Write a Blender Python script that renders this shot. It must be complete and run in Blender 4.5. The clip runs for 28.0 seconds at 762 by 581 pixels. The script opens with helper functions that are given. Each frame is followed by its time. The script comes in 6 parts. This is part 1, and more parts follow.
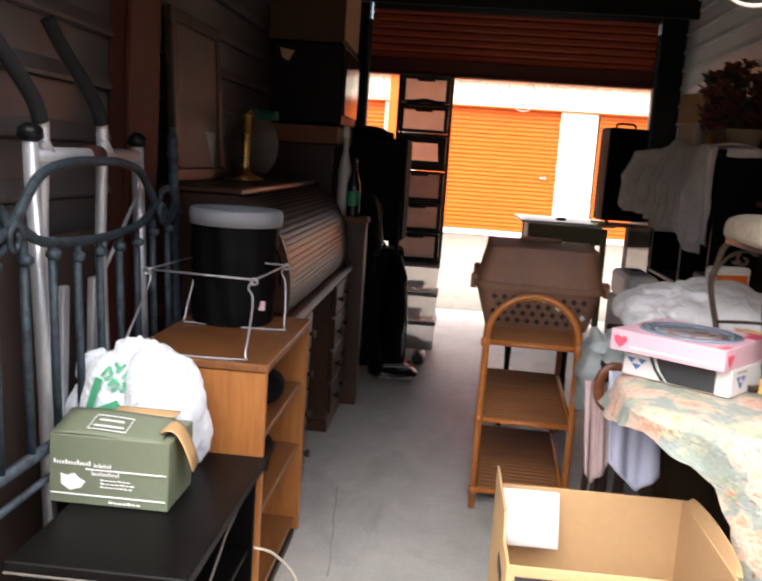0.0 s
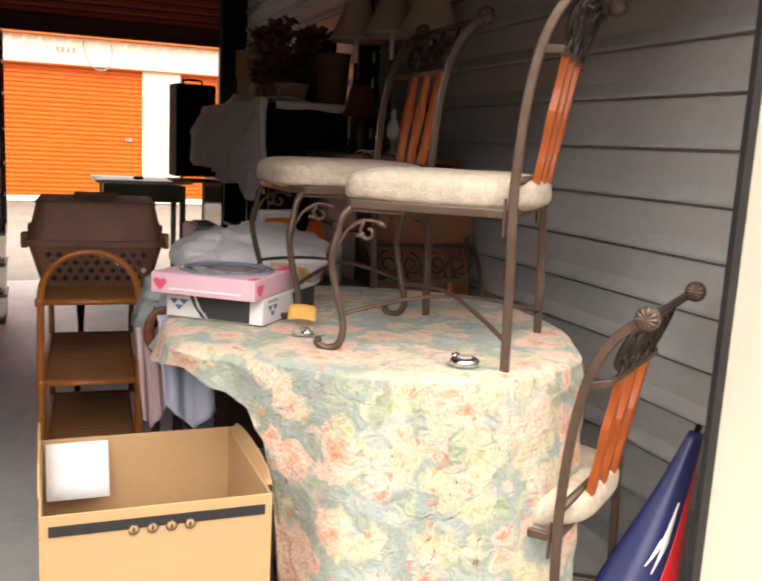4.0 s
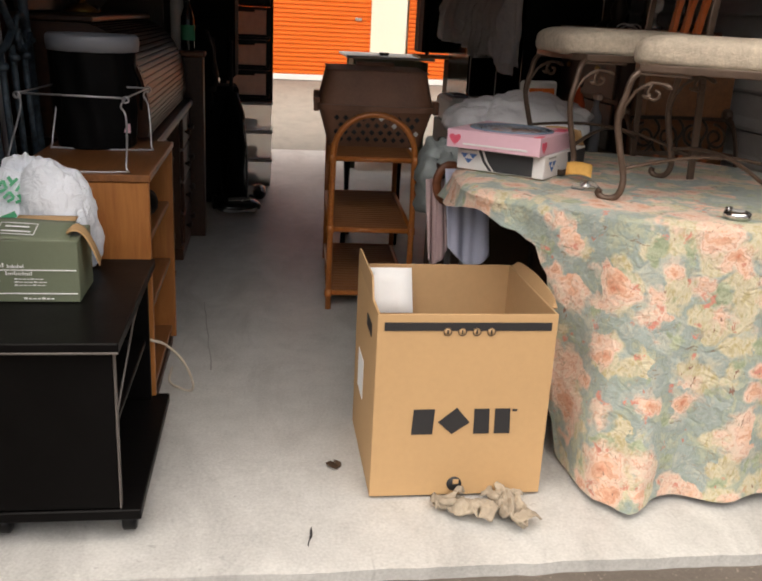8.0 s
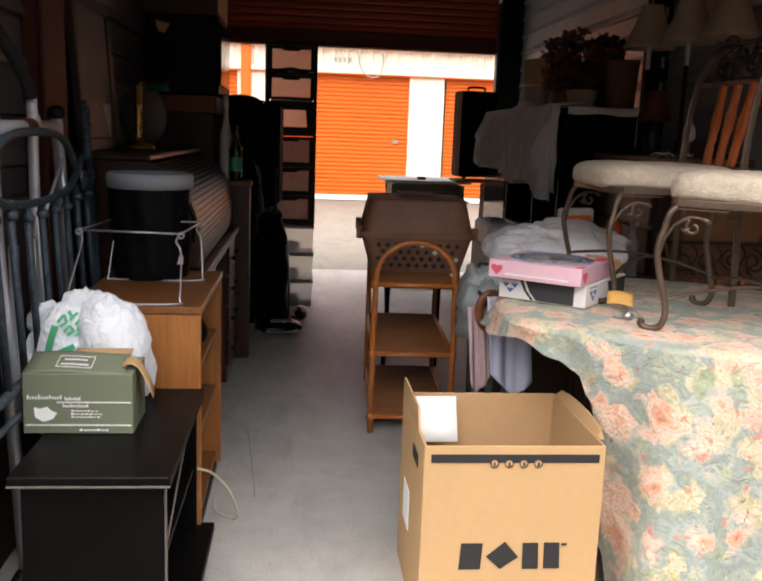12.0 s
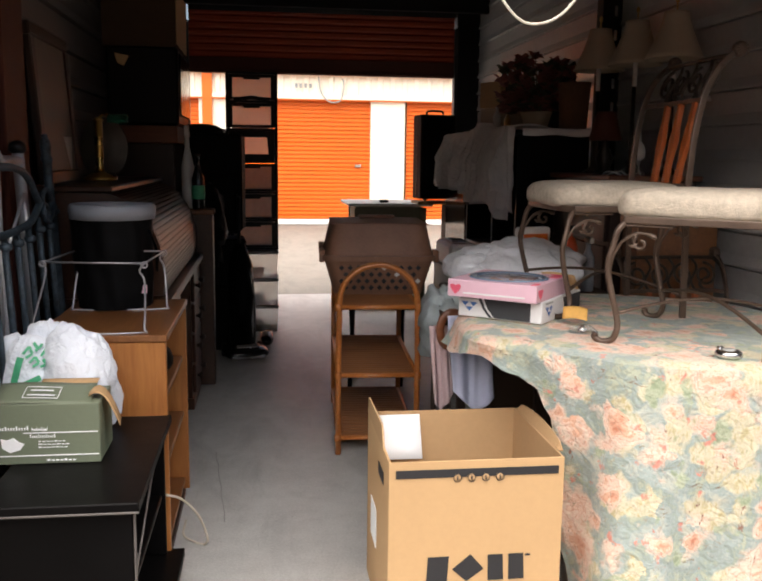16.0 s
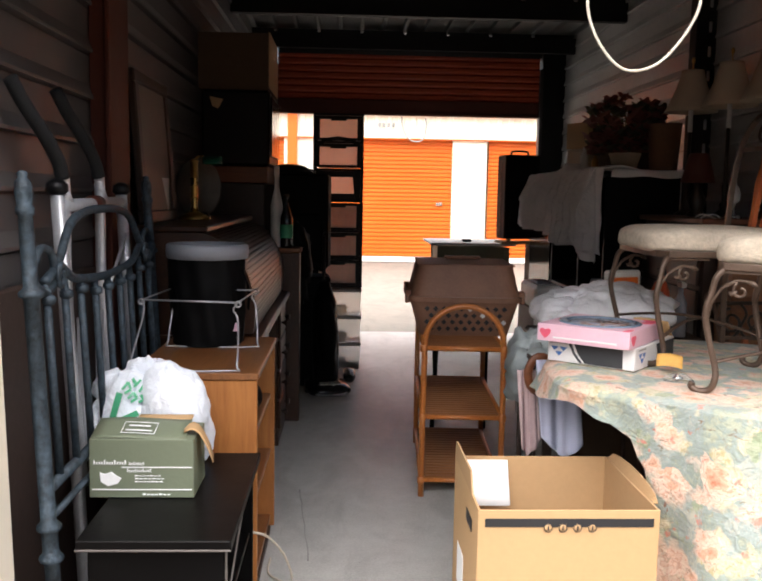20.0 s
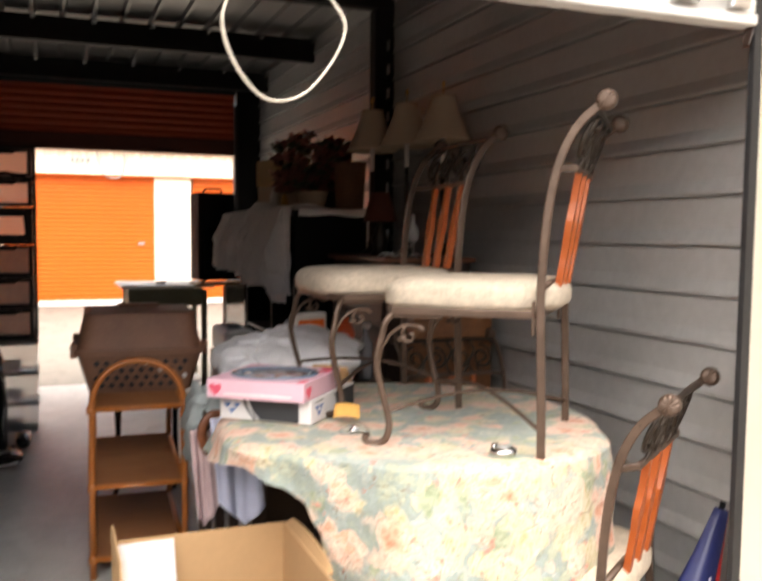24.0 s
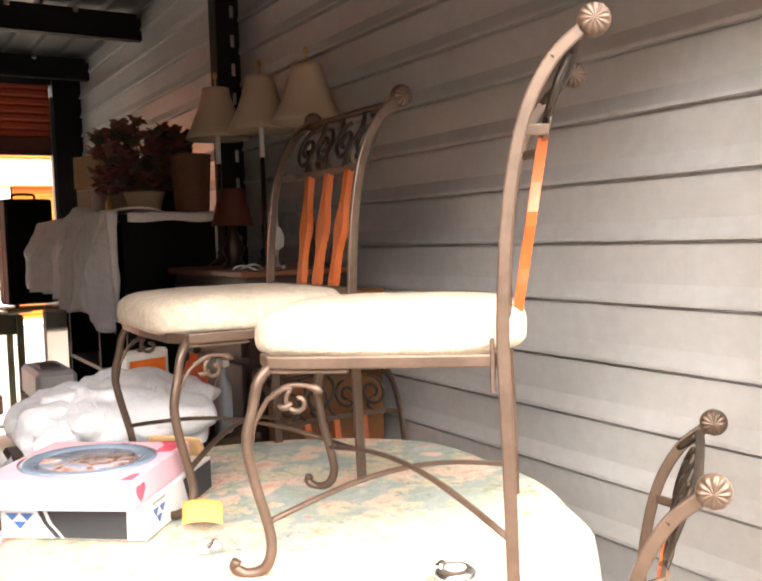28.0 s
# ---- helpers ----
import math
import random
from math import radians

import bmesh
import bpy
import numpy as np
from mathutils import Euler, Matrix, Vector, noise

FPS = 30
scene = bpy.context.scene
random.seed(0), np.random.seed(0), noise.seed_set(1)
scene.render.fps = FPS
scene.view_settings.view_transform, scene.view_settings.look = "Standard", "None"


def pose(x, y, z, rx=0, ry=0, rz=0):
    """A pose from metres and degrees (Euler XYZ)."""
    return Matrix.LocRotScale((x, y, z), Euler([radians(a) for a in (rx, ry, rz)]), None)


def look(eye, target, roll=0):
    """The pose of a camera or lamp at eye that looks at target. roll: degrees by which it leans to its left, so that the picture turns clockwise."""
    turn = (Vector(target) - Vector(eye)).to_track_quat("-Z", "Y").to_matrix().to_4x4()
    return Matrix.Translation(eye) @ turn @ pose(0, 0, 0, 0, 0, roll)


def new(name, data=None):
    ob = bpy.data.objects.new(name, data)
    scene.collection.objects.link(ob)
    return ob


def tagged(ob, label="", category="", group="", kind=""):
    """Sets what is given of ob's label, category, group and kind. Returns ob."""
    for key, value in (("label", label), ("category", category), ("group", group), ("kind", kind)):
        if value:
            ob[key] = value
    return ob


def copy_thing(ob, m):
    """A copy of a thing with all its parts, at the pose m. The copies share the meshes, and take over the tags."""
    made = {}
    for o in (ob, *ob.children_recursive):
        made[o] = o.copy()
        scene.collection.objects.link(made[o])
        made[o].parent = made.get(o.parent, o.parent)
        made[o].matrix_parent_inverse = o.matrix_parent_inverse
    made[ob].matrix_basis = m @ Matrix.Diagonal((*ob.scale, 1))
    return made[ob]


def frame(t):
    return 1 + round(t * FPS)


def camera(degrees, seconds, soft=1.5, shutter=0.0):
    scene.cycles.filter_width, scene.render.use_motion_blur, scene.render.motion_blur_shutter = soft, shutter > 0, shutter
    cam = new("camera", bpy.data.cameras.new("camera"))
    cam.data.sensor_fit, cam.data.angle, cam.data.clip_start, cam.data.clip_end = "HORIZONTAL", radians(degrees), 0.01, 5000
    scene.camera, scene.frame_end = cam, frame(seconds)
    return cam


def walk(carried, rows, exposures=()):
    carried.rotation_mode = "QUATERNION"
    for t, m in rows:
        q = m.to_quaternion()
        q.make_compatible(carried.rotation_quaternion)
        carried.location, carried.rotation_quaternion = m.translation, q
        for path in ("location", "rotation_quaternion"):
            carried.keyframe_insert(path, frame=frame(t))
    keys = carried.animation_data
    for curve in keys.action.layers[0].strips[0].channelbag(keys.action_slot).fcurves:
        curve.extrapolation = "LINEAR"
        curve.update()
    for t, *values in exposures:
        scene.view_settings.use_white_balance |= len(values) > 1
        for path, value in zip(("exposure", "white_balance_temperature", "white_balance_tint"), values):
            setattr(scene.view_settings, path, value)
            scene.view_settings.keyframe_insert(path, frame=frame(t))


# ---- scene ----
cam = camera(48.0, 28.0, soft=2.0, shutter=0.5)
PATH = [
    (0, (0.029, -1.389, 1.345), (-0.121, 0.582, 1.041), 3.9),
    (0.5, (0.045, -1.438, 1.334), (-0.034, 0.533, 1.0), 3.7),
    (1, (-0.006, -1.482, 1.337), (-0.414, 0.451, 1.029), 2.4),
    (1.5, (-0.015, -1.496, 1.324), (-0.483, 0.422, 1.004), 2.9),
    (2, (0.024, -1.499, 1.318), (-0.188, 0.457, 0.963), 3.1),
    (2.5, (0.095, -1.472, 1.311), (0.275, 0.491, 0.977), 3.9),
    (3, (0.155, -1.456, 1.306), (0.567, 0.473, 0.977), 2.9),
    (3.5, (0.199, -1.445, 1.301), (0.803, 0.429, 0.954), 3.1),
    (5.5, (0.24, -1.486, 1.309), (1.086, 0.304, 1.023), 1.6),
    (6, (0.218, -1.49, 1.287), (0.967, 0.328, 0.919), 1.1),
    (6.5, (0.174, -1.519, 1.27), (0.82, 0.312, 0.791), 1.6),
    (7, (0.008, -1.648, 1.26), (0.514, 0.21, 0.719), 2.4),
    (7.5, (-0.079, -1.729, 1.253), (0.214, 0.147, 0.624), 1.9),
    (8, (-0.096, -1.751, 1.258), (0.18, 0.133, 0.649), 2.9),
    (8.5, (-0.097, -1.76, 1.265), (0.183, 0.133, 0.683), 3.4),
    (9, (-0.102, -1.765, 1.27), (0.178, 0.136, 0.715), 3.4),
    (9.5, (-0.107, -1.767, 1.277), (0.192, 0.138, 0.744), 4.1),
    (10, (-0.12, -1.774, 1.289), (0.133, 0.15, 0.806), 3.6),
    (10.5, (-0.145, -1.769, 1.289), (0.085, 0.163, 0.826), 5.0),
    (11, (-0.172, -1.76, 1.295), (0.025, 0.175, 0.83), 5.1),
    (11.5, (-0.163, -1.756, 1.306), (0.019, 0.191, 0.886), 4.9),
    (12, (-0.131, -1.779, 1.317), (0.06, 0.179, 0.959), 2.1),
    (12.5, (-0.099, -1.813, 1.329), (0.122, 0.151, 1.022), 0.1),
    (13, (-0.082, -1.838, 1.337), (0.234, 0.122, 1.088), -0.3),
    (13.5, (-0.086, -1.831, 1.325), (0.201, 0.124, 1.017), -0.4),
    (15.5, (-0.108, -1.855, 1.322), (0.195, 0.095, 0.992), -0.2),
    (16, (-0.117, -1.844, 1.326), (0.148, 0.115, 1.022), 0.7),
    (16.5, (-0.125, -1.843, 1.326), (0.102, 0.121, 1.026), 0.8),
    (17, (-0.136, -1.835, 1.325), (0.043, 0.132, 1.017), 1.3),
    (17.5, (-0.15, -1.833, 1.328), (0.02, 0.135, 1.016), 2.0),
    (18, (-0.171, -1.821, 1.334), (-0.046, 0.154, 1.041), 2.2),
    (18.5, (-0.178, -1.822, 1.34), (-0.103, 0.158, 1.065), 1.9),
    (19, (-0.179, -1.832, 1.343), (-0.096, 0.15, 1.088), 2.3),
    (19.5, (-0.173, -1.847, 1.346), (-0.101, 0.138, 1.111), 1.8),
    (20, (-0.156, -1.845, 1.345), (-0.071, 0.14, 1.123), 1.0),
    (20.5, (-0.137, -1.838, 1.342), (0.011, 0.143, 1.114), 1.1),
    (22.5, (-0.123, -1.749, 1.333), (0.146, 0.215, 1.071), 1.2),
    (23, (-0.077, -1.715, 1.335), (0.328, 0.227, 1.085), 1.1),
    (23.5, (0.007, -1.664, 1.341), (0.587, 0.232, 1.08), -0.3),
    (24, (0.057, -1.608, 1.362), (0.778, 0.253, 1.234), 0.4),
    (24.5, (0.121, -1.548, 1.385), (0.95, 0.271, 1.402), -1.5),
    (25, (0.14, -1.452, 1.387), (0.909, 0.394, 1.373), -0.6),
    (25.5, (0.131, -1.249, 1.387), (1.066, 0.519, 1.348), -4.3),
    (26, (0.195, -1.06, 1.393), (1.256, 0.633, 1.302), -3.8),
    (26.5, (0.291, -0.913, 1.426), (1.337, 0.79, 1.487), -0.9),
    (27, (0.33, -0.835, 1.409), (1.363, 0.877, 1.419), -0.7),
    (27.5, (0.336, -0.808, 1.385), (1.395, 0.887, 1.321), -1.6),
    (28, (0.336, -0.809, 1.369), (1.37, 0.898, 1.244), -1.8),
]
STOPS = [(t, e, k, 12) for t, e, k in ((0, 2.10, 6550), (1, 2.18, 6550), (2, 2.42, 6550), (3, 1.70, 6850), (5.5, 1.42, 7050), (7, 0.88, 7050), (8, 0.80, 7000), (9.5, 0.90, 6950), (11, 1.2, 6800), (13, 1.32, 6600), (17, 1.32, 6650), (18, 1.34, 6600), (19, 1.68, 6450), (20.5, 1.68, 6500), (22.8, 1.70, 6850), (24, 1.80, 6900), (25, 2.48, 7000), (26, 2.54, 7000), (27, 3.02, 6900), (28, 3.17, 7000))]
walk(cam, [(t, look(eye, target, roll)) for t, eye, target, roll in PATH], STOPS)

# ---- light ----
world = bpy.data.worlds.new("sky")
scene.world = world
world.use_nodes = True
wn = world.node_tree.nodes
sky = wn.new("ShaderNodeTexSky")
sky.sky_type, sky.sun_disc = "NISHITA", False
sky.sun_elevation, sky.sun_rotation = radians(78), radians(200)
sky.air_density, sky.dust_density = 1.2, 3.0
wn["Background"].inputs[1].default_value = 0.06
world.node_tree.links.new(sky.outputs[0], wn["Background"].inputs[0])
sun = new("sun", bpy.data.lights.new("sun", "SUN"))
sun.data.energy, sun.data.angle, sun.data.color = 4.9, radians(130), (1.0, 0.955, 0.90)
sun.matrix_basis = look((-2.1, -0.6, 8.0), (0, 0, 0))


# ---- materials ----
def nodes_of(name):
    m = bpy.data.materials.new(name)
    m.use_nodes = True
    n, l = m.node_tree.nodes, m.node_tree.links
    return m, n, l, n["Principled BSDF"]


def coords(n, l, scale=(1, 1, 1), source="Object"):
    c, s = n.new("ShaderNodeTexCoord"), n.new("ShaderNodeMapping")
    s.inputs["Scale"].default_value = scale
    l.new(c.outputs[source], s.inputs[0])
    return s.outputs[0]


def noise_tex(n, l, vec, scale, detail=4.0, rough=0.6, distort=0.0):
    t = n.new("ShaderNodeTexNoise")
    t.inputs["Scale"].default_value, t.inputs["Detail"].default_value = scale, detail
    t.inputs["Roughness"].default_value, t.inputs["Distortion"].default_value = rough, distort
    l.new(vec, t.inputs["Vector"])
    return t.outputs[0]


def ramp(n, l, fac, stops, constant=False):
    r = n.new("ShaderNodeValToRGB")
    if constant:
        r.color_ramp.interpolation = "CONSTANT"
    while len(r.color_ramp.elements) < len(stops):
        r.color_ramp.elements.new(0.5)
    for e, (p, c) in zip(r.color_ramp.elements, stops):
        e.position, e.color = p, (*c, 1)
    l.new(fac, r.inputs[0])
    return r.outputs[0]


def mix(n, l, fac, a, b, mode="MIX"):
    x = n.new("ShaderNodeMix")
    x.data_type, x.blend_type = "RGBA", mode
    for value, sock in ((fac, x.inputs[0]), (a, x.inputs[6]), (b, x.inputs[7])):
        if isinstance(value, bpy.types.NodeSocket):
            l.new(value, sock)
        else:
            sock.default_value = value if isinstance(value, float) else (*value, 1)
    return x.outputs[2]


def bump(n, l, bsdf, height, strength, distance=0.004):
    b = n.new("ShaderNodeBump")
    b.inputs["Strength"].default_value, b.inputs["Distance"].default_value = strength, distance
    l.new(height, b.inputs["Height"])
    l.new(b.outputs[0], bsdf.inputs["Normal"])


def scaled(c, k):
    return tuple(min(1.0, v * k) for v in c)


def plain(name, col, rough=0.6, metal=0.0, grain=60.0, vary=0.18, wear=4.0, relief=0.15, trans=0.0, coat=0.0, spec=0.5):
    """Colour with fine grain and broad stains, roughness that follows them, and a slight relief."""
    m, n, l, p = nodes_of(name)
    v = coords(n, l)
    fine, broad = noise_tex(n, l, v, grain), noise_tex(n, l, v, wear, 5.0)
    c1 = ramp(n, l, broad, ((0.3, scaled(col, 1 - vary)), (0.7, scaled(col, 1 + vary))))
    c2 = mix(n, l, 0.35, c1, ramp(n, l, fine, ((0.3, scaled(col, 1 - vary)), (0.7, scaled(col, 1 + vary)))))
    l.new(c2, p.inputs["Base Color"])
    r = n.new("ShaderNodeMapRange")
    r.inputs[3].default_value, r.inputs[4].default_value = max(0.03, rough - 0.12), min(1, rough + 0.12)
    l.new(broad, r.inputs[0])
    l.new(r.outputs[0], p.inputs["Roughness"])
    p.inputs["Metallic"].default_value = metal
    p.inputs["Transmission Weight"].default_value = trans
    p.inputs["Coat Weight"].default_value = coat
    p.inputs["Specular IOR Level"].default_value = spec
    bump(n, l, p, fine, relief)
    return m


def wood(name, dark, light, along=(1, 1, 8), rough=0.4, scale=6.0, coat=0.15):
    """Grain drawn out along one axis: along gives the squeeze of each axis (small is long grain)."""
    m, n, l, p = nodes_of(name)
    v = coords(n, l, along)
    g = noise_tex(n, l, v, scale, 6.0, 0.65, 0.6)
    h = noise_tex(n, l, coords(n, l), 3.0, 3.0)
    c = mix(n, l, 0.3, ramp(n, l, g, ((0.3, dark), (0.68, light))), ramp(n, l, h, ((0.3, dark), (0.7, light))))
    l.new(c, p.inputs["Base Color"])
    p.inputs["Roughness"].default_value, p.inputs["Coat Weight"].default_value = rough, coat
    p.inputs["Coat Roughness"].default_value = 0.25
    bump(n, l, p, g, 0.12)
    return m


def floral(name):
    """Faded chintz: grey-teal ground, feathery cream leaves, pink roses with darker hearts, red sprigs."""
    m, n, l, p = nodes_of(name)
    base = coords(n, l)

    def warped(scale, amount, source):
        w = n.new("ShaderNodeTexNoise")
        w.inputs["Scale"].default_value, w.inputs["Detail"].default_value = scale, 4.0
        l.new(source, w.inputs["Vector"])
        add = n.new("ShaderNodeMixRGB")
        add.blend_type, add.inputs[0].default_value = "LINEAR_LIGHT", amount
        l.new(source, add.inputs[1])
        l.new(w.outputs["Color"], add.inputs[2])
        return add.outputs[0]

    soft, feather = warped(11.0, 0.03, base), warped(26.0, 0.05, base)

    def cells(v, scale, shift):
        s = n.new("ShaderNodeMapping")
        s.inputs["Location"].default_value = (shift, shift * 0.7, shift * 1.3)
        l.new(v, s.inputs[0])
        t = n.new("ShaderNodeTexVoronoi")
        t.inputs["Scale"].default_value = scale
        l.new(s.outputs[0], t.inputs["Vector"])
        sep = n.new("ShaderNodeSeparateColor")
        l.new(t.outputs["Color"], sep.inputs[0])
        return t.outputs["Distance"], sep.outputs[0]

    def calc(op, a, b):
        x = n.new("ShaderNodeMath")
        x.operation = op
        for value, sock in ((a, x.inputs[0]), (b, x.inputs[1])):
            if isinstance(value, float):
                sock.default_value = value
            else:
                l.new(value, sock)
        return x.outputs[0]

    def patch(d, r, size, edge, chance):
        return calc("MULTIPLY", ramp(n, l, d, ((size, (1, 1, 1)), (size + edge, (0, 0, 0)))), ramp(n, l, r, ((0.0, (0, 0, 0)), (1 - chance, (1, 1, 1))), True))

    def inked(source, scale, low, high):
        return ramp(n, l, noise_tex(n, l, source, scale, 3.0, 0.6, 0.8), ((low, (0, 0, 0)), (high, (1, 1, 1))))

    # blue-grey and sage ground, brushed
    ground = ramp(n, l, noise_tex(n, l, feather, 13.0, 4.0), ((0.36, (0.40, 0.42, 0.31)), (0.46, (0.29, 0.34, 0.295)), (0.54, (0.32, 0.37, 0.345)), (0.66, (0.47, 0.47, 0.38))))
    # broad cream and straw leaves with darker veins
    d1, r1 = cells(warped(15.0, 0.075, base), 10.0, 0.0)
    leaf = ramp(n, l, noise_tex(n, l, coords(n, l, (1.6, 1.6, 0.9)), 34.0, 3.0, 0.6, 0.9), ((0.34, (0.44, 0.37, 0.19)), (0.46, (0.55, 0.485, 0.32)), (0.58, (0.61, 0.55, 0.395)), (0.68, (0.47, 0.45, 0.30))))
    c = mix(n, l, patch(d1, r1, 0.46, 0.14, 0.66), ground, leaf)
    d4, r4 = cells(warped(24.0, 0.06, base), 13.0, 11.3)
    sage = ramp(n, l, noise_tex(n, l, feather, 30.0, 3.0), ((0.40, (0.27, 0.32, 0.20)), (0.60, (0.43, 0.46, 0.32))))
    c = mix(n, l, patch(d4, r4, 0.28, 0.18, 0.36), c, sage)
    # roses: rings of petals, coral at the heart and pale at the rim
    for scale, shift, size, chance in ((7.6, 3.1, 0.44, 0.62), (10.5, 17.9, 0.34, 0.45)):
        d2, r2 = cells(warped(19.0, 0.05, soft), scale, shift)
        uneven = calc("ADD", d2, calc("MULTIPLY", calc("SUBTRACT", noise_tex(n, l, base, 42.0, 2.0), 0.5), 0.44))
        bloom = ramp(n, l, uneven, ((0.02, (0.55, 0.21, 0.12)), (0.10, (0.66, 0.35, 0.23)), (0.22, (0.72, 0.46, 0.325)), (0.36, (0.75, 0.57, 0.46)), (0.46, (0.69, 0.54, 0.42))))
        ring = calc("SINE", calc("MULTIPLY", uneven, 40.0), 0.0)
        edge = ramp(n, l, ring, ((0.50, (0, 0, 0)), (0.92, (0.55, 0.55, 0.55))))
        bloom = mix(n, l, edge, bloom, (0.56, 0.26, 0.16))
        c = mix(n, l, patch(d2, r2, size, 0.15, chance), c, bloom)
    # small coral buds and dark sprigs
    d3, r3 = cells(feather, 17.0, 7.7)
    c = mix(n, l, calc("MULTIPLY", patch(d3, r3, 0.20, 0.08, 0.30), inked(base, 60.0, 0.40, 0.55)), c, (0.60, 0.24, 0.18))
    for shift, tall, tint in ((5.2, (1.0, 1.0, 0.42), (0.26, 0.14, 0.10)), (9.4, (0.45, 0.45, 1.1), (0.25, 0.19, 0.13)), (2.7, (1.0, 1.0, 0.7), (0.48, 0.18, 0.13))):
        d5, r5 = cells(warped(45.0, 0.05, coords(n, l, tall)), 30.0, shift)
        c = mix(n, l, patch(d5, r5, 0.12, 0.08, 0.12), c, tint)
    wave = noise_tex(n, l, soft, 17.0, 2.0)
    pen = ramp(n, l, wave, ((0.485, (0, 0, 0)), (0.497, (0.6, 0.6, 0.6)), (0.503, (0.6, 0.6, 0.6)), (0.515, (0, 0, 0))))
    c = mix(n, l, calc("MULTIPLY", pen, inked(base, 19.0, 0.50, 0.58)), c, (0.30, 0.24, 0.17))
    l.new(c, p.inputs["Base Color"])
    p.inputs["Roughness"].default_value = 0.85
    p.inputs["Sheen Weight"].default_value = 0.12
    bump(n, l, p, noise_tex(n, l, base, 21.0, 5.0, 0.62, 1.6), 0.75, 0.016)
    return m


def concrete(name, col, crack=True, rough=0.8):
    m, n, l, p = nodes_of(name)
    v = coords(n, l)
    a, b, f = noise_tex(n, l, v, 1.3, 6.0), noise_tex(n, l, v, 9.0, 6.0, 0.7), noise_tex(n, l, v, 120.0, 3.0)
    c = mix(n, l, 0.5, ramp(n, l, a, ((0.3, scaled(col, 0.72)), (0.7, scaled(col, 1.18)))), ramp(n, l, b, ((0.3, scaled(col, 0.68)), (0.7, scaled(col, 1.16)))))
    if crack:
        stain = ramp(n, l, noise_tex(n, l, coords(n, l, (1.6, 0.7, 1)), 2.6, 7.0, 0.62, 0.8), ((0.50, (0, 0, 0)), (0.66, (0.75, 0.75, 0.75))))
        c = mix(n, l, stain, c, scaled(col, 0.60))
        spots = ramp(n, l, noise_tex(n, l, v, 26.0, 2.0), ((0.70, (0, 0, 0)), (0.76, (1, 1, 1))))
        c = mix(n, l, spots, c, scaled(col, 0.62))
        scuff = ramp(n, l, noise_tex(n, l, coords(n, l, (14, 1.5, 1)), 2.2, 4.0, 0.6, 0.5), ((0.68, (0, 0, 0)), (0.74, (0.7, 0.7, 0.7))))
        c = mix(n, l, scuff, c, scaled(col, 0.58))
    else:
        pebble = ramp(n, l, noise_tex(n, l, v, 70.0, 2.0), ((0.62, (0, 0, 0)), (0.70, (1, 1, 1))))
        c = mix(n, l, pebble, c, scaled(col, 2.2))
    c = mix(n, l, 0.3, c, ramp(n, l, f, ((0.3, scaled(col, 0.6)), (0.7, scaled(col, 1.3)))))
    l.new(c, p.inputs["Base Color"])
    p.inputs["Roughness"].default_value = rough
    bump(n, l, p, b if not crack else f, 0.3)
    return m


def cloth(name, col, creases=14.0, depth=0.02, vary=0.05):
    """Soft cotton: even colour, crumpled surface, fine weave."""
    m, n, l, p = nodes_of(name)
    v = coords(n, l)
    c = ramp(n, l, noise_tex(n, l, v, 9.0, 4.0), ((0.3, scaled(col, 1 - vary)), (0.7, scaled(col, 1 + vary))))
    l.new(c, p.inputs["Base Color"])
    p.inputs["Roughness"].default_value, p.inputs["Sheen Weight"].default_value = 0.92, 0.1
    t = n.new("ShaderNodeTexVoronoi")
    t.feature = "DISTANCE_TO_EDGE"
    t.inputs["Scale"].default_value = creases
    w = n.new("ShaderNodeTexNoise")
    w.inputs["Scale"].default_value = creases * 0.6
    l.new(v, w.inputs["Vector"])
    l.new(mix(n, l, 0.12, v, w.outputs["Color"], "LINEAR_LIGHT"), t.inputs["Vector"])
    x = n.new("ShaderNodeMath")
    x.operation = "MULTIPLY_ADD"
    l.new(t.outputs["Distance"], x.inputs[0])
    x.inputs[1].default_value = 0.6
    l.new(noise_tex(n, l, v, creases * 2.0, 4.0, 0.6, 1.0), x.inputs[2])
    bump(n, l, p, x.outputs[0], 0.7, depth)
    return m


M_CONCRETE = concrete("concrete", (0.540, 0.536, 0.512), True, 0.46)
M_ASPHALT = concrete("asphalt", (0.115, 0.095, 0.078), False)
# Kept dark so the added front wall returns little light into the unit.
M_SKYBLOCK = concrete("dark_sky_block", (0.10, 0.08, 0.065), False)
M_PAVING = concrete("yard_concrete", (0.200, 0.176, 0.146))
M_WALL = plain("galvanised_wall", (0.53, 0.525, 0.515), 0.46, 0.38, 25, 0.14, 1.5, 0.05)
# Left wall: galvanised tone lowered, its shade is put into the colour.
M_WALL_L = plain("shaded_wall_panel", (0.135, 0.125, 0.122), 0.48, 0.4, 25, 0.10, 1.5, 0.05)
M_BOARD = plain("brown_board", (0.050, 0.030, 0.023), 0.7, 0, 40, 0.3)
M_ROOF = plain("zinc_roof", (0.26, 0.26, 0.25), 0.40, 0.9, 30, 0.22, 2.0, 0.05)
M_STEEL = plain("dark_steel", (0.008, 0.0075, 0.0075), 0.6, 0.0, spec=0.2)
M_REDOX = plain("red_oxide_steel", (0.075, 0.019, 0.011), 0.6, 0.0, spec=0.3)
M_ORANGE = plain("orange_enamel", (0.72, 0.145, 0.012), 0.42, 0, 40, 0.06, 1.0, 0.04)
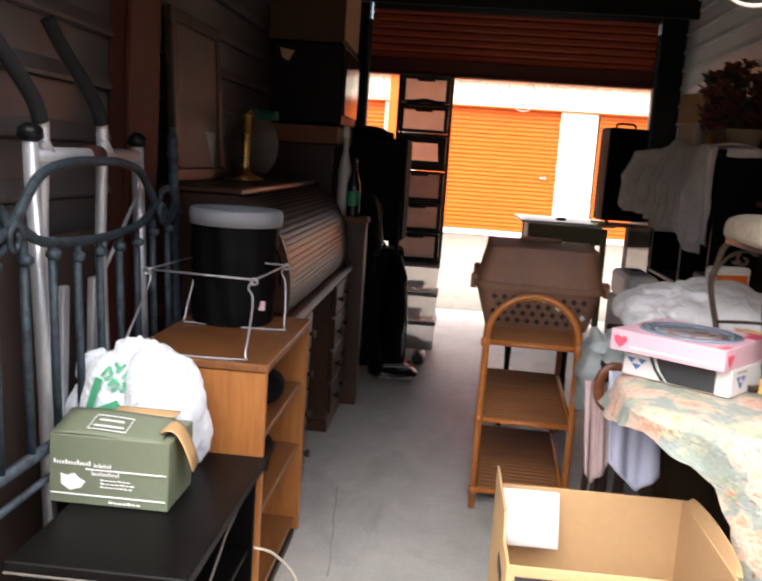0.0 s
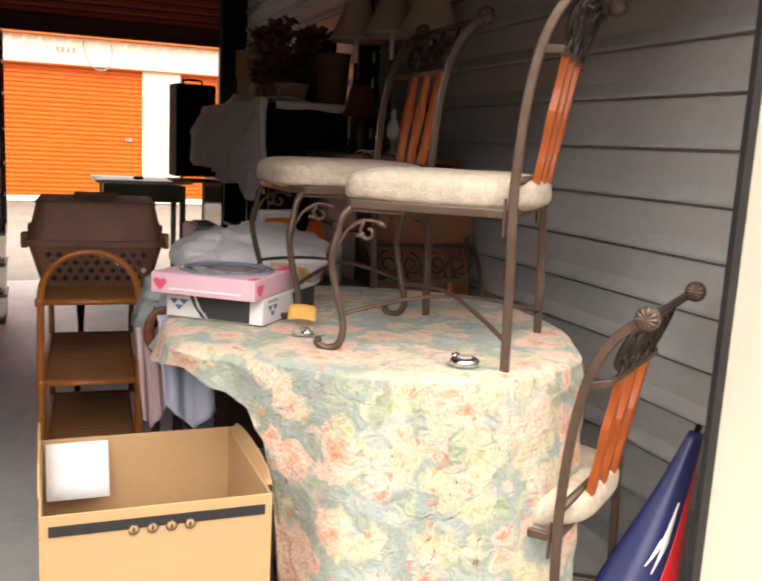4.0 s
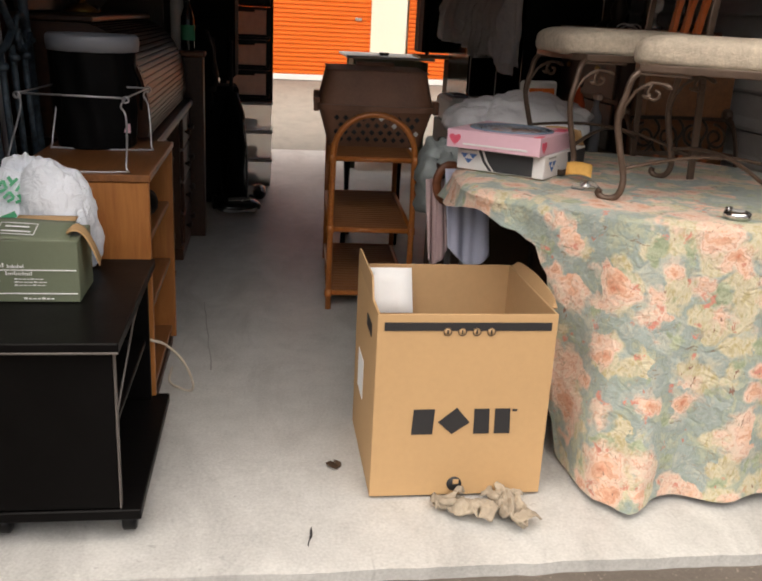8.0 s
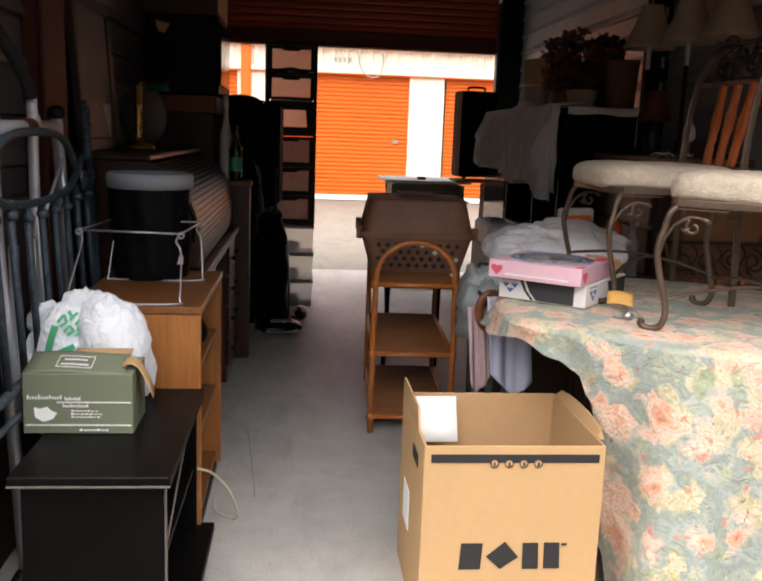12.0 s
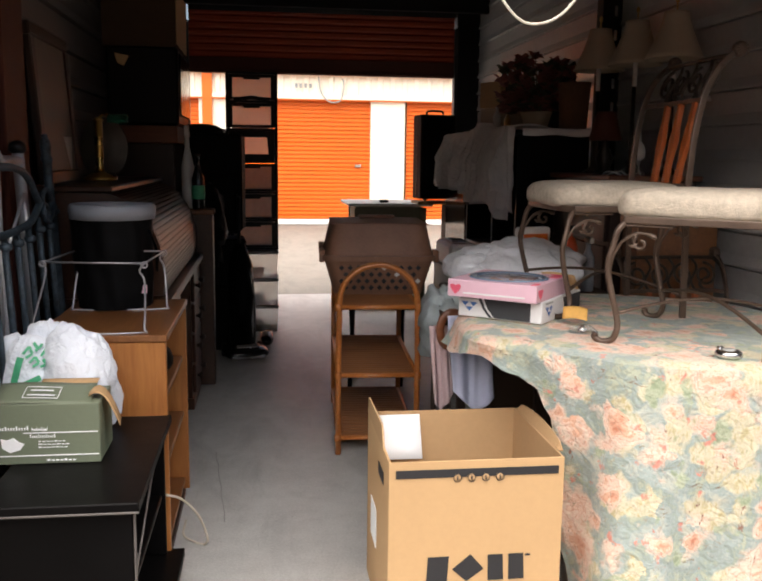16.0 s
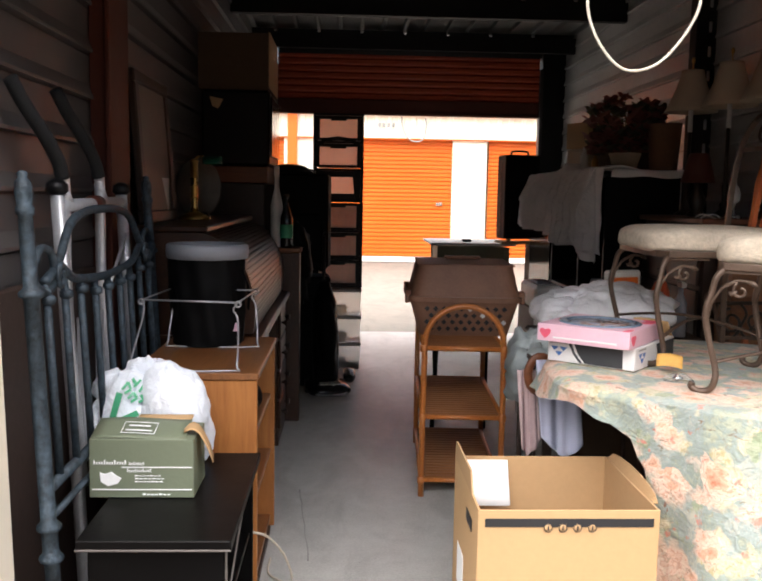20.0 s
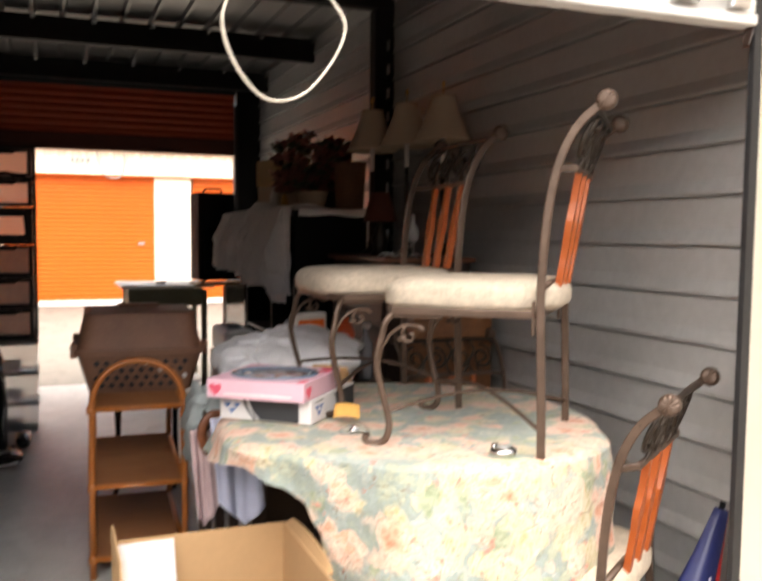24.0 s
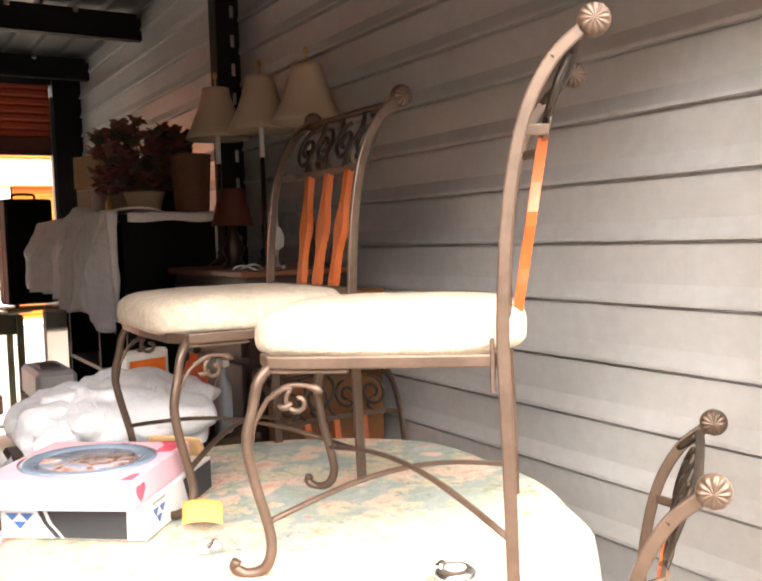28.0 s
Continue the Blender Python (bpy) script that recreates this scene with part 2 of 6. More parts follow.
# Darker, redder copy of the orange enamel for the shaded rear door.
M_ORANGESHADE = plain("orange_in_shade", (0.36, 0.045, 0.008), 0.5, 0, 40, 0.12, 1.5, 0.04)
M_CREAM = plain("cream_enamel", (0.84, 0.76, 0.62), 0.5, 0, 30, 0.04, 1.2, 0.04)
M_WHITE = plain("white_enamel", (0.80, 0.79, 0.76), 0.45, 0, 30, 0.05)
M_BLACKTRACK = plain("black_track", (0.035, 0.035, 0.037), 0.5, 0.3)
M_CHROME = plain("bright_steel", (0.62, 0.62, 0.62), 0.25, 1.0, 60, 0.1)
M_BLACKLAM = plain("black_laminate", (0.004, 0.0036, 0.0036), 0.40, 0, 90, 0.3, 5, 0.08, spec=0.09)
M_EDGE = plain("grey_edge_strip", (0.12, 0.105, 0.095), 0.5)
M_OAK = wood("teak_veneer", (0.24, 0.080, 0.019), (0.42, 0.170, 0.045), (9, 9, 0.8))
M_OAKTOP = wood("teak_veneer_top", (0.13, 0.046, 0.014), (0.24, 0.095, 0.030), (9, 0.8, 9))
M_DESK = wood("oak_desk", (0.026, 0.009, 0.004), (0.072, 0.026, 0.009), (9, 0.9, 9), 0.38, 6.0, 0.10)
M_SLAT = wood("honey_slats", (0.31, 0.058, 0.008), (0.43, 0.098, 0.014), (10, 10, 0.8), 0.40, 6, 0.18)
M_RATTAN = wood("rattan_cane", (0.34, 0.095, 0.018), (0.58, 0.205, 0.045), (8, 8, 8), 0.38, 9, 0.3)
M_RATSHELF = wood("cane_shelf", (0.21, 0.075, 0.024), (0.34, 0.135, 0.042), (0.8, 12, 12), 0.7, 6.0, 0.0)
M_DARKWOOD = wood("dark_walnut", (0.016, 0.007, 0.004), (0.036, 0.016, 0.009), (8, 8, 0.8), 0.5)
M_REDWOOD = wood("cherry_wood", (0.105, 0.030, 0.011), (0.20, 0.064, 0.022), (0.9, 9, 9), 0.45)
M_CARRIER = plain("brown_plastic", (0.28, 0.14, 0.085), 0.55, 0, 80, 0.22, 7)
M_CARD = plain("kraft_cardboard", (0.52, 0.325, 0.155), 0.8, 0, 50, 0.07, 2.5, 0.1)
M_CARDIN = plain("kraft_inside", (0.46, 0.285, 0.14), 0.85, 0, 50, 0.07)
# Card brown lowered almost to black: carries the shade of the deep interior.
M_CARDDK = plain("shade_dark_card", (0.060, 0.033, 0.016), 0.85, 0, 30, 0.12)
M_INK = plain("black_ink", (0.022, 0.021, 0.022), 0.6, 0, 60, 0.1)
M_PAPER = plain("white_paper", (0.90, 0.90, 0.89), 0.8, 0, 60, 0.02)
M_GREENBOX = plain("sage_carton", (0.165, 0.190, 0.125), 0.55, 0, 60, 0.06)
M_BAG = cloth("white_polythene", (0.80, 0.84, 0.90), 16.0, 0.014, 0.03)
M_BAGGREEN = plain("green_print", (0.06, 0.36, 0.18), 0.5)
M_BLACKCLOTH = plain("black_nylon", (0.003, 0.003, 0.0033), 0.6, 0, 120, 0.3, spec=0.12)
M_GREYRIM = plain("grey_plastic", (0.27, 0.285, 0.315), 0.45, 0, 60, 0.05)
M_WIRE = plain("grey_wire", (0.42, 0.42, 0.44), 0.38, 0.7)
M_PATINA = plain("verdigris_iron", (0.036, 0.053, 0.068), 0.55, 0.25, 75, 0.95, 30, 0.8)
M_ALU = plain("silver_tube", (0.62, 0.63, 0.66), 0.34, 0.55)
M_FOAM = plain("black_foam", (0.007, 0.007, 0.0075), 0.9, 0, 200, 0.3, 4, 0.4)
M_IRON = plain("bronze_iron", (0.105, 0.068, 0.048), 0.40, 0.4, 50, 0.3, 14)
M_SEAT = plain("oatmeal_chenille", (0.52, 0.44, 0.34), 0.95, 0, 150, 0.26, 40, 0.9)
M_FLORAL = floral("floral_chintz")
M_PINK = plain("pink_card", (0.74, 0.47, 0.55), 0.55, 0, 40, 0.07)
M_PINKRED = plain("rose_print", (0.70, 0.10, 0.16), 0.5)
M_BLUEPRINT = plain("blue_print", (0.07, 0.17, 0.42), 0.5)
M_WHITECARD = plain("white_card", (0.78, 0.76, 0.75), 0.6, 0, 40, 0.03)
M_DARKGREY = plain("charcoal_print", (0.035, 0.036, 0.04), 0.55)
M_PLATE = plain("blue_grey_glaze", (0.20, 0.26, 0.34), 0.18, 0, 20, 0.2, 14, 0.05, 0, 0.5)

def painted_plate(name):
    """Glazed picture: patches of brown, rose, blue and cream."""
    m, n, l, p = nodes_of(name)
    v = coords(n, l)
    c = ramp(n, l, noise_tex(n, l, v, 26.0, 4.0, 0.6, 1.0), ((0.32, (0.06, 0.05, 0.06)), (0.42, (0.24, 0.12, 0.09)), (0.50, (0.45, 0.36, 0.32)), (0.58, (0.16, 0.24, 0.36)), (0.68, (0.55, 0.38, 0.34))))
    l.new(c, p.inputs["Base Color"])
    p.inputs["Roughness"].default_value, p.inputs["Coat Weight"].default_value = 0.2, 0.4
    return m


M_PLATEIN = painted_plate("plate_picture")
M_YELLOW = plain("yellow_card", (0.72, 0.40, 0.10), 0.7)
M_LINEN = cloth("grey_linen", (0.92, 0.89, 0.86), 9.0, 0.022)
M_QUILT = cloth("white_cotton", (0.90, 0.90, 0.93), 7.0, 0.013)
M_LILAC = plain("lilac_cotton", (0.60, 0.62, 0.78), 0.9, 0, 60, 0.06)
M_ROSECLOTH = plain("dusty_rose_cotton", (0.52, 0.38, 0.38), 0.9, 0, 60, 0.12)
M_TEALCLOTH = plain("grey_green_cotton", (0.34, 0.38, 0.38), 0.9, 0, 30, 0.25)
M_BLACKPL = plain("black_plastic", (0.005, 0.005, 0.0055), 0.35, 0, 60, 0.3, spec=0.2)
M_GLOSSBLK = plain("glossy_black", (0.008, 0.008, 0.009), 0.12, 0, 60, 0.2)
M_CLEARBIN = plain("clear_bin", (0.90, 0.89, 0.87), 0.5, 0, 30, 0.05, 5, 0.05, 0.62)
M_DRAWER = plain("smoked_drawer", (0.58, 0.46, 0.38), 0.45, 0, 30, 0.1, 5, 0.05, 0.72)
# Same drawer plastic, darkened for the lower drawers that get no backlight.
M_DRAWERLOW = plain("smoked_unlit_drawer", (0.30, 0.235, 0.20), 0.40, 0, 30, 0.25, 7, 0.05, 0.45)
M_CLEARBIN.node_tree.nodes["Principled BSDF"].inputs["IOR"].default_value = 1.06
M_SHADE = plain("ivory_shade", (0.44, 0.35, 0.25), 0.85, 0, 90, 0.06)
M_BRASS = plain("aged_brass", (0.48, 0.30, 0.09), 0.28, 1.0, 50, 0.2)
M_BRONZE = plain("dark_bronze", (0.035, 0.024, 0.016), 0.4, 0.5, 50, 0.2)
M_GREENGLASS = plain("green_glass", (0.02, 0.14, 0.08), 0.15, 0, 30, 0.1, 4, 0.02, 0.4)
M_CLEAR = plain("clear_plastic", (0.85, 0.87, 0.87), 0.08, 0, 20, 0.03, 4, 0.02, 0.92)
M_CLEAR.node_tree.nodes["Principled BSDF"].inputs["IOR"].default_value = 1.05
M_LEAF = plain("dried_leaf", (0.085, 0.075, 0.035), 0.7, 0, 60, 0.3)
M_FLOWER = plain("dusty_flower", (0.25, 0.088, 0.065), 0.8, 0, 60, 0.3)
M_POT = plain("tan_wicker", (0.16, 0.078, 0.040), 0.8, 0, 90, 0.25, 20, 0.5)
M_REDPL = plain("red_enamel", (0.60, 0.085, 0.02), 0.35)
M_NAVY = plain("navy_vinyl", (0.018, 0.025, 0.10), 0.4, 0, 60, 0.15)
M_REDVINYL = plain("red_vinyl", (0.55, 0.025, 0.03), 0.4)
M_GLOVE = plain("soiled_cotton", (0.34, 0.285, 0.215), 0.95, 0, 40, 0.45, 14, 0.6)
M_CORD = plain("ivory_cord", (0.62, 0.56, 0.46), 0.6)
M_OLDWHITE = plain("chipped_white_paint", (0.62, 0.60, 0.56), 0.6, 0, 30, 0.16)
M_KHAKI = plain("olive_paint", (0.13, 0.125, 0.075), 0.6, 0, 30, 0.2)
M_PICTURE = plain("faded_print", (0.075, 0.060, 0.045), 0.5, 0, 12, 0.4, 6)
M_STICKY = plain("printed_grey", (0.35, 0.35, 0.33), 0.6)


# ---- mesh builders ----
class Shape:
    def __init__(self):
        self.v, self.f, self.s = [], [], []

    def add(self, verts, faces, smooth=False):
        k = len(self.v)
        self.v += [tuple(p) for p in verts]
        self.f += [tuple(i + k for i in q) for q in faces]
        self.s += [smooth] * len(faces)
        return self

    def box(self, a, b, c=0.003):
        """A box from corner a to corner b with chamfered edges."""
        lo, hi = [min(p, q) for p, q in zip(a, b)], [max(p, q) for p, q in zip(a, b)]
        c = min(c, *[(q - p) * 0.49 for p, q in zip(lo, hi)])
        idx, verts = {}, []
        for sx in (0, 1):
            for sy in (0, 1):
                for sz in (0, 1):
                    s = (sx, sy, sz)
                    for k in range(3):
                        idx[s, k] = len(verts)
                        verts.append([(hi[i] - (0 if i == k else c)) if s[i] else (lo[i] + (0 if i == k else c)) for i in range(3)])
        faces = []
        for k in range(3):
            i, j = [a2 for a2 in range(3) if a2 != k]
            for side in (0, 1):
                q = []
                for u, w in ((0, 0), (1, 0), (1, 1), (0, 1)):
                    s = [0, 0, 0]
                    s[k], s[i], s[j] = side, u, w
                    q.append(idx[tuple(s), k])
                faces.append(q)
            for u in (0, 1):
                for w in (0, 1):
                    s0, s1 = [0, 0, 0], [0, 0, 0]
                    s0[i] = s1[i] = u
                    s0[j] = s1[j] = w
                    s0[k], s1[k] = 0, 1
                    faces.append([idx[tuple(s0), i], idx[tuple(s1), i], idx[tuple(s1), j], idx[tuple(s0), j]])
        for sx in (0, 1):
            for sy in (0, 1):
                for sz in (0, 1):
                    faces.append([idx[(sx, sy, sz), k] for k in range(3)])
        return self.add(verts, faces)

    def tube(self, pts, r, seg=8, flat=1.0, side=None):
        """A tube along points; r one radius or one a point; flat squeezes it across the direction side."""
        pts = [Vector(p) for p in pts]
        rs = r if isinstance(r, (list, tuple)) else [r] * len(pts)
        n = len(pts)
        ref = None
        verts = []
        for i, p in enumerate(pts):
            d = (pts[min(i + 1, n - 1)] - pts[max(i - 1, 0)]).normalized()
            if side is not None:
                u = Vector(side)
                u = (u - d * u.dot(d)).normalized()
            elif ref is None:
                u = d.orthogonal().normalized()
            else:
                u = (ref - d * ref.dot(d)).normalized()
            ref = u
            w = d.cross(u)
            for k in range(seg):
                a = 2 * math.pi * k / seg
                verts.append(p + u * (math.cos(a) * rs[i] * flat) + w * (math.sin(a) * rs[i]))
        faces = [[i * seg + k, i * seg + (k + 1) % seg, (i + 1) * seg + (k + 1) % seg, (i + 1) * seg + k] for i in range(n - 1) for k in range(seg)]
        faces += [list(range(seg))[::-1], [(n - 1) * seg + k for k in range(seg)]]
        return self.add(verts, faces, True)

    def bar(self, pts, wide, deep, side):
        """A flat bar along points: wide across the direction side, deep across the other, edges eased."""
        pts = [Vector(p) for p in pts]
        n, verts = len(pts), []
        for i, p in enumerate(pts):
            d = (pts[min(i + 1, n - 1)] - pts[max(i - 1, 0)]).normalized()
            u = Vector(side)
            u = (u - d * u.dot(d)).normalized()
            w = d.cross(u)
            for a, b in ((0.5, 0.36), (0.36, 0.5), (-0.36, 0.5), (-0.5, 0.36), (-0.5, -0.36), (-0.36, -0.5), (0.36, -0.5), (0.5, -0.36)):
                verts.append(p + u * (a * wide) + w * (b * deep))
        faces = [[i * 8 + k, i * 8 + (k + 1) % 8, i * 8 + 8 + (k + 1) % 8, i * 8 + 8 + k] for i in range(n - 1) for k in range(8)]
        return self.add(verts, faces + [list(range(8))[::-1], [(n - 1) * 8 + k for k in range(8)]])

    def lathe(self, profile, at=(0, 0, 0), seg=16, axis="z", sx=1.0, sy=1.0):
        """A turned form: profile of (radius, height) about an axis through at."""
        verts = []
        for r, h in profile:
            for k in range(seg):
                a = 2 * math.pi * k / seg
                c, s = math.cos(a) * r * sx, math.sin(a) * r * sy
                q = (c, s, h) if axis == "z" else ((h, c, s) if axis == "x" else (s, h, c))
                verts.append([x + y for x, y in zip(at, q)])
        n = len(profile)
        faces = [[i * seg + k, i * seg + (k + 1) % seg, (i + 1) * seg + (k + 1) % seg, (i + 1) * seg + k] for i in range(n - 1) for k in range(seg)]
        faces += [list(range(seg))[::-1], [(n - 1) * seg + k for k in range(seg)]]
        return self.add(verts, faces, True)

    def sheet(self, fn, nu, nv, thick=0.0, smooth=True, closed=False):
        """A sheet fn(u, v), u and v from 0 to 1; thick gives it a back."""
        verts = [Vector(fn(i / nu, j / nv)) for i in range(nu + 1) for j in range(nv + 1)]
        w = nv + 1
        faces = [[i * w + j, (i + 1) * w + j, (i + 1) * w + j + 1, i * w + j + 1] for i in range(nu) for j in range(nv)]
        if not thick:
            return self.add(verts, faces, smooth)
        nor = [Vector((0, 0, 0)) for _ in verts]
        for q in faces:
            d = (verts[q[2]] - verts[q[0]]).cross(verts[q[3]] - verts[q[1]])
            for i in q:
                nor[i] += d
        back = [p - (d.normalized() if d.length > 1e-9 else d) * thick for p, d in zip(verts, nor)]
        k = len(verts)
        edge = [j for j in range(w)] + [i * w + nv for i in range(1, nu + 1)] + [nu * w + j for j in range(nv - 1, -1, -1)] + [i * w for i in range(nu - 1, 0, -1)]
        rim = [[edge[i], edge[(i + 1) % len(edge)], edge[(i + 1) % len(edge)] + k, edge[i] + k] for i in range(len(edge))]
        return self.add(verts + back, faces + [[i + k for i in q[::-1]] for q in faces] + rim, smooth)

    def prism(self, outline, depth, at=(0, 0, 0), plane="xz"):
        """A flat outline given depth across its plane."""
        n = len(outline)
        put = {"xz": lambda a, b, d: (a, d, b), "yz": lambda a, b, d: (d, a, b), "xy": lambda a, b, d: (a, b, d)}[plane]
        verts = [[x + y for x, y in zip(at, put(a, b, d))] for d in (0, depth) for a, b in outline]
        faces = [list(range(n)), list(range(n, 2 * n))[::-1]] + [[i, (i + 1) % n, n + (i + 1) % n, n + i] for i in range(n)]
        return self.add(verts, faces)

    def mesh(self, name):
        me = bpy.data.meshes.new(name)
        me.from_pydata(self.v, [], self.f)
        bm = bmesh.new()
        bm.from_mesh(me)
        bmesh.ops.recalc_face_normals(bm, faces=bm.faces)
        for face, s in zip(bm.faces, self.s):
            face.smooth = s
        bm.to_mesh(me)
        bm.free()
        return me


def B(a, b, c=0.003):
    return Shape().box(a, b, c)


def part(name, shape, material, parent, label=""):
    ob = new(name, shape if isinstance(shape, bpy.types.Mesh) else shape.mesh(name))
    if not ob.data.materials:
        ob.data.materials.append(material)
    ob.parent = parent
    if label:
        ob["label"] = label
    return ob


def thing(name, m, label, category, group="", kind=""):
    ob = new(name)
    ob.empty_display_size, ob.matrix_basis = 0.05, m
    return tagged(ob, label, category, group, kind)


def solid(name, shape, material, label, category, kind="", group=""):
    ob = part(name, shape, material, None)
    return tagged(ob, label, category, group, kind)


ID = Matrix.Identity(4)


def curve(pts, n=6):
    """A smooth line through points."""
    p = [Vector(q) for q in pts]
    p = [p[0] * 2 - p[1]] + p + [p[-1] * 2 - p[-2]]
    out = []
    for i in range(1, len(p) - 2):
        for k in range(n):
            t = k / n
            a, b, c, d = p[i - 1], p[i], p[i + 1], p[i + 2]
            out.append(0.5 * ((2 * b) + (c - a) * t + (2 * a - 5 * b + 4 * c - d) * t * t + (3 * b - a - 3 * c + d) * t ** 3))
    return out + [p[-2]]


def rumple(p, amount, scale, seed=0.0):
    q = Vector(p)
    return q + noise.noise_vector(q * scale + Vector((seed, seed * 1.7, 0))) * amount


# ---- structure ----
XL, XR, YF, YR, ZC = -1.05, 2.0, 0.2, 6.72, 2.9


def ribbed(face, side, z0=-0.05, z1=2.9, pitch=0.158, out=0.018):
    """Outline of a wall panel with level ribs that stand towards side."""
    pts, z = [(face, z0)], 0.076
    while z < z1 - 0.05:
        if z > z0:
            pts += [(face, z - 0.011), (face - side * 0.016, z - 0.010), (face - side * 0.016, z - 0.001), (face + side * out, z), (face + side * out, z + 0.010), (face, z + 0.050)]
        z += pitch
    return pts + [(face, z1), (face - side * 0.06, z1), (face - side * 0.06, z0)]


solid("ground", Shape().sheet(lambda u, v: (-150 + 300 * u, -150 + 300 * v, -0.055), 30, 30, 0.0, False), M_ASPHALT, "worn brown-grey asphalt yard around the units", "ground", "structure")
solid("floor", Shape().sheet(lambda u, v: (-6 + 13 * u, 0.020 * noise.noise((u * 55, 3, 0)) + 0.008 * noise.noise((u * 210, 5, 0)) + 6.52 * v, -0.0 - (0.02 if v == 0 else 0)), 320, 12, 0.08, False), M_CONCRETE, "pale grey concrete slab with stains and scuffs", "floor", "structure")
solid("floor_crack", Shape().tube([(0.022 + 0.0015 * math.sin(5 * k) + 0.002 * k, 0.075 + 0.012 * k, 0.0005) for k in range(8)], [0.001, 0.002, 0.0015, 0.003, 0.004, 0.004, 0.003, 0.001], 6, 0.35, (0, 0, 1)), M_INK, "short dark crack in the slab edge", "crack", "structure")
# Unseen wall, added to block the low sky in front of the unit.
sky_block = solid("wall_opposite", B((-40, -9.4, -0.05), (45, -9.0, 2.9), 0.01), M_SKYBLOCK, "unseen dark building wall added across the front yard", "wall", "structure")
solid("floor_joint", Shape().tube([(-0.35 + 0.075 * k / 9 + 0.003 * math.sin(4 * k), 1.95 - 0.085 * k, 0.0004) for k in range(10)], 0.0028, 6, 0.25, (0, 0, 1)), M_STICKY, "faint hairline crack across the slab", "crack", "structure")
solid("pavement", Shape().sheet(lambda u, v: (-40 + 85 * u, 6.58 + 8.22 * v, -0.050 + 0.128 * max(0.0, (8.22 * v - 2.62) / 5.6)), 40, 16, 0.004, False), M_PAVING, "pale concrete apron before the opposite units", "pavement", "structure")
solid("wall_right", Shape().prism(ribbed(XR, -1, out=0.014), YR - YF, (0, YF, 0), "xz"), M_WALL, "grey galvanised steel wall with level ribs", "wall", "structure")
solid("wall_left", Shape().prism(ribbed(XL, 1), YR - YF, (0, YF, 0), "xz"), M_WALL_L, "beige-grey steel wall with level ribs, darkened for shade", "wall", "structure")

roof = [(XL - 0.1, ZC)]
x = XL
while x < XR:
    roof += [(x, ZC), (x + 0.012, ZC - 0.03), (x + 0.035, ZC - 0.03), (x + 0.047, ZC)]
    x += 0.2
roof += [(XR + 0.1, ZC), (XR + 0.1, ZC + 0.05), (XL - 0.1, ZC + 0.05)]
solid("ceiling", Shape().prism(roof, YR - YF + 0.2, (0, YF - 0.1, 0), "xz"), M_ROOF, "bare zinc roof sheets with ribs", "ceiling", "structure")
for y in (1.55, 3.2, 4.85, 6.35):
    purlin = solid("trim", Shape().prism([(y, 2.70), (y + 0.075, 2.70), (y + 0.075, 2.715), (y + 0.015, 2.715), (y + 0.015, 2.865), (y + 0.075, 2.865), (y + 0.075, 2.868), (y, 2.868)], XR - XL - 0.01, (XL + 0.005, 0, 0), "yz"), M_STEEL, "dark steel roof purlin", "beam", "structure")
    for k in range(8):
        part("clip", B((XL + 0.21 + 0.4 * k, y - 0.028, 2.835), (XL + 0.245 + 0.4 * k, y - 0.002, 2.868), 0.004), M_CHROME, purlin, "bright fixing clip")
pillar = thing("trim", pose(1.935, 3.25, 0), "dark steel wall post with slots", "post", kind="structure")
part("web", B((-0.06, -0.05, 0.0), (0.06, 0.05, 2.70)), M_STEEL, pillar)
for z in [1.2 + 0.14 * i for i in range(10)]:
    part("slot", B((0.01, -0.054, z), (0.03, -0.0505, z + 0.06), 0.001), M_CHROME, pillar)
pillar = thing("trim", pose(-0.99, 1.32, 0), "red-brown steel wall post", "post", kind="structure")
part("web", B((-0.055, -0.11, 0.0), (0.0, 0.11, 2.70)), M_REDOX, pillar)
part("flange", B((0.003, -0.13, 0.0), (0.02, 0.13, 2.70)), M_REDOX, pillar)
solid("trim", B((XL + 0.022, 0.22, 0.0), (XL + 0.05, 1.08, 1.09), 0.004), M_BOARD, "dark brown board leaning on the wall", "board", "structure")


def curtain(name, x0, x1, y, z0, z1, label, bar, bar_material, face=-1):
    """A roll-up door let down part way: ribbed sheet and bottom bar."""
    door = thing(name, pose(0, y, 0), label, "roller door", kind="structure")
    pts, z = [], z0 + bar
    while z < z1:
        pts += [(0.0, z), (0.012 * face, z + 0.012), (0.012 * face, z + 0.045), (0.0, z + 0.057)]
        z += 0.066
    pts += [(-face * 0.012, z), (-face * 0.012, z0 + bar)]
    part("slat_sheet", Shape().prism(pts, x1 - x0, (x0, 0, 0), "yz"), M_ORANGESHADE if bar_material is M_REDOX else M_ORANGE, door)
    part("bottom_bar", B((x0, -0.022, z0 + 0.03), (x1, 0.022, z0 + bar - 0.002), 0.004), bar_material, door)
    part("bottom_rail", B((x0, -0.03, z0), (x1, 0.03, z0 + 0.028), 0.004), bar_material, door)
    return door


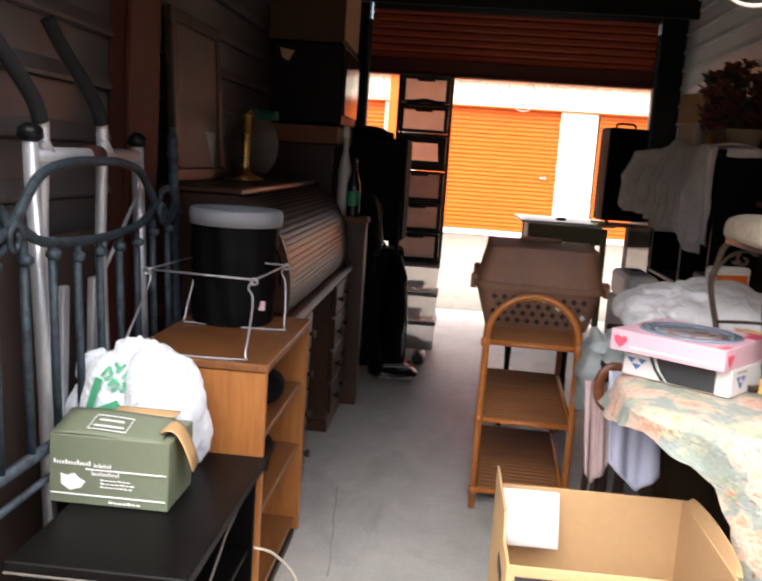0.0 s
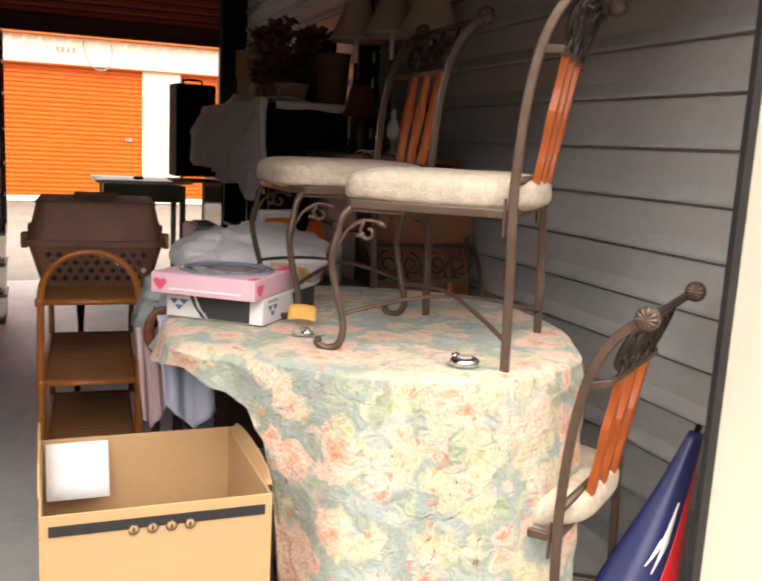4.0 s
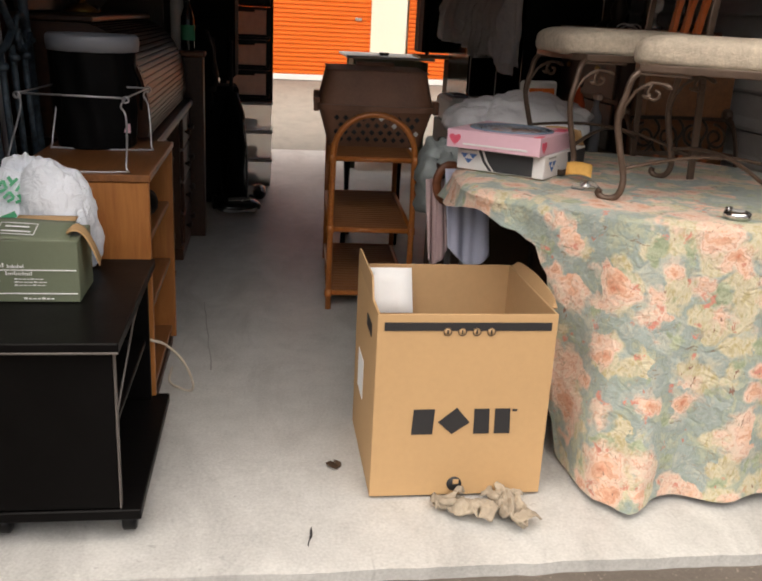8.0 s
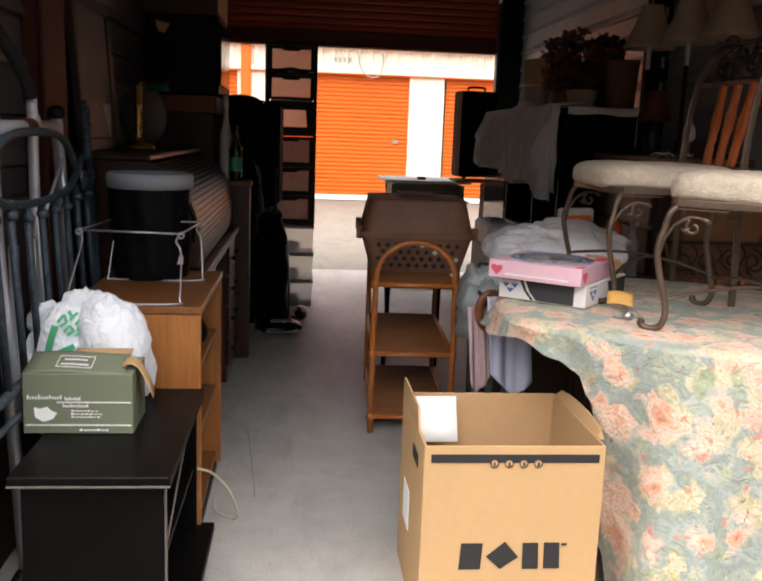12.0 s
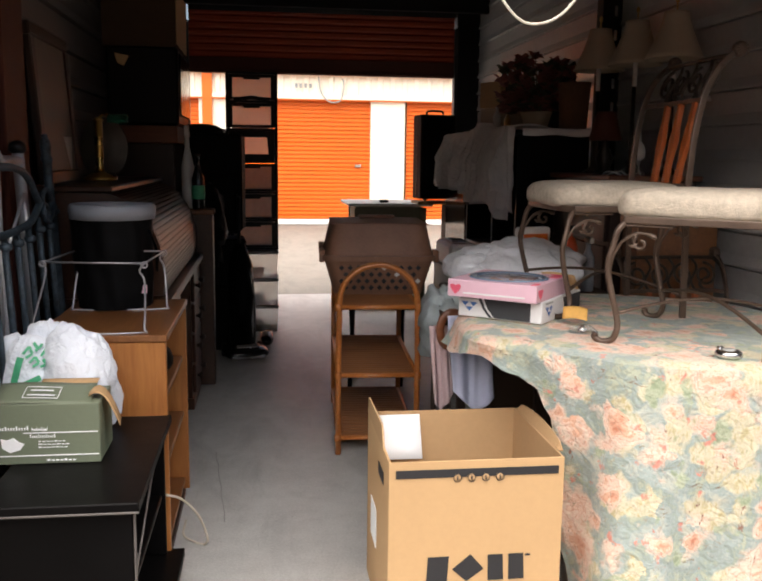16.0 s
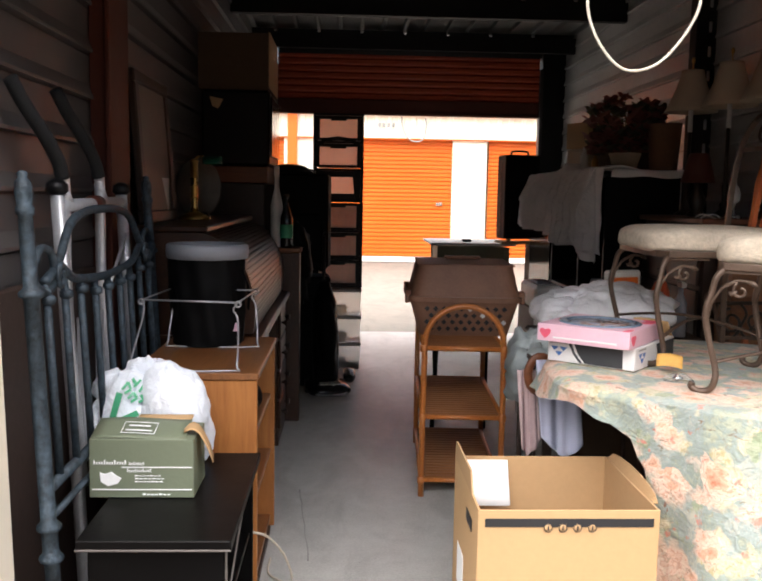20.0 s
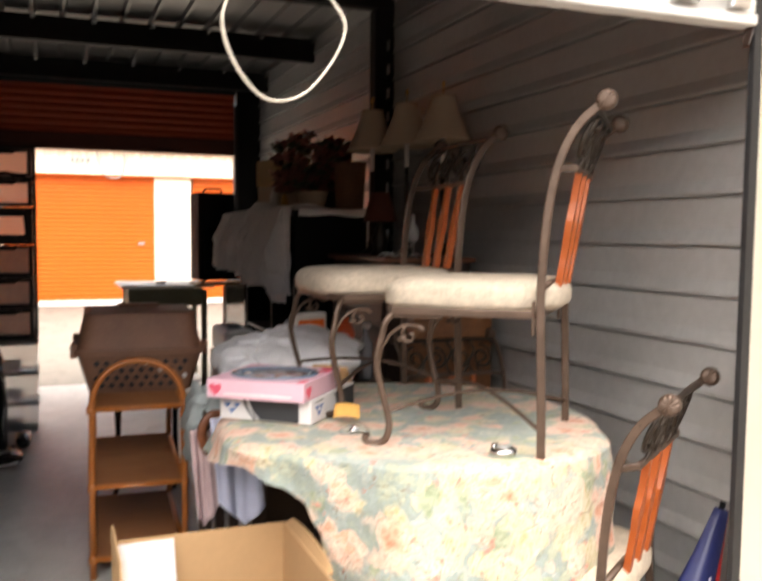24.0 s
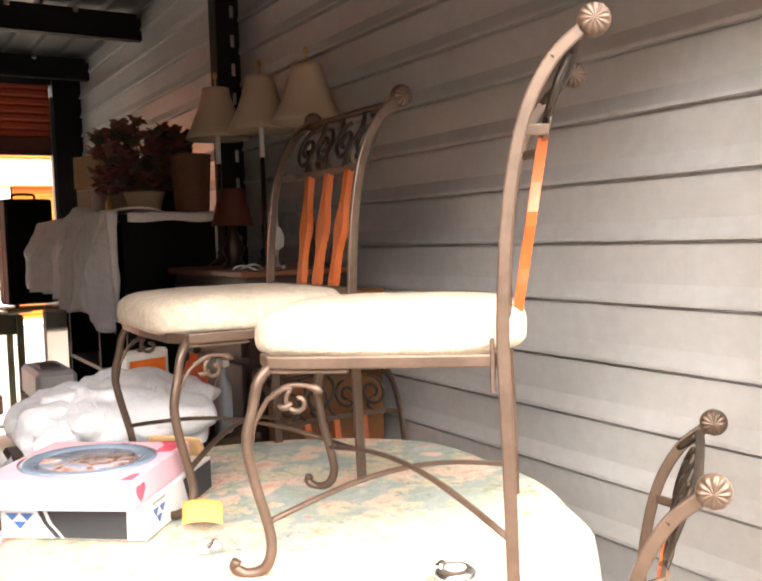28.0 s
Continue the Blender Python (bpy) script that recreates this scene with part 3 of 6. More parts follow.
front = curtain("door_1", -0.955, 1.804, 0.2, 1.92, 2.5, "orange roll-up door raised, with white bottom bar", 0.10, M_WHITE)
latch = part("latch", B((1.52, -0.05, 1.955), (1.60, -0.024, 2.005), 0.004), M_CHROME, front, "zinc slide latch")
part("bolt", Shape().tube([(1.55, -0.045, 1.985), (1.76, -0.045, 1.985)], 0.008), M_CHROME, latch)
part("bracket", B((1.70, -0.05, 1.955), (1.76, -0.026, 2.0), 0.003), M_CHROME, latch)
latch = part("latch", B((0.36, -0.045, 1.985), (0.46, -0.024, 2.01), 0.004), M_CHROME, front, "zinc lift handle")
part("drum", Shape().lathe([(0.17, -0.93), (0.18, -0.92), (0.18, 1.80), (0.17, 1.81)], (0, 0.28, 2.62), 20, "x"), M_ORANGE, front)
# The tall dark bar covers the real bar and the shaded slats above it.
rear = curtain("door_2", -0.83, 1.74, 6.72, 2.125, 2.75, "orange roll-up door at head height, sheet and bar darkened for shade", 0.15, M_REDOX)
part("drum", Shape().lathe([(0.10, -0.83), (0.11, -0.82), (0.11, 1.73), (0.10, 1.74)], (0, 0.05, 2.79), 20, "x"), M_STEEL, rear)
for a, b, lean in ((1.803, 1.830, 0.022), (-1.006, -0.986, -0.030)):
    solid("trim", Shape().prism([(a - lean, 0.0), (b - lean, 0.0), (b, 1.95), (b, 2.5), (a, 2.5), (a, 1.95)], 0.02, (0, 0.178, 0), "xz"), M_BLACKTRACK, "black steel roller door track", "track", "structure")
for a, b in ((-0.86, -0.83), (1.74, 1.77)):
    solid("trim", B((a, 6.66, 0.0), (b, 6.76, 2.6), 0.004), M_BLACKTRACK, "black steel roller door track", "track", "structure")
solid("wall_front_left", Shape().prism([(-1.24, -0.05), (-0.874, -0.05), (-0.922, 1.95), (-0.922, 3.1), (-1.24, 3.1)], 0.19, (0, -0.17, 0), "xz"), M_CREAM, "cream steel pilaster beside the door", "wall", "structure")
solid("wall_front_right", Shape().prism([(1.809, -0.05), (2.45, -0.05), (2.45, 3.1), (1.831, 3.1), (1.831, 1.95)], 0.25, (0, -0.05, 0), "xz"), M_CREAM, "cream steel pilaster beside the door", "wall", "structure")
solid("wall_front_return", B((-1.24, 0.022, -0.05), (-1.052, 0.30, 3.1), 0.004), M_STEEL, "dark steel return behind the pilaster", "wall", "structure")
solid("wall_front_head", B((-1.004, -0.05, 2.42), (1.828, 0.15, 3.1), 0.006), M_CREAM, "cream steel header over the door", "wall", "structure")
solid("wall_front_far", B((2.452, 0.02, -0.05), (14, 0.2, 3.1), 0.006), M_CREAM, "cream steel front of the unit row", "wall", "structure")
solid("wall_front_near", B((-14, 0.02, -0.05), (-3.9, 0.2, 3.1), 0.006), M_CREAM, "cream steel front of the unit row", "wall", "structure")
curtain("door_3", -3.9, -1.245, 0.12, 0.0, 3.1, "closed orange roll-up door of the next unit", 0.06, M_WHITE)
# Rear walls beside the door: near-black colour stands in for their shade.
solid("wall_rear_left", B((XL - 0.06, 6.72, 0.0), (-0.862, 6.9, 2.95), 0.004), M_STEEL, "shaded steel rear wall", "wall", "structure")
solid("wall_rear_right", B((1.773, 6.72, 0.0), (XR + 0.06, 6.9, 2.95), 0.004), M_STEEL, "steel rear wall beside the door, blackened for shade", "wall", "structure")
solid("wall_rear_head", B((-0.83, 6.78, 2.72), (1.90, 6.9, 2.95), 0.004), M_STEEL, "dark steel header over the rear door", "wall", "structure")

solid("roof_left", B((-14, -0.05, 3.102), (XL - 0.11, 6.9, 3.15), 0.004), M_ROOF, "zinc roof over the neighbouring units", "roof", "structure")
solid("roof_right", B((XR + 0.11, -0.05, 3.102), (14, 6.9, 3.15), 0.004), M_ROOF, "zinc roof over the neighbouring units", "roof", "structure")
solid("wall_back_left", B((-14, 6.72, 0.0), (XL - 0.062, 6.9, 3.1), 0.004), M_CREAM, "cream steel back of the unit row", "wall", "structure")
solid("wall_back_right", B((XR + 0.062, 6.72, 0.0), (14, 6.9, 3.1), 0.004), M_CREAM, "cream steel back of the unit row", "wall", "structure")

# the row of units across the yard
FY = 14.4
row = thing("storage_row", pose(-0.19, FY, 0.08), "long cream storage building with orange roller doors", "building", kind="structure")
pts = []
for i in range(210):
    a = -22 + i * 0.23
    pts += [(a, 0.0), (a + 0.02, -0.025), (a + 0.10, -0.025), (a + 0.12, 0.0)]
part("header", Shape().prism(pts + [(pts[-1][0] + 0.1, 0.2), (-22, 0.2)], 0.36, (0, -0.03, 2.40), "xy"), M_CREAM, row)
part("flashing", B((-22, -0.075, 2.32), (26, -0.02, 2.40), 0.004), M_CREAM, row)
part("gutter", B((-22, -0.16, 2.765), (26, -0.03, 2.87), 0.01), M_ORANGE, row, "orange gutter")
part("trim_strip", B((-22, -0.085, 2.298), (26, -0.02, 2.317), 0.003), M_ORANGE, row, "orange strip under the header")
part("wire", Shape().tube(curve([(1.05, -0.07, 2.72), (1.10, -0.08, 2.45), (1.25, -0.08, 2.28), (1.45, -0.08, 2.30), (1.52, -0.07, 2.55), (1.50, -0.06, 2.70)], 6), 0.012, 6), M_STICKY, row, "thin slack wire")
part("roof", Shape().prism([(-0.05, 2.87), (6.0, 3.5), (6.0, 3.4), (-0.05, 2.80)], 48, (-22, 0, 0), "yz"), M_WALL, row)
part("wall", B((-22, 0.30, 0.0), (26, 0.5, 2.8)), M_CREAM, row)
DOORS = [-17.0, -13.75, -10.5, -7.0, -3.70, -0.54, 2.73, 6.0, 9.3, 12.6]
for d in DOORS:
    pts, z = [], 0.10
    while z < 2.30:
        pts += [(0.0, z), (-0.022, z + 0.014), (-0.022, z + 0.05), (0.0, z + 0.062)]
        z += 0.0755
    pts += [(0.03, 2.33), (0.03, 0.10)]
    leaf = part("roller_door", Shape().prism(pts, 2.57, (d, 0.06, 0), "yz"), M_ORANGE, row)
    part("bottom_bar", B((d, 0.03, 0.0), (d + 2.57, 0.09, 0.098)), M_WHITE, leaf)
    lock = part("latch", B((d + 2.28, 0.0, 1.08), (d + 2.40, 0.035, 1.14)), M_CHROME, leaf)
    part("post", B((d + 2.573, -0.03, 0.0), (d + 3.22, 0.2, 2.317)), M_CREAM, row, "cream post between doors")
part("downpipe", B((-1.06, -0.10, 0.0), (-0.88, -0.035, 2.76), 0.01), M_ORANGE, row, "orange corner post")
for i, a in enumerate((0.62, 0.70, 0.79, 0.88)):
    part("number_bar", B((a, -0.07, 2.52), (a + 0.05, -0.058, 2.60), 0.001), M_STICKY, row)

solid("dry_leaf", Shape().sheet(lambda u, v: (1.790 + 0.010 * (u - 0.5) * math.sin(math.pi * (0.1 + 0.85 * v)) + 0.005 * math.sin(5 * v), 0.19 + 0.012 * math.sin(4 * u + 2 * v), 1.945 - 0.08 * v), 6, 10, 0.001), M_DARKWOOD, "dead leaf hanging from the end of the door bar", "leaf")
# cord that pulls the front door down
solid("pull_cord", Shape().tube(curve([(0.435, 0.17, 1.925), (0.420, 0.16, 1.88), (0.390, 0.15, 1.80), (0.410, 0.15, 1.72), (0.460, 0.15, 1.655), (0.510, 0.15, 1.64), (0.570, 0.15, 1.665), (0.630, 0.15, 1.74), (0.652, 0.15, 1.81), (0.620, 0.16, 1.87), (0.602, 0.17, 1.925)], 8), 0.0034), M_CORD, "off-white rope loop hanging from the raised door", "rope")


# ---- chairs ----
def spiral(c, r, turns, x, start=0.0, sign=1, n=26):
    return [(x, c[0] + math.cos(start + sign * 2 * math.pi * turns * i / n) * r * (1 - 0.75 * i / n), c[1] + math.sin(start + sign * 2 * math.pi * turns * i / n) * r * (1 - 0.75 * i / n)) for i in range(n + 1)]


def dining_chair(m, label):
    ch = thing("dining_chair", m, label, "chair", "iron dining chairs")
    for s in (-1, 1):
        x = 0.256 * s
        part("front_leg", Shape().tube(curve([(x * 0.93, 0.238, 0.370), (x * 0.985, 0.256, 0.345), (x, 0.266, 0.30), (x * 1.02, 0.278, 0.24), (x * 1.0, 0.267, 0.17), (x * 0.98, 0.247, 0.09), (x, 0.243, 0.05), (x, 0.257, 0.02), (x * 1.02, 0.287, 0.012), (x * 1.03, 0.307, 0.024), (x * 1.03, 0.303, 0.036)], 5), 0.0098), M_IRON, ch)
        part("scroll", Shape().tube([(x, 0.275, 0.220), (x, 0.264, 0.275), (x, 0.240, 0.315), (x, 0.21, 0.334)] + spiral((0.186, 0.312), 0.024, 0.95, x, 1.2, -1), 0.0046, 8), M_IRON, ch)
        part("scroll", Shape().tube(curve([(x, 0.232, 0.324), (x, 0.20, 0.340), (x, 0.165, 0.338), (x, 0.142, 0.328)], 4), [0.0042] * 8 + [0.005, 0.007, 0.0075, 0.006, 0.003], 8), M_IRON, ch)
        part("scroll", Shape().tube([(x, 0.196, 0.309), (x, 0.205, 0.303), (x, 0.214, 0.302), (x, 0.222, 0.306)], [0.004, 0.007, 0.006, 0.002], 8), M_IRON, ch)
        part("bracket", B((x * 0.93 - 0.009, 0.10, 0.358), (x * 0.93 + 0.009, 0.245, 0.365), 0.002), M_IRON, ch)
        part("bracket", B((0.242 * s - 0.005, -0.147, 0.325), (0.242 * s + 0.005, -0.139, 0.415), 0.002), M_IRON, ch)
        x = 0.242 * s
        post = curve([(x * 1.02, -0.170, 0.0), (x * 1.01, -0.166, 0.22), (x, -0.161, 0.42), (x, -0.171, 0.60), (x, -0.189, 0.72), (x, -0.213, 0.80), (x, -0.251, 0.865), (x, -0.298, 0.908)], 5)
        leg = part("back_post", Shape().bar(post, 0.013, 0.022, (1, 0, 0)), M_IRON, ch)
        def rosette(u, v, x=x):
            a = 2 * math.pi * u
            k = math.sin(math.pi * v)
            r = 0.027 * max(0.0, k) ** 0.4
            return x - 0.019 * math.cos(math.pi * v) * (1 + 0.22 * k * math.cos(12 * a)), -0.314 + r * math.cos(a), 0.918 + r * math.sin(a)
        disc = Shape().sheet(rosette, 72, 12)
        part("finial", disc, M_IRON, leg, "fluted rosette finial")
    corners = [(-0.246, 0.236), (-0.20, 0.262), (0.0, 0.272), (0.20, 0.262), (0.246, 0.236), (0.250, 0.18), (0.247, 0.0), (0.240, -0.146), (0.225, -0.158), (-0.225, -0.158), (-0.240, -0.146), (-0.247, 0.0), (-0.250, 0.18), (-0.246, 0.236)]
    part("seat_frame", Shape().bar([(px, py, 0.378) for px, py in corners], 0.021, 0.010, (0, 0, 1)), M_IRON, ch)

    def pad(u, v):
        a, t = 2 * math.pi * u, v * math.pi - math.pi / 2
        k = max(0.0, math.cos(t)) ** 0.30
        e = 0.5
        w = 0.242 + 0.015 * math.sin(a)
        px, py = math.copysign(abs(math.cos(a)) ** e, math.cos(a)) * w * k, math.copysign(abs(math.sin(a)) ** e, math.sin(a)) * 0.250 * k + 0.048
        return px + 0.003 * noise.noise((px * 30, py * 30, 1)), py, 0.412 + math.copysign(abs(math.sin(t)) ** 0.62, math.sin(t)) * (0.056 if t > 0 else 0.037) + 0.004 * noise.noise((px * 9, py * 9, 5))
    part("seat", Shape().sheet(pad, 48, 20), M_SEAT, ch, "plump oatmeal chenille seat pad")
    for a, b in (((-0.252, 0.25, 0.10), (0.245, -0.168, 0.10)), ((0.252, 0.25, 0.10), (-0.245, -0.168, 0.10))):
        mid = [((a[0] * (1 - t) + b[0] * t), (a[1] * (1 - t) + b[1] * t), 0.10 - 0.030 * t + 0.046 * math.sin(math.pi * t) + (0.006 if a[0] > 0 else 0)) for t in [i / 14 for i in range(15)]]
        part("stretcher", Shape().tube(mid, 0.0075, 8, 0.7, (0, 0, 1)), M_IRON, ch)
    part("back_rail", Shape().tube([(-0.242, -0.166, 0.455), (0.242, -0.166, 0.455)], 0.010), M_IRON, ch)
    part("back_rail", Shape().bar([(-0.242, -0.202, 0.752), (-0.205, -0.238, 0.755), (0.205, -0.238, 0.755), (0.242, -0.202, 0.752)], 0.018, 0.010, (0, 0, 1)), M_IRON, ch)
    part("back_rail", Shape().tube(curve([(-0.242, -0.246, 0.862), (-0.225, -0.276, 0.889), (-0.18, -0.289, 0.900), (0.18, -0.289, 0.900), (0.225, -0.276, 0.889), (0.242, -0.246, 0.862)], 4), 0.0085), M_BRONZE, ch)
    for k in (-1, 0, 1):
        slat = []
        for i in range(13):
            t = i / 12
            w = 0.0115 + 0.013 * math.exp(-((t - 0.55) / 0.13) ** 2) + (0.003 if 0.05 < t < 0.2 else 0)
            slat.append((k * 0.098 + 0.02 * k * (t - 0.3), w, 0.445 + 0.305 * t, -0.186 - 0.050 * t))
        sh = Shape()
        v = []
        for cx, w, z, y in slat:
            v += [(cx - w, y - 0.009, z), (cx + w, y - 0.009, z), (cx + w, y + 0.009, z), (cx - w, y + 0.009, z)]
        f = [[i * 4 + j, i * 4 + (j + 1) % 4, i * 4 + 4 + (j + 1) % 4, i * 4 + 4 + j] for i in range(12) for j in range(4)] + [[0, 1, 2, 3], [48, 49, 50, 51]]
        part("slat", sh.add(v, f), M_SLAT, ch, "honey-stained wooden slat")
    def lean(z):
        return -0.238 - 0.050 * max(0.0, (z - 0.755) / 0.145) ** 1.5
    for c, r, turn in ((-0.165, 0.054, 1), (-0.06, 0.048, -1), (0.06, 0.048, 1), (0.165, 0.054, -1)):
        sp = spiral((c, 0.825), r, 1.5, 0, 1.57, turn)
        part("scrollwork", Shape().tube([(p[1], lean(p[2]), p[2]) for p in sp], 0.0062, 6), M_BRONZE, ch)
        part("scrollwork", Shape().tube([(c + 0.5 * turn * r * math.sin(3.14 * k / 8), lean(0.76 + 0.05 * k / 8) - 0.004, 0.76 + 0.05 * k / 8) for k in range(9)], [0.003, 0.005, 0.007, 0.008, 0.008, 0.007, 0.006, 0.004, 0.002], 6), M_BRONZE, ch)
    for c in (-0.112, 0.0, 0.112):
        part("scrollwork", Shape().tube([(c + 0.018 * math.sin(6.28 * k / 9), lean(0.76 + 0.135 * k / 9), 0.76 + 0.135 * k / 9) for k in range(10)], 0.006, 6), M_BRONZE, ch)
    return ch


TOP = 0.782
CHAIR_LABEL = "bronze iron dining chair with oatmeal seat on the covered table"
chair = dining_chair(pose(1.263, 0.572, TOP, 0, 0, 49.6), CHAIR_LABEL)
copy_thing(chair, pose(1.158, 1.185, TOP + 0.006, 0, 0, 89.0))
other = copy_thing(chair, pose(1.450, 0.461, 0.0, 0, 0, 37.5) @ Matrix.Scale(1.043, 4))
other["label"] = "bronze iron dining chair standing on the floor beside the wall"
other = copy_thing(chair, pose(1.70, 1.52, 0.0, 0, 0, 182))
other["label"] = "bronze iron dining chair tucked under the far side of the table"


# ---- covered table ----
table = thing("round_table", pose(1.10, 0.87, 0), "round pedestal table hidden under a floral cover", "table")
part("tabletop", Shape().lathe([(0.48, 0.745), (0.51, 0.755), (0.51, 0.768), (0.50, 0.772)], seg=40), M_DARKWOOD, table)
part("pedestal", Shape().lathe([(0.25, 0.0), (0.25, 0.03), (0.06, 0.10), (0.05, 0.5), (0.09, 0.70), (0.2, 0.744)], seg=20), M_DARKWOOD, table)
CX, CY = 1.10, 0.87


def by_angle(a, table):
    d = math.degrees(a) % 360
    for (p, q), (r, s) in zip(table, table[1:]):
        if d <= r:
            t = (d - p) / (r - p)
            t = t * t * (3 - 2 * t)
            return q * (1 - t) + s * t
    return table[-1][1]


# by angle round the table (0 towards +x): how low the cover hangs, how far its rim and hem stand out
HEM = ((0, 0.40), (60, 0.55), (120, 0.60), (170, 0.68), (200, 0.72), (211, 0.70), (219, 0.665), (224, 0.56), (228, 0.16), (233, 0.0), (243, 0.0), (262, 0.0), (290, 0.01), (308, 0.12), (322, 0.36), (345, 0.42), (360, 0.40))
RIM = ((0, 0.60), (30, 0.67), (60, 0.66), (100, 0.66), (140, 0.60), (175, 0.565), (198, 0.60), (214, 0.545), (232, 0.545), (250, 0.595), (285, 0.65), (305, 0.655), (330, 0.60), (360, 0.60))
FLARE = ((0, 0.02), (150, 0.03), (200, 0.02), (218, 0.0), (228, -0.05), (238, -0.01), (248, 0.075), (254, 0.14), (262, 0.035), (268, 0.0), (285, 0.01), (310, 0.02), (360, 0.02))


def skirt(u, v):
    a = 2 * math.pi * u
    low = by_angle(a, HEM) + 0.006
    folds = 0.016 * math.sin(a * 9 + 1.3 * math.sin(a * 3)) + 0.010 * math.sin(a * 21 + 0.6)
    t = v
    r = by_angle(a, RIM) + 0.012 * math.sin(min(1, t * 6) * math.pi / 2) + by_angle(a, FLARE) * t ** 1.4 + folds * t
    z = 0.776 - (0.776 - low) * t
    q = rumple((CX + r * math.cos(a), CY + r * math.sin(a), z), 0.018 * t, 5.0) + noise.noise_vector(Vector((r * math.cos(a), r * math.sin(a), z)) * 17) * 0.005
    if v == 0:
        q = Vector((CX + r * math.cos(a), CY + r * math.sin(a), z))
    return q.x, q.y, max(q.z, 0.006)


def cover_top(u, v):
    a = 2 * math.pi * u
    r = by_angle(a, RIM) * v
    drop = 0.0 if v < 0.94 else 0.013 * ((v - 0.94) / 0.06) ** 2
    z = 0.789 - drop + 0.0035 * (1 - v ** 8) * noise.noise((r * 8 * math.cos(a), r * 8 * math.sin(a), 0))
    return CX + r * math.cos(a), CY + r * math.sin(a), z


cover = thing("table_cover", ID, "faded floral chintz cover hanging to the floor over a table", "tablecloth")
part("top_panel", Shape().sheet(cover_top, 150, 24), M_FLORAL, cover)
part("skirt", Shape().sheet(skirt, 180, 46), M_FLORAL, cover)


# what lies on the table
carton = thing("white_carton", pose(0.748, 1.025, 0.792, 0, 0, -40), "flat white carton with blue diamond print and dark panel", "box")
part("body", B((-0.158, -0.13, 0), (0.150, 0.235, 0.075)), M_WHITECARD, carton)
part("dark_panel", Shape().prism([(-0.02, 0.004), (0.110, 0.004), (0.110, 0.066), (-0.06, 0.066), (-0.045, 0.032)], -0.002, (0, -0.1305, 0), "xz"), M_DARKGREY, carton)
part("stripe", Shape().prism([(-0.040, 0.004), (-0.028, 0.004), (-0.056, 0.034), (-0.070, 0.068), (-0.082, 0.068), (-0.064, 0.032)], -0.002, (0, -0.1305, 0), "xz"), M_DARKGREY, carton)
for cx, cz in ((-0.131, 0.045), (-0.099, 0.045), (-0.115, 0.028)):
    part("diamond", Shape().prism([(cx - 0.014, cz + 0.007), (cx, cz - 0.008), (cx + 0.014, cz + 0.007)], -0.002, (0, -0.1305, 0), "xz"), M_BLUEPRINT, carton)
    part("diamond", Shape().prism([(cx + 0.045 - 0.012, cz + 0.007), (cx + 0.045, cz - 0.008), (cx + 0.045 + 0.012, cz + 0.007)], 0.002, (0.1505, 0, 0), "yz"), M_BLUEPRINT, carton)
part("print_bar", B((-0.15, -0.1325, 0.062), (-0.085, -0.1305, 0.067), 0.0005), M_STICKY, carton)
part("print_bar", B((0.1505, -0.10, 0.062), (0.1525, -0.04, 0.067), 0.0005), M_STICKY, carton)
part("dark_panel", Shape().prism([(0.09, 0.004), (0.225, 0.004), (0.225, 0.068), (0.06, 0.068)], 0.002, (0.1505, 0, 0), "yz"), M_DARKGREY, carton)
part("open_flap", Shape().sheet(lambda u, v: (0.02 + 0.125 * u, 0.228 - 0.05 * v, 0.076 + 0.055 * v + 0.004 * math.sin(4 * u)), 6, 4, 0.003), M_CARD, carton, "raised brown cardboard flap")
plate = thing("plate_box", pose(0.715, 1.010, 0.868, 0, 0, -38), "pink gift box with a round window showing a decorated plate", "box")
part("body", B((-0.158, -0.155, 0), (0.160, 0.16, 0.058), 0.002), M_PINK, plate)
part("front_print", B((-0.10, -0.1575, 0.012), (0.12, -0.1555, 0.018), 0.0005), M_WHITECARD, plate)
heart = [(0.020 * math.sin(a) ** 3, 0.0165 * math.cos(a) - 0.0065 * math.cos(2 * a) - 0.0025 * math.cos(3 * a)) for a in [2 * math.pi * i / 24 for i in range(24)]]
part("rose_mark", Shape().prism(heart, -0.002, (-0.128, -0.1555, 0.029), "xz"), M_PINKRED, plate)
part("rose_mark", Shape().prism(heart, 0.002, (0.1605, -0.12, 0.029), "yz"), M_PINKRED, plate)
part("rose_mark", Shape().prism([(0.118, 0.060), (0.152, 0.072), (0.155, 0.150), (0.098, 0.154), (0.120, 0.120)], 0.002, (0, 0, 0.0582), "xy"), M_PINKRED, plate)
part("rose_mark", Shape().prism([(0.135, -0.15), (0.155, -0.15), (0.155, -0.105), (0.142, -0.11)], 0.002, (0, 0, 0.0582), "xy"), M_PINKRED, plate)
dish = part("plate", Shape().lathe([(0.140, 0.0585), (0.140, 0.062), (0.128, 0.063), (0.10, 0.0605), (0.099, 0.0590)], (0.0, 0.0, 0.0), 40, "z", 1.0, 0.92), M_PLATE, plate, "blue-grey glazed plate")
part("picture", Shape().lathe([(0.098, 0.0588), (0.097, 0.0606), (0.03, 0.0606)], (0, 0, 0), 36, "z", 1.0, 0.92), M_PLATEIN, dish)
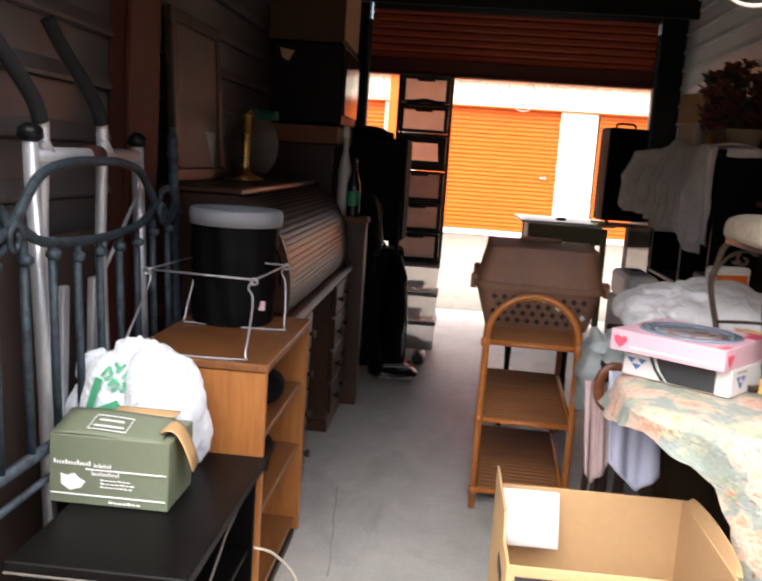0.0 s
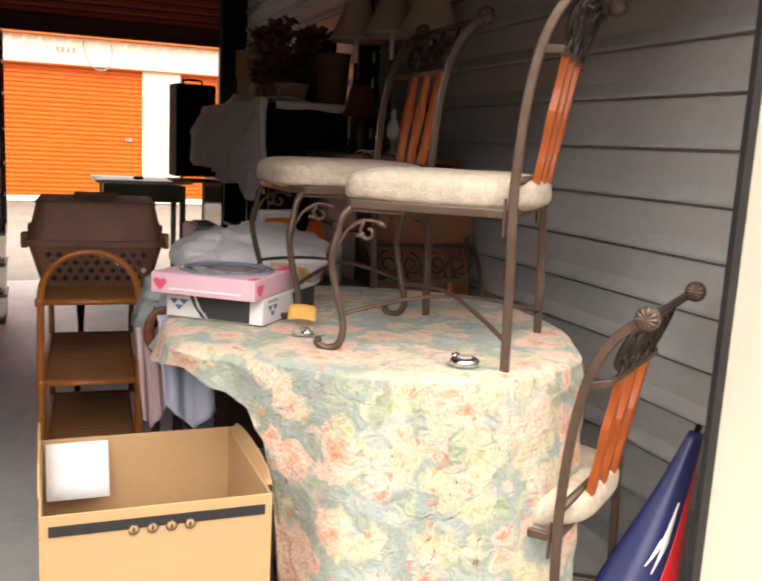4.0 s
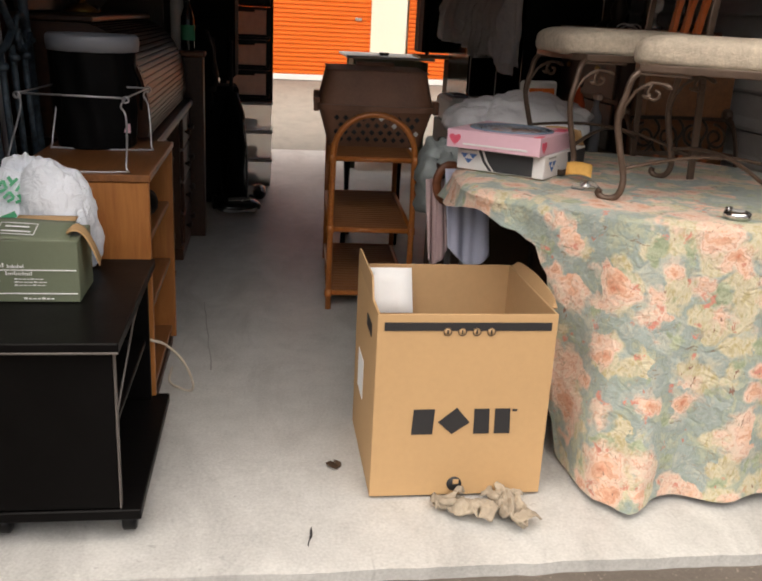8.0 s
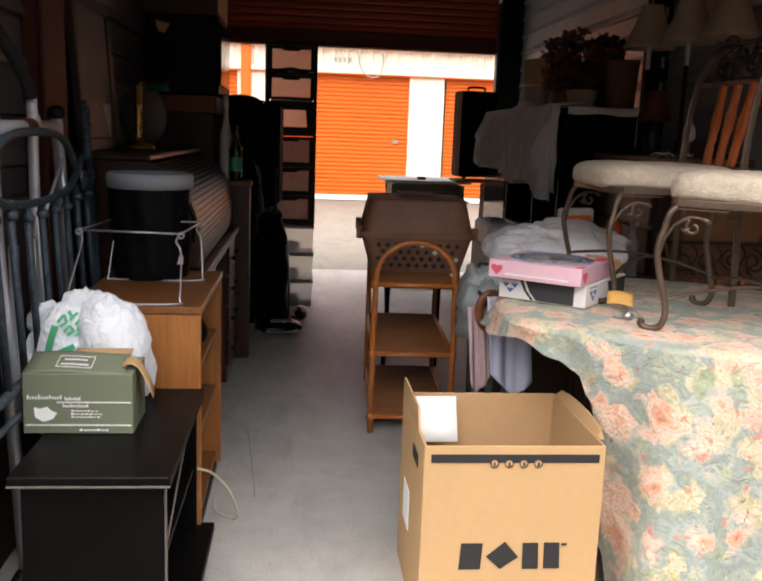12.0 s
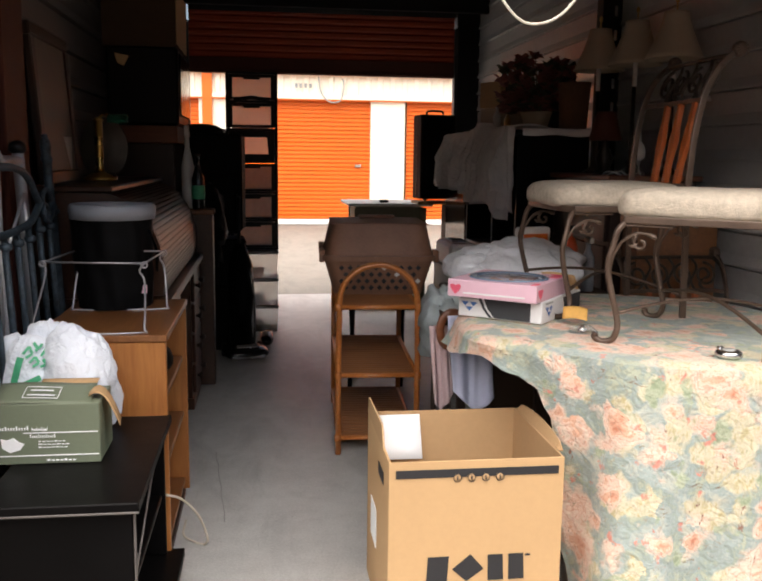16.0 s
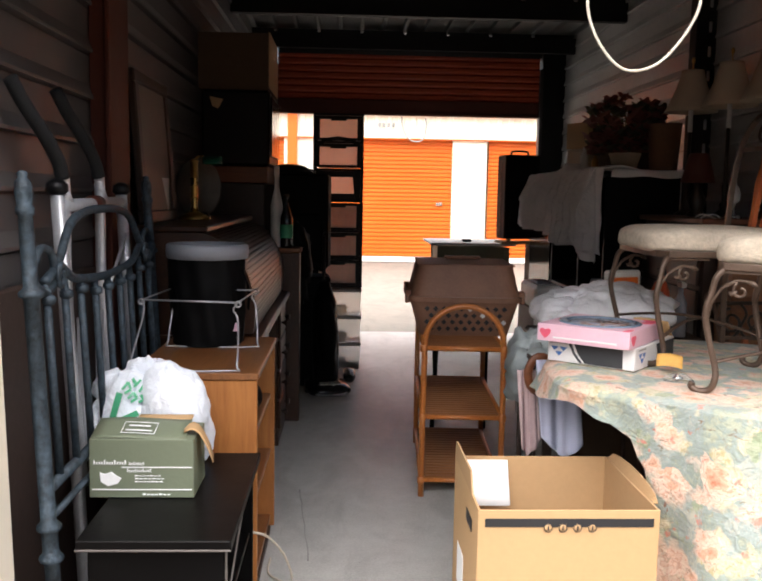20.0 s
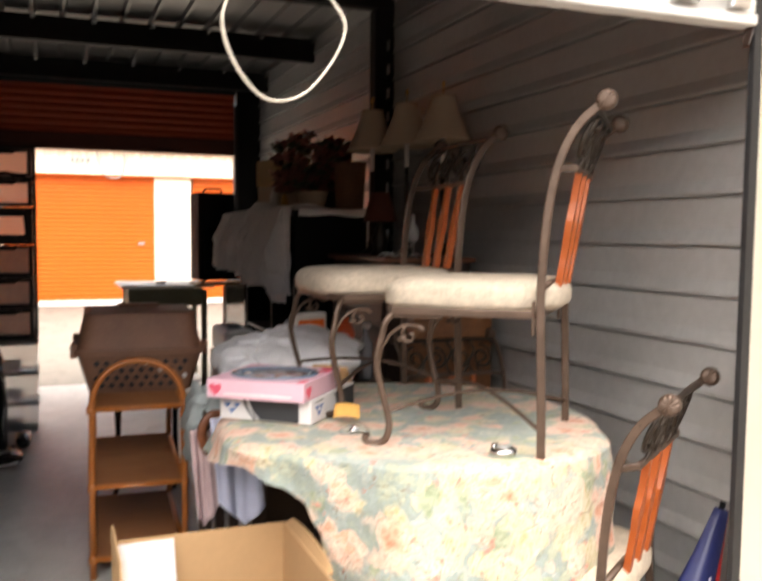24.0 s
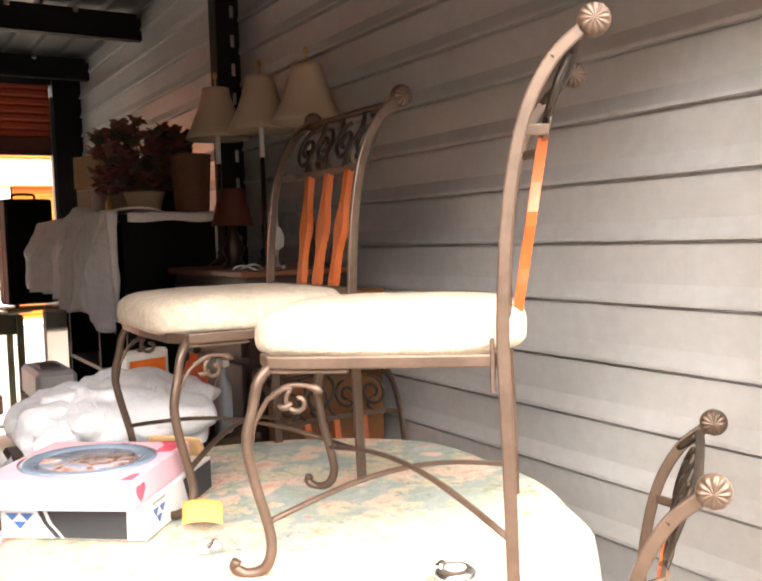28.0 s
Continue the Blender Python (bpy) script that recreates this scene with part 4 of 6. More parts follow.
solid("yellow_card", Shape().sheet(lambda u, v: (0.850 + 0.066 * u + 0.014 * v, 0.83 - 0.05 * u + 0.035 * v, 0.812 + 0.034 * v + 0.006 * math.sin(3 * u)), 6, 4, 0.002), M_YELLOW, "small yellow card propped on the table", "card")
solid("plastic_bag", Shape().sheet(lambda u, v: rumple((0.83 + 0.07 * u + 0.02 * v, 0.70 - 0.05 * u + 0.06 * v, 0.80 + 0.022 * math.sin(math.pi * u) * math.sin(math.pi * v)), 0.02, 14), 14, 12, 0.001), M_CLEAR, "crumpled clear plastic bag on the floral cover", "bag")
solid("metal_fitting", Shape().lathe([(0.010, 0.0), (0.016, 0.003), (0.016, 0.009), (0.007, 0.012), (0.007, 0.018)], (0.872, 0.705, 0.795), 16), M_CHROME, "small bright metal fitting inside a clear bag", "fitting")
tapr = thing("tape_measure", pose(1.155, 0.332, 0.791, 0, 0, 30), "small chrome tape measure on the floral cover", "tape measure")
part("case", Shape().lathe([(0.030, 0.0), (0.036, 0.006), (0.036, 0.016), (0.028, 0.022)], seg=24), M_CHROME, tapr)
part("label_disc", Shape().lathe([(0.019, 0.0222), (0.018, 0.0245)], seg=20), M_STICKY, tapr)
part("lock", B((-0.012, 0.02, 0.016), (0.012, 0.034, 0.028)), M_CHROME, tapr)

# ---- open cardboard box ----
big = thing("cardboard_box", pose(0.20, 0.297, 0), "large open kraft cardboard box with black print", "box")
W, D, HB, T = 0.482, 0.47, 0.532, 0.006
part("front_panel", B((0, 0, 0), (W, T, HB), 0.001), M_CARD, big)
part("back_panel", B((0, D - T, 0), (W, D, HB), 0.001), M_CARDIN, big)
part("side_panel", Shape().prism([(T, 0), (D - T, 0), (D - T, HB), (T + 0.25, HB), (T + 0.20, HB - 0.0), (T, HB)], T, (0, 0, 0), "yz"), M_CARD, big)
part("side_panel", B((W - T, T, 0), (W, D - T, HB), 0.001), M_CARDIN, big)
part("bottom_panel", B((T, T, 0.002), (W - T, D - T, 0.01), 0.001), M_CARDIN, big)
part("flap", Shape().prism([(0.10, HB), (0.46, HB), (0.44, HB + 0.055), (0.14, HB + 0.06)], 0.005, (-0.002, 0, 0.001), "yz"), M_CARDIN, big, "torn cardboard flap")
part("flap", Shape().sheet(lambda u, v: (W + 0.001 + 0.012 * v, 0.05 + 0.41 * u, HB - 0.001 + 0.036 * v * max(0.0, math.sin(math.pi * u)) ** 0.4), 16, 3, 0.004, False), M_CARDIN, big, "bent cardboard flap")
for k, (x0, x1) in enumerate(((0.03, 0.13), (0.14, 0.24), (0.25, 0.36), (0.37, 0.46))):
    part("wrapped_case", B((x0, 0.18 + 0.01 * k, 0.012), (x1, 0.44, 0.16 + 0.012 * (k % 2)), 0.004), M_CLEARBIN if k % 2 else M_STICKY, big, "film-wrapped case inside the box")
part("black_band", B((0.018, -0.0025, HB - 0.045), (W - 0.016, -0.0005, HB - 0.022), 0.0005), M_INK, big)
for i in range(4):
    ic = part("handling_mark", Shape().lathe([(0.0115, -0.0035), (0.0115, -0.003)], (0.185 + 0.039 * i, 0, HB - 0.047), 20, "y"), M_CARD, big)
    part("mark_ring", Shape().tube([(0.185 + 0.039 * i + 0.0105 * math.cos(a), -0.0036, HB - 0.047 + 0.0105 * math.sin(a)) for a in [2 * math.pi * k / 20 for k in range(21)]], 0.0011, 5), M_INK, ic)
    part("mark_arrow", B((0.183 + 0.039 * i, -0.0048, HB - 0.053), (0.187 + 0.039 * i, -0.0037, HB - 0.041), 0.0004), M_INK, ic)


def plate_shape(name, pts, parent, material=M_INK):
    part(name, Shape().prism(pts, -0.0018, (0, -0.0005, 0), "xz"), material, parent)


lx, lz, lh = 0.105, 0.188, 0.074
plate_shape("print_block", [(lx, lz), (lx + 0.058, lz), (lx + 0.062, lz + lh), (lx + 0.004, lz + lh)], big)
plate_shape("print_block", [(lx + 0.072, lz + 0.036), (lx + 0.112, lz), (lx + 0.160, lz + 0.034), (lx + 0.122, lz + 0.078)], big)
for o in (0.172, 0.230):
    plate_shape("print_block", [(lx + o, lz), (lx + o + 0.044, lz), (lx + o + 0.040, lz + lh), (lx + o - 0.002, lz + lh)], big)
plate_shape("print_dash", [(lx + 0.276, lz + 0.066), (lx + 0.290, lz + 0.066), (lx + 0.290, lz + 0.072), (lx + 0.276, lz + 0.072)], big)
part("hand_hole", B((-0.0025, 0.10, HB - 0.10), (0.002, 0.20, HB - 0.065), 0.001), M_INK, big)
part("shipping_label", B((-0.0025, 0.24, 0.18), (-0.0005, 0.36, 0.30), 0.0005), M_PAPER, big)
part("paper", Shape().sheet(lambda u, v: (0.014 + 0.150 * u, D - 0.075 + 0.066 * v, HB - 0.135 + 0.125 * v), 3, 3, 0.001), M_PAPER, big, "white sheet of paper")
part("round_mark", Shape().lathe([(0.021, -0.0035), (0.021, -0.0005)], (0.235, 0, 0.035), 20, "y"), M_INK, big)
part("mark_square", B((0.231, -0.0055, 0.036), (0.247, -0.0036, 0.050), 0.0004), M_CARD, big)


def heap(name, cx, cy, cz, rx, ry, rz, material, label, category, amount=0.03, scale=6.0, seed=0.0, nu=36, nv=20, flat=0.8, crease=0.0, parent=None):
    def fn(u, v):
        a, t = 2 * math.pi * u, math.pi * v
        p = Vector((math.copysign(abs(math.cos(a)) ** flat, math.cos(a)) * math.sin(t) * rx, math.copysign(abs(math.sin(a)) ** flat, math.sin(a)) * math.sin(t) * ry, -math.cos(t) * rz))
        k = 1 + amount / max(rx, ry) * 2 * (noise.fractal((p + Vector((seed, seed, seed))) * scale, 0.9, 2.1, 3) - 0.5 * abs(noise.noise((p + Vector((seed, 0, seed))) * scale * 1.7)))
        if crease:
            w = p + Vector((seed, 1, seed)) + 0.03 * Vector((noise.noise(p * 9), noise.noise(p * 9 + Vector((5, 5, 5))), 0))
            k += 1.7 * crease * (0.28 - abs(noise.noise(Vector((w.x * 17, w.y * 17, w.z * 5)))))
            k -= crease * (0.4 - abs(noise.noise((p + Vector((seed, 3, 1))) * 13))) + 0.6 * crease * noise.noise(p * 31)
        q = Vector((cx, cy, cz)) + p * k
        return q.x, q.y, max(q.z, cz - rz)
    if parent:
        return part(name, Shape().sheet(fn, nu, nv), material, parent)
    return solid(name, Shape().sheet(fn, nu, nv), material, label, category)


def glove(cx, cy, turn, seed):
    """A limp knitted glove, folded over on itself."""
    def fn(u, v):
        x, y = (u - 0.5) * 0.095, (v - 0.5) * 0.135
        w = 1 - 0.5 * abs(v - 0.45) + 0.22 * noise.noise((v * 5, seed, 3))
        p = Vector((x * w, y + 0.03 * math.sin(4 * u + seed), 0.0))
        z = 0.006 + 0.030 * abs(noise.noise((u * 4.2 + seed, v * 3.4, seed))) + 0.022 * math.sin(math.pi * u) ** 0.5 * (0.5 + 0.5 * math.sin(5 * v + seed))
        z += 0.014 * noise.noise((u * 9, v * 10, seed)) + 0.006 * noise.noise((u * 22, v * 25, seed))
        c, s = math.cos(turn), math.sin(turn)
        return cx + p.x * c - p.y * s, cy + p.x * s + p.y * c, max(0.003, z)
    g = thing("work_glove", ID, "crumpled soiled cotton work glove on the slab", "glove", "work gloves")
    part("palm", Shape().sheet(fn, 26, 32, 0.003), M_GLOVE, g)
    for k in range(3):
        a = turn + 1.0 + 0.55 * k
        bx, by = cx + 0.032 * math.cos(a), cy + 0.04 * math.sin(a)
        d = 0.05 + 0.012 * k
        def finger(u, v, a=a, bx=bx, by=by, d=d, k=k):
            t, e = v, (u - 0.5) * 0.030 * (1 - 0.35 * v)
            ang = a + 0.8 * t * (1 if k % 2 else -1)
            return bx + d * t * math.cos(ang) - e * math.sin(ang), by + d * t * math.sin(ang) + e * math.cos(ang), max(0.003, 0.024 - 0.014 * t + 0.010 * math.sin(math.pi * u) + 0.010 * noise.noise((u * 3, t * 4, k + seed)))
        part("finger", Shape().sheet(finger, 8, 10, 0.003), M_GLOVE, g)
    part("cuff", Shape().sheet(lambda u, v: tuple(Vector((cx, cy, 0)) + Vector((math.cos(turn - 1.57) * (0.045 + 0.04 * v) + (u - 0.5) * 0.075 * math.cos(turn), math.sin(turn - 1.57) * (0.045 + 0.04 * v) + (u - 0.5) * 0.075 * math.sin(turn), 0.012 + 0.016 * math.sin(math.pi * u) + 0.008 * noise.noise((u * 6, v * 5, seed))))), 12, 8, 0.003), M_GLOVE, g)


glove(0.455, 0.215, 1.0, 0.7)
glove(0.575, 0.205, 0.4, 4.3)
solid("dry_leaf", Shape().sheet(lambda u, v: (0.115 + 0.045 * (u - 0.5), 0.475 + 0.05 * (v - 0.5) * math.sin(math.pi * min(1, max(0, u))) * 1.4, 0.004 + 0.006 * math.sin(4 * u + 3 * v)), 8, 8, 0.001), M_CARDDK, "curled dry brown leaf on the slab", "leaf")


# ---- left side: stand, green carton, bag ----
tv = thing("tv_stand", ID, "low black laminate stand on castors with open shelves", "stand")
part("top", B((-0.778, 0.10, 0.503), (-0.415, 0.80, 0.53)), M_BLACKLAM, tv)
part("end_panel", B((-0.760, 0.135, 0.085), (-0.435, 0.153, 0.502)), M_BLACKLAM, tv)
part("end_panel", B((-0.760, 0.757, 0.085), (-0.435, 0.775, 0.502)), M_BLACKLAM, tv)
part("back_panel", B((-0.765, 0.154, 0.085), (-0.755, 0.756, 0.502)), M_BLACKLAM, tv)
part("shelf", B((-0.753, 0.155, 0.27), (-0.445, 0.755, 0.286)), M_BLACKLAM, tv)
part("base", B((-0.765, 0.13, 0.055), (-0.385, 0.81, 0.083)), M_BLACKLAM, tv)
part("edge_strip", B((-0.4345, 0.134, 0.085), (-0.4305, 0.154, 0.502), 0.001), M_EDGE, tv)
part("edge_strip", B((-0.778, 0.0955, 0.505), (-0.415, 0.0995, 0.51), 0.001), M_EDGE, tv)
part("stay", Shape().tube([(-0.436, 0.17, 0.33), (-0.432, 0.45, 0.46), (-0.436, 0.74, 0.50)], 0.003), M_EDGE, tv)
for x, y in ((-0.72, 0.18), (-0.42, 0.18), (-0.72, 0.76), (-0.42, 0.76)):
    castor = part("castor", B((x - 0.022, y - 0.02, 0.035), (x + 0.022, y + 0.02, 0.054)), M_BLACKPL, tv)
    part("wheel", Shape().lathe([(0.018, -0.018), (0.024, -0.014), (0.024, 0.014), (0.018, 0.018)], (x, y, 0.024), 16, "x"), M_BLACKPL, castor)

gb = thing("carton", pose(-0.826, 0.385, 0.531, 0, 0, 0), "sage green carton with pale printing, one flap torn up", "box")
part("body", B((0, 0, 0), (0.275, 0.175, 0.16), 0.002), M_GREENBOX, gb)
part("lid_flap", Shape().sheet(lambda u, v: (0.002 + 0.25 * u, 0.003 + 0.11 * v, 0.1615 + 0.026 * v + 0.003 * math.sin(5 * u)), 8, 6, 0.002), M_GREENBOX, gb)
part("torn_flap", Shape().sheet(lambda u, v: (0.245 + 0.075 * v - 0.01 * u, 0.03 + 0.075 * u, 0.170 + 0.02 * math.sin(3 * v) - 0.085 * v * v), 6, 6, 0.003), M_CARD, gb, "torn flap showing brown board")
part("inner_flap", Shape().sheet(lambda u, v: (0.10 + 0.15 * u, 0.115 + 0.04 * v, 0.184 + 0.004 * v), 6, 3, 0.002), M_CARD, gb)
part("print_line", B((0.006, -0.0025, 0.022), (0.27, -0.0005, 0.0245), 0.0003), M_PAPER, gb)
part("print_line", B((0.085, -0.0025, 0.083), (0.27, -0.0005, 0.0855), 0.0003), M_PAPER, gb)
for a, b, z, h in ((0.012, 0.10, 0.092, 0.011), (0.105, 0.145, 0.090, 0.009), (0.10, 0.165, 0.071, 0.010), (0.12, 0.19, 0.060, 0.003), (0.12, 0.20, 0.052, 0.003), (0.12, 0.195, 0.044, 0.003), (0.14, 0.215, 0.008, 0.005)):
    n = 7 if h < 0.006 else 13
    for i in range(n):
        part("print_bar", B((a + (b - a) * i / n, -0.0025, z), (a + (b - a) * (i + (0.75 if h < 0.006 else 0.5)) / n, -0.0005, z + h * (1 if i % 4 == 0 else 0.62)), 0.0003), M_PAPER, gb)
part("print_patch", Shape().prism([(0.03, 0.045), (0.05, 0.032), (0.075, 0.04), (0.085, 0.055), (0.07, 0.062), (0.06, 0.072), (0.042, 0.066), (0.028, 0.07)], -0.002, (0, -0.0005, 0), "xz"), M_PAPER, gb)
def on_lid(x0, x1, v0, v1):
    return Shape().sheet(lambda u, v: (x0 + (x1 - x0) * u, 0.003 + 0.11 * (v0 + (v1 - v0) * v), 0.1665 + 0.026 * (v0 + (v1 - v0) * v) + 0.003 * math.sin(20 * (x0 + (x1 - x0) * u))), 6, 2, 0.0006)


for x0, x1, v0, v1 in ((0.078, 0.168, 0.14, 0.17), (0.078, 0.168, 0.66, 0.69), (0.078, 0.080, 0.17, 0.66), (0.166, 0.168, 0.17, 0.66), (0.088, 0.158, 0.26, 0.32), (0.092, 0.150, 0.48, 0.54)):
    part("print_bar", on_lid(x0, x1, v0, v1), M_PAPER, gb)


def bag_lobe(c, r, seed, crumple, pinch=0.0):
    """One bulge of a filled thin bag, creased and drawn in towards the top."""
    def fn(u, v):
        a, t = 2 * math.pi * u, math.pi * v
        p = Vector((math.cos(a) * math.sin(t) ** 0.75 * r[0], math.sin(a) * math.sin(t) ** 0.75 * r[1], -math.cos(t) * r[2]))
        p.x, p.y = p.x * (1 - pinch * max(0.0, p.z) / r[2]), p.y * (1 - pinch * max(0.0, p.z) / r[2])
        w = p + Vector((seed, 2 * seed, 1.0))
        ridge = 0.5 - abs(noise.noise(w * 12)) * 2.0
        crease = 0.5 - abs(noise.noise(Vector((w.x * 34, w.y * 34, w.z * 11)))) * 2.2
        k = 1 + crumple * (0.9 * noise.noise(w * 8) + 0.60 * ridge + 0.42 * crease + 0.16 * noise.noise(w * 50))
        q = Vector(c) + p * k
        return q.x, q.y, max(q.z, 0.534)
    return fn


bag = thing("shopping_bag", ID, "full white plastic shopping bag with green print", "bag")
for c, r, seed, crumple, pinch in (((-0.664, 0.655, 0.690), (0.112, 0.105, 0.150), 1.0, 0.13, 0.05), ((-0.735, 0.715, 0.705), (0.112, 0.075, 0.135), 4.0, 0.26, 0.0),
                                   ((-0.785, 0.640, 0.690), (0.085, 0.072, 0.130), 7.0, 0.06, 0.10), ((-0.848, 0.668, 0.640), (0.060, 0.062, 0.100), 9.0, 0.32, 0.1), ((-0.838, 0.690, 0.755), (0.058, 0.045, 0.052), 12.0, 0.50, 0.0), ((-0.632, 0.70, 0.640), (0.078, 0.075, 0.125), 15.0, 0.20, 0.1)):
    part("film", Shape().sheet(bag_lobe(c, r, seed, crumple, pinch), 76, 44), M_BAG, bag)


def on_bag(x0, z0, x1, z1, w):
    """A stroke of print from one point to another across the bag's printed face."""
    d = Vector((x1 - x0, z1 - z0)).normalized()

    def fn(u, v):
        x, z = x0 + (x1 - x0) * u - d.y * w * (v - 0.5), z0 + (z1 - z0) * u + d.x * w * (v - 0.5)
        k = 1 - min(0.95, ((x + 0.785) / 0.092) ** 2 + ((z - 0.690) / 0.138) ** 2)
        return x, 0.640 - 0.0785 * math.sqrt(k) - 0.005, z
    return fn


for x0, z0, x1, z1, w in ((-0.815, 0.665, -0.795, 0.745, 0.016), (-0.812, 0.672, -0.752, 0.698, 0.014), (-0.805, 0.655, -0.745, 0.680, 0.010),
                          (-0.790, 0.752, -0.778, 0.768, 0.006), (-0.778, 0.768, -0.770, 0.752, 0.006), (-0.770, 0.752, -0.784, 0.744, 0.006), (-0.770, 0.775, -0.758, 0.760, 0.006), (-0.764, 0.757, -0.752, 0.770, 0.006), (-0.752, 0.745, -0.744, 0.758, 0.006),
                          (-0.775, 0.732, -0.764, 0.745, 0.006), (-0.764, 0.745, -0.755, 0.732, 0.006), (-0.755, 0.732, -0.768, 0.724, 0.006), (-0.748, 0.738, -0.740, 0.726, 0.006), (-0.752, 0.722, -0.740, 0.726, 0.006)):
    part("print_bar", Shape().sheet(on_bag(x0 * 1.2 + 0.162, z0 * 1.2 - 0.122, x1 * 1.2 + 0.162, z1 * 1.2 - 0.122, w * 1.2), 6, 3), M_BAGGREEN, bag, "green print")

# ---- teak cabinet with rack and laundry bag ----
cab = thing("open_cabinet", ID, "teak veneer open cabinet with shelves facing the aisle", "cabinet")
part("top", B((-0.82, 0.785, 0.763), (-0.42, 1.475, 0.785)), M_OAKTOP, cab)
part("end_panel", B((-0.81, 0.79, 0.03), (-0.425, 0.812, 0.762)), M_OAK, cab)
part("end_panel", B((-0.81, 1.45, 0.03), (-0.425, 1.472, 0.762)), M_OAK, cab)
part("back_panel", B((-0.81, 0.813, 0.05), (-0.80, 1.449, 0.762)), M_OAK, cab)
for z in (0.06, 0.33, 0.55):
    part("shelf", B((-0.798, 0.8135, z), (-0.44, 1.4485, z + 0.018)), M_OAKTOP, cab)
part("plinth", B((-0.80, 0.80, 0.0), (-0.44, 1.46, 0.029)), M_DARKWOOD, cab)
heap("wool_hat", -0.54, 1.15, 0.625, 0.09, 0.10, 0.056, M_BLACKCLOTH, "black wool hat lying on a cabinet shelf", "hat", 0.01)
heap("black_bundle", -0.60, 1.1, 0.40, 0.13, 0.22, 0.052, M_BLACKCLOTH, "dark folded cloth on a cabinet shelf", "cloth", 0.02)
solid("power_cord", Shape().tube(curve([(-0.435, 0.78, 0.275), (-0.395, 0.84, 0.235), (-0.350, 0.91, 0.15), (-0.325, 0.965, 0.05), (-0.335, 0.995, 0.006), (-0.375, 1.02, 0.005), (-0.415, 1.08, 0.005), (-0.418, 1.2, 0.005)], 7), 0.0042), M_CORD, "white power cord trailing to the floor", "cord")

rack = thing("wire_rack", ID, "folding grey wire rack frame on the teak cabinet", "rack")
c4 = [(-0.82, 0.965, 0.99), (-0.50, 0.92, 0.99), (-0.48, 1.28, 0.99), (-0.79, 1.31, 0.99)]
for a, b in ((0, 1), (1, 2), (2, 3), (3, 0)):
    part("top_wire", Shape().tube([c4[a], c4[b]], 0.0031), M_WIRE, rack)
for k, (a, b) in enumerate(((0, 1), (3, 2))):
    z0, y = 0.789, (0.81 if k == 0 else 1.235)
    pa, pb = c4[a], c4[b]
    part("leg_wire", Shape().tube(curve([pa, (pa[0] + 0.01, pa[1] - 0.01, 0.95), (pa[0] + 0.0, y, z0 + 0.02), (pa[0] + 0.02, y, z0), (pb[0] - 0.01, y, z0), (pb[0] + 0.01, y, z0 + 0.02), (pb[0] - 0.0, pb[1] - 0.005, 0.93), (pb[0] - 0.015, pb[1], 0.965), pb], 5), 0.0031), M_WIRE, rack)
for p in c4:
    part("coil", Shape().tube([(p[0] + 0.009 * math.cos(a), p[1] + (a - 9) * 0.0012, p[2] - 0.005 + 0.009 * math.sin(a)) for a in [0.5 * i for i in range(38)]], 0.0024, 6), M_WIRE, rack)

ham = thing("laundry_hamper", pose(-0.665, 1.345, 0.786), "round black nylon laundry bag with grey plastic rim", "hamper")


def sack(u, v):
    a = 2 * math.pi * u
    r = 0.128 + 0.012 * v + 0.006 * math.sin(a * 9 + 4 * v) + 0.006 * noise.noise((3 * math.cos(a), 3 * math.sin(a), v * 7))
    return r * math.cos(a), r * math.sin(a), 0.004 + 0.318 * v


part("sack", Shape().sheet(sack, 48, 16), M_BLACKCLOTH, ham)
part("rim", Shape().lathe([(0.135, 0.315), (0.148, 0.317), (0.152, 0.345), (0.150, 0.364), (0.142, 0.370), (0.134, 0.366), (0.132, 0.325), (0.127, 0.315)], seg=40), M_GREYRIM, ham, "grey plastic rim")
part("liner", Shape().lathe([(0.130, 0.335), (0.05, 0.332)], seg=32), M_BLACKCLOTH, ham)
part("bottom", Shape().lathe([(0.126, 0.0), (0.128, 0.006)], seg=32), M_BLACKCLOTH, ham)
part("tag", B((0.10, -0.085, 0.055), (0.125, -0.078, 0.085), 0.001), M_PINK, ham, "small pale tag")
part("strap", Shape().tube(curve([(0.13, -0.05, 0.28), (0.152, 0.0, 0.2), (0.145, 0.04, 0.12)], 5), 0.008, 6, 0.3), M_BLACKCLOTH, ham)

# ---- iron bed end ----
bed = thing("iron_bed_end", pose(0.002, 0, 0), "antique verdigris iron bed end leaning by the wall", "bed frame")


def bed_post(x, y, top, lean=0.0):
    prof = [(0.022, 0.0), (0.024, 0.01), (0.022, 0.03), (0.022, top - 0.90), (0.034, top - 0.895), (0.036, top - 0.885), (0.024, top - 0.875), (0.024, top - 0.825), (0.036, top - 0.82), (0.036, top - 0.81), (0.023, top - 0.80), (0.023, top - 0.285), (0.036, top - 0.28), (0.036, top - 0.27), (0.022, top - 0.26), (0.021, top - 0.10), (0.027, top - 0.095), (0.027, top - 0.083), (0.021, top - 0.075), (0.026, top - 0.05), (0.023, top - 0.025), (0.013, top - 0.015), (0.016, top - 0.006), (0.008, top)]
    sh = Shape().lathe([(0.78 * r, z) for r, z in prof], (0, 0, 0), 14)
    sh.v = [(px + x + lean * pz, py + y, pz) for px, py, pz in sh.v]
    part("post", sh, M_PATINA, bed)


bed_post(-0.805, 0.085, 1.385, -0.047)
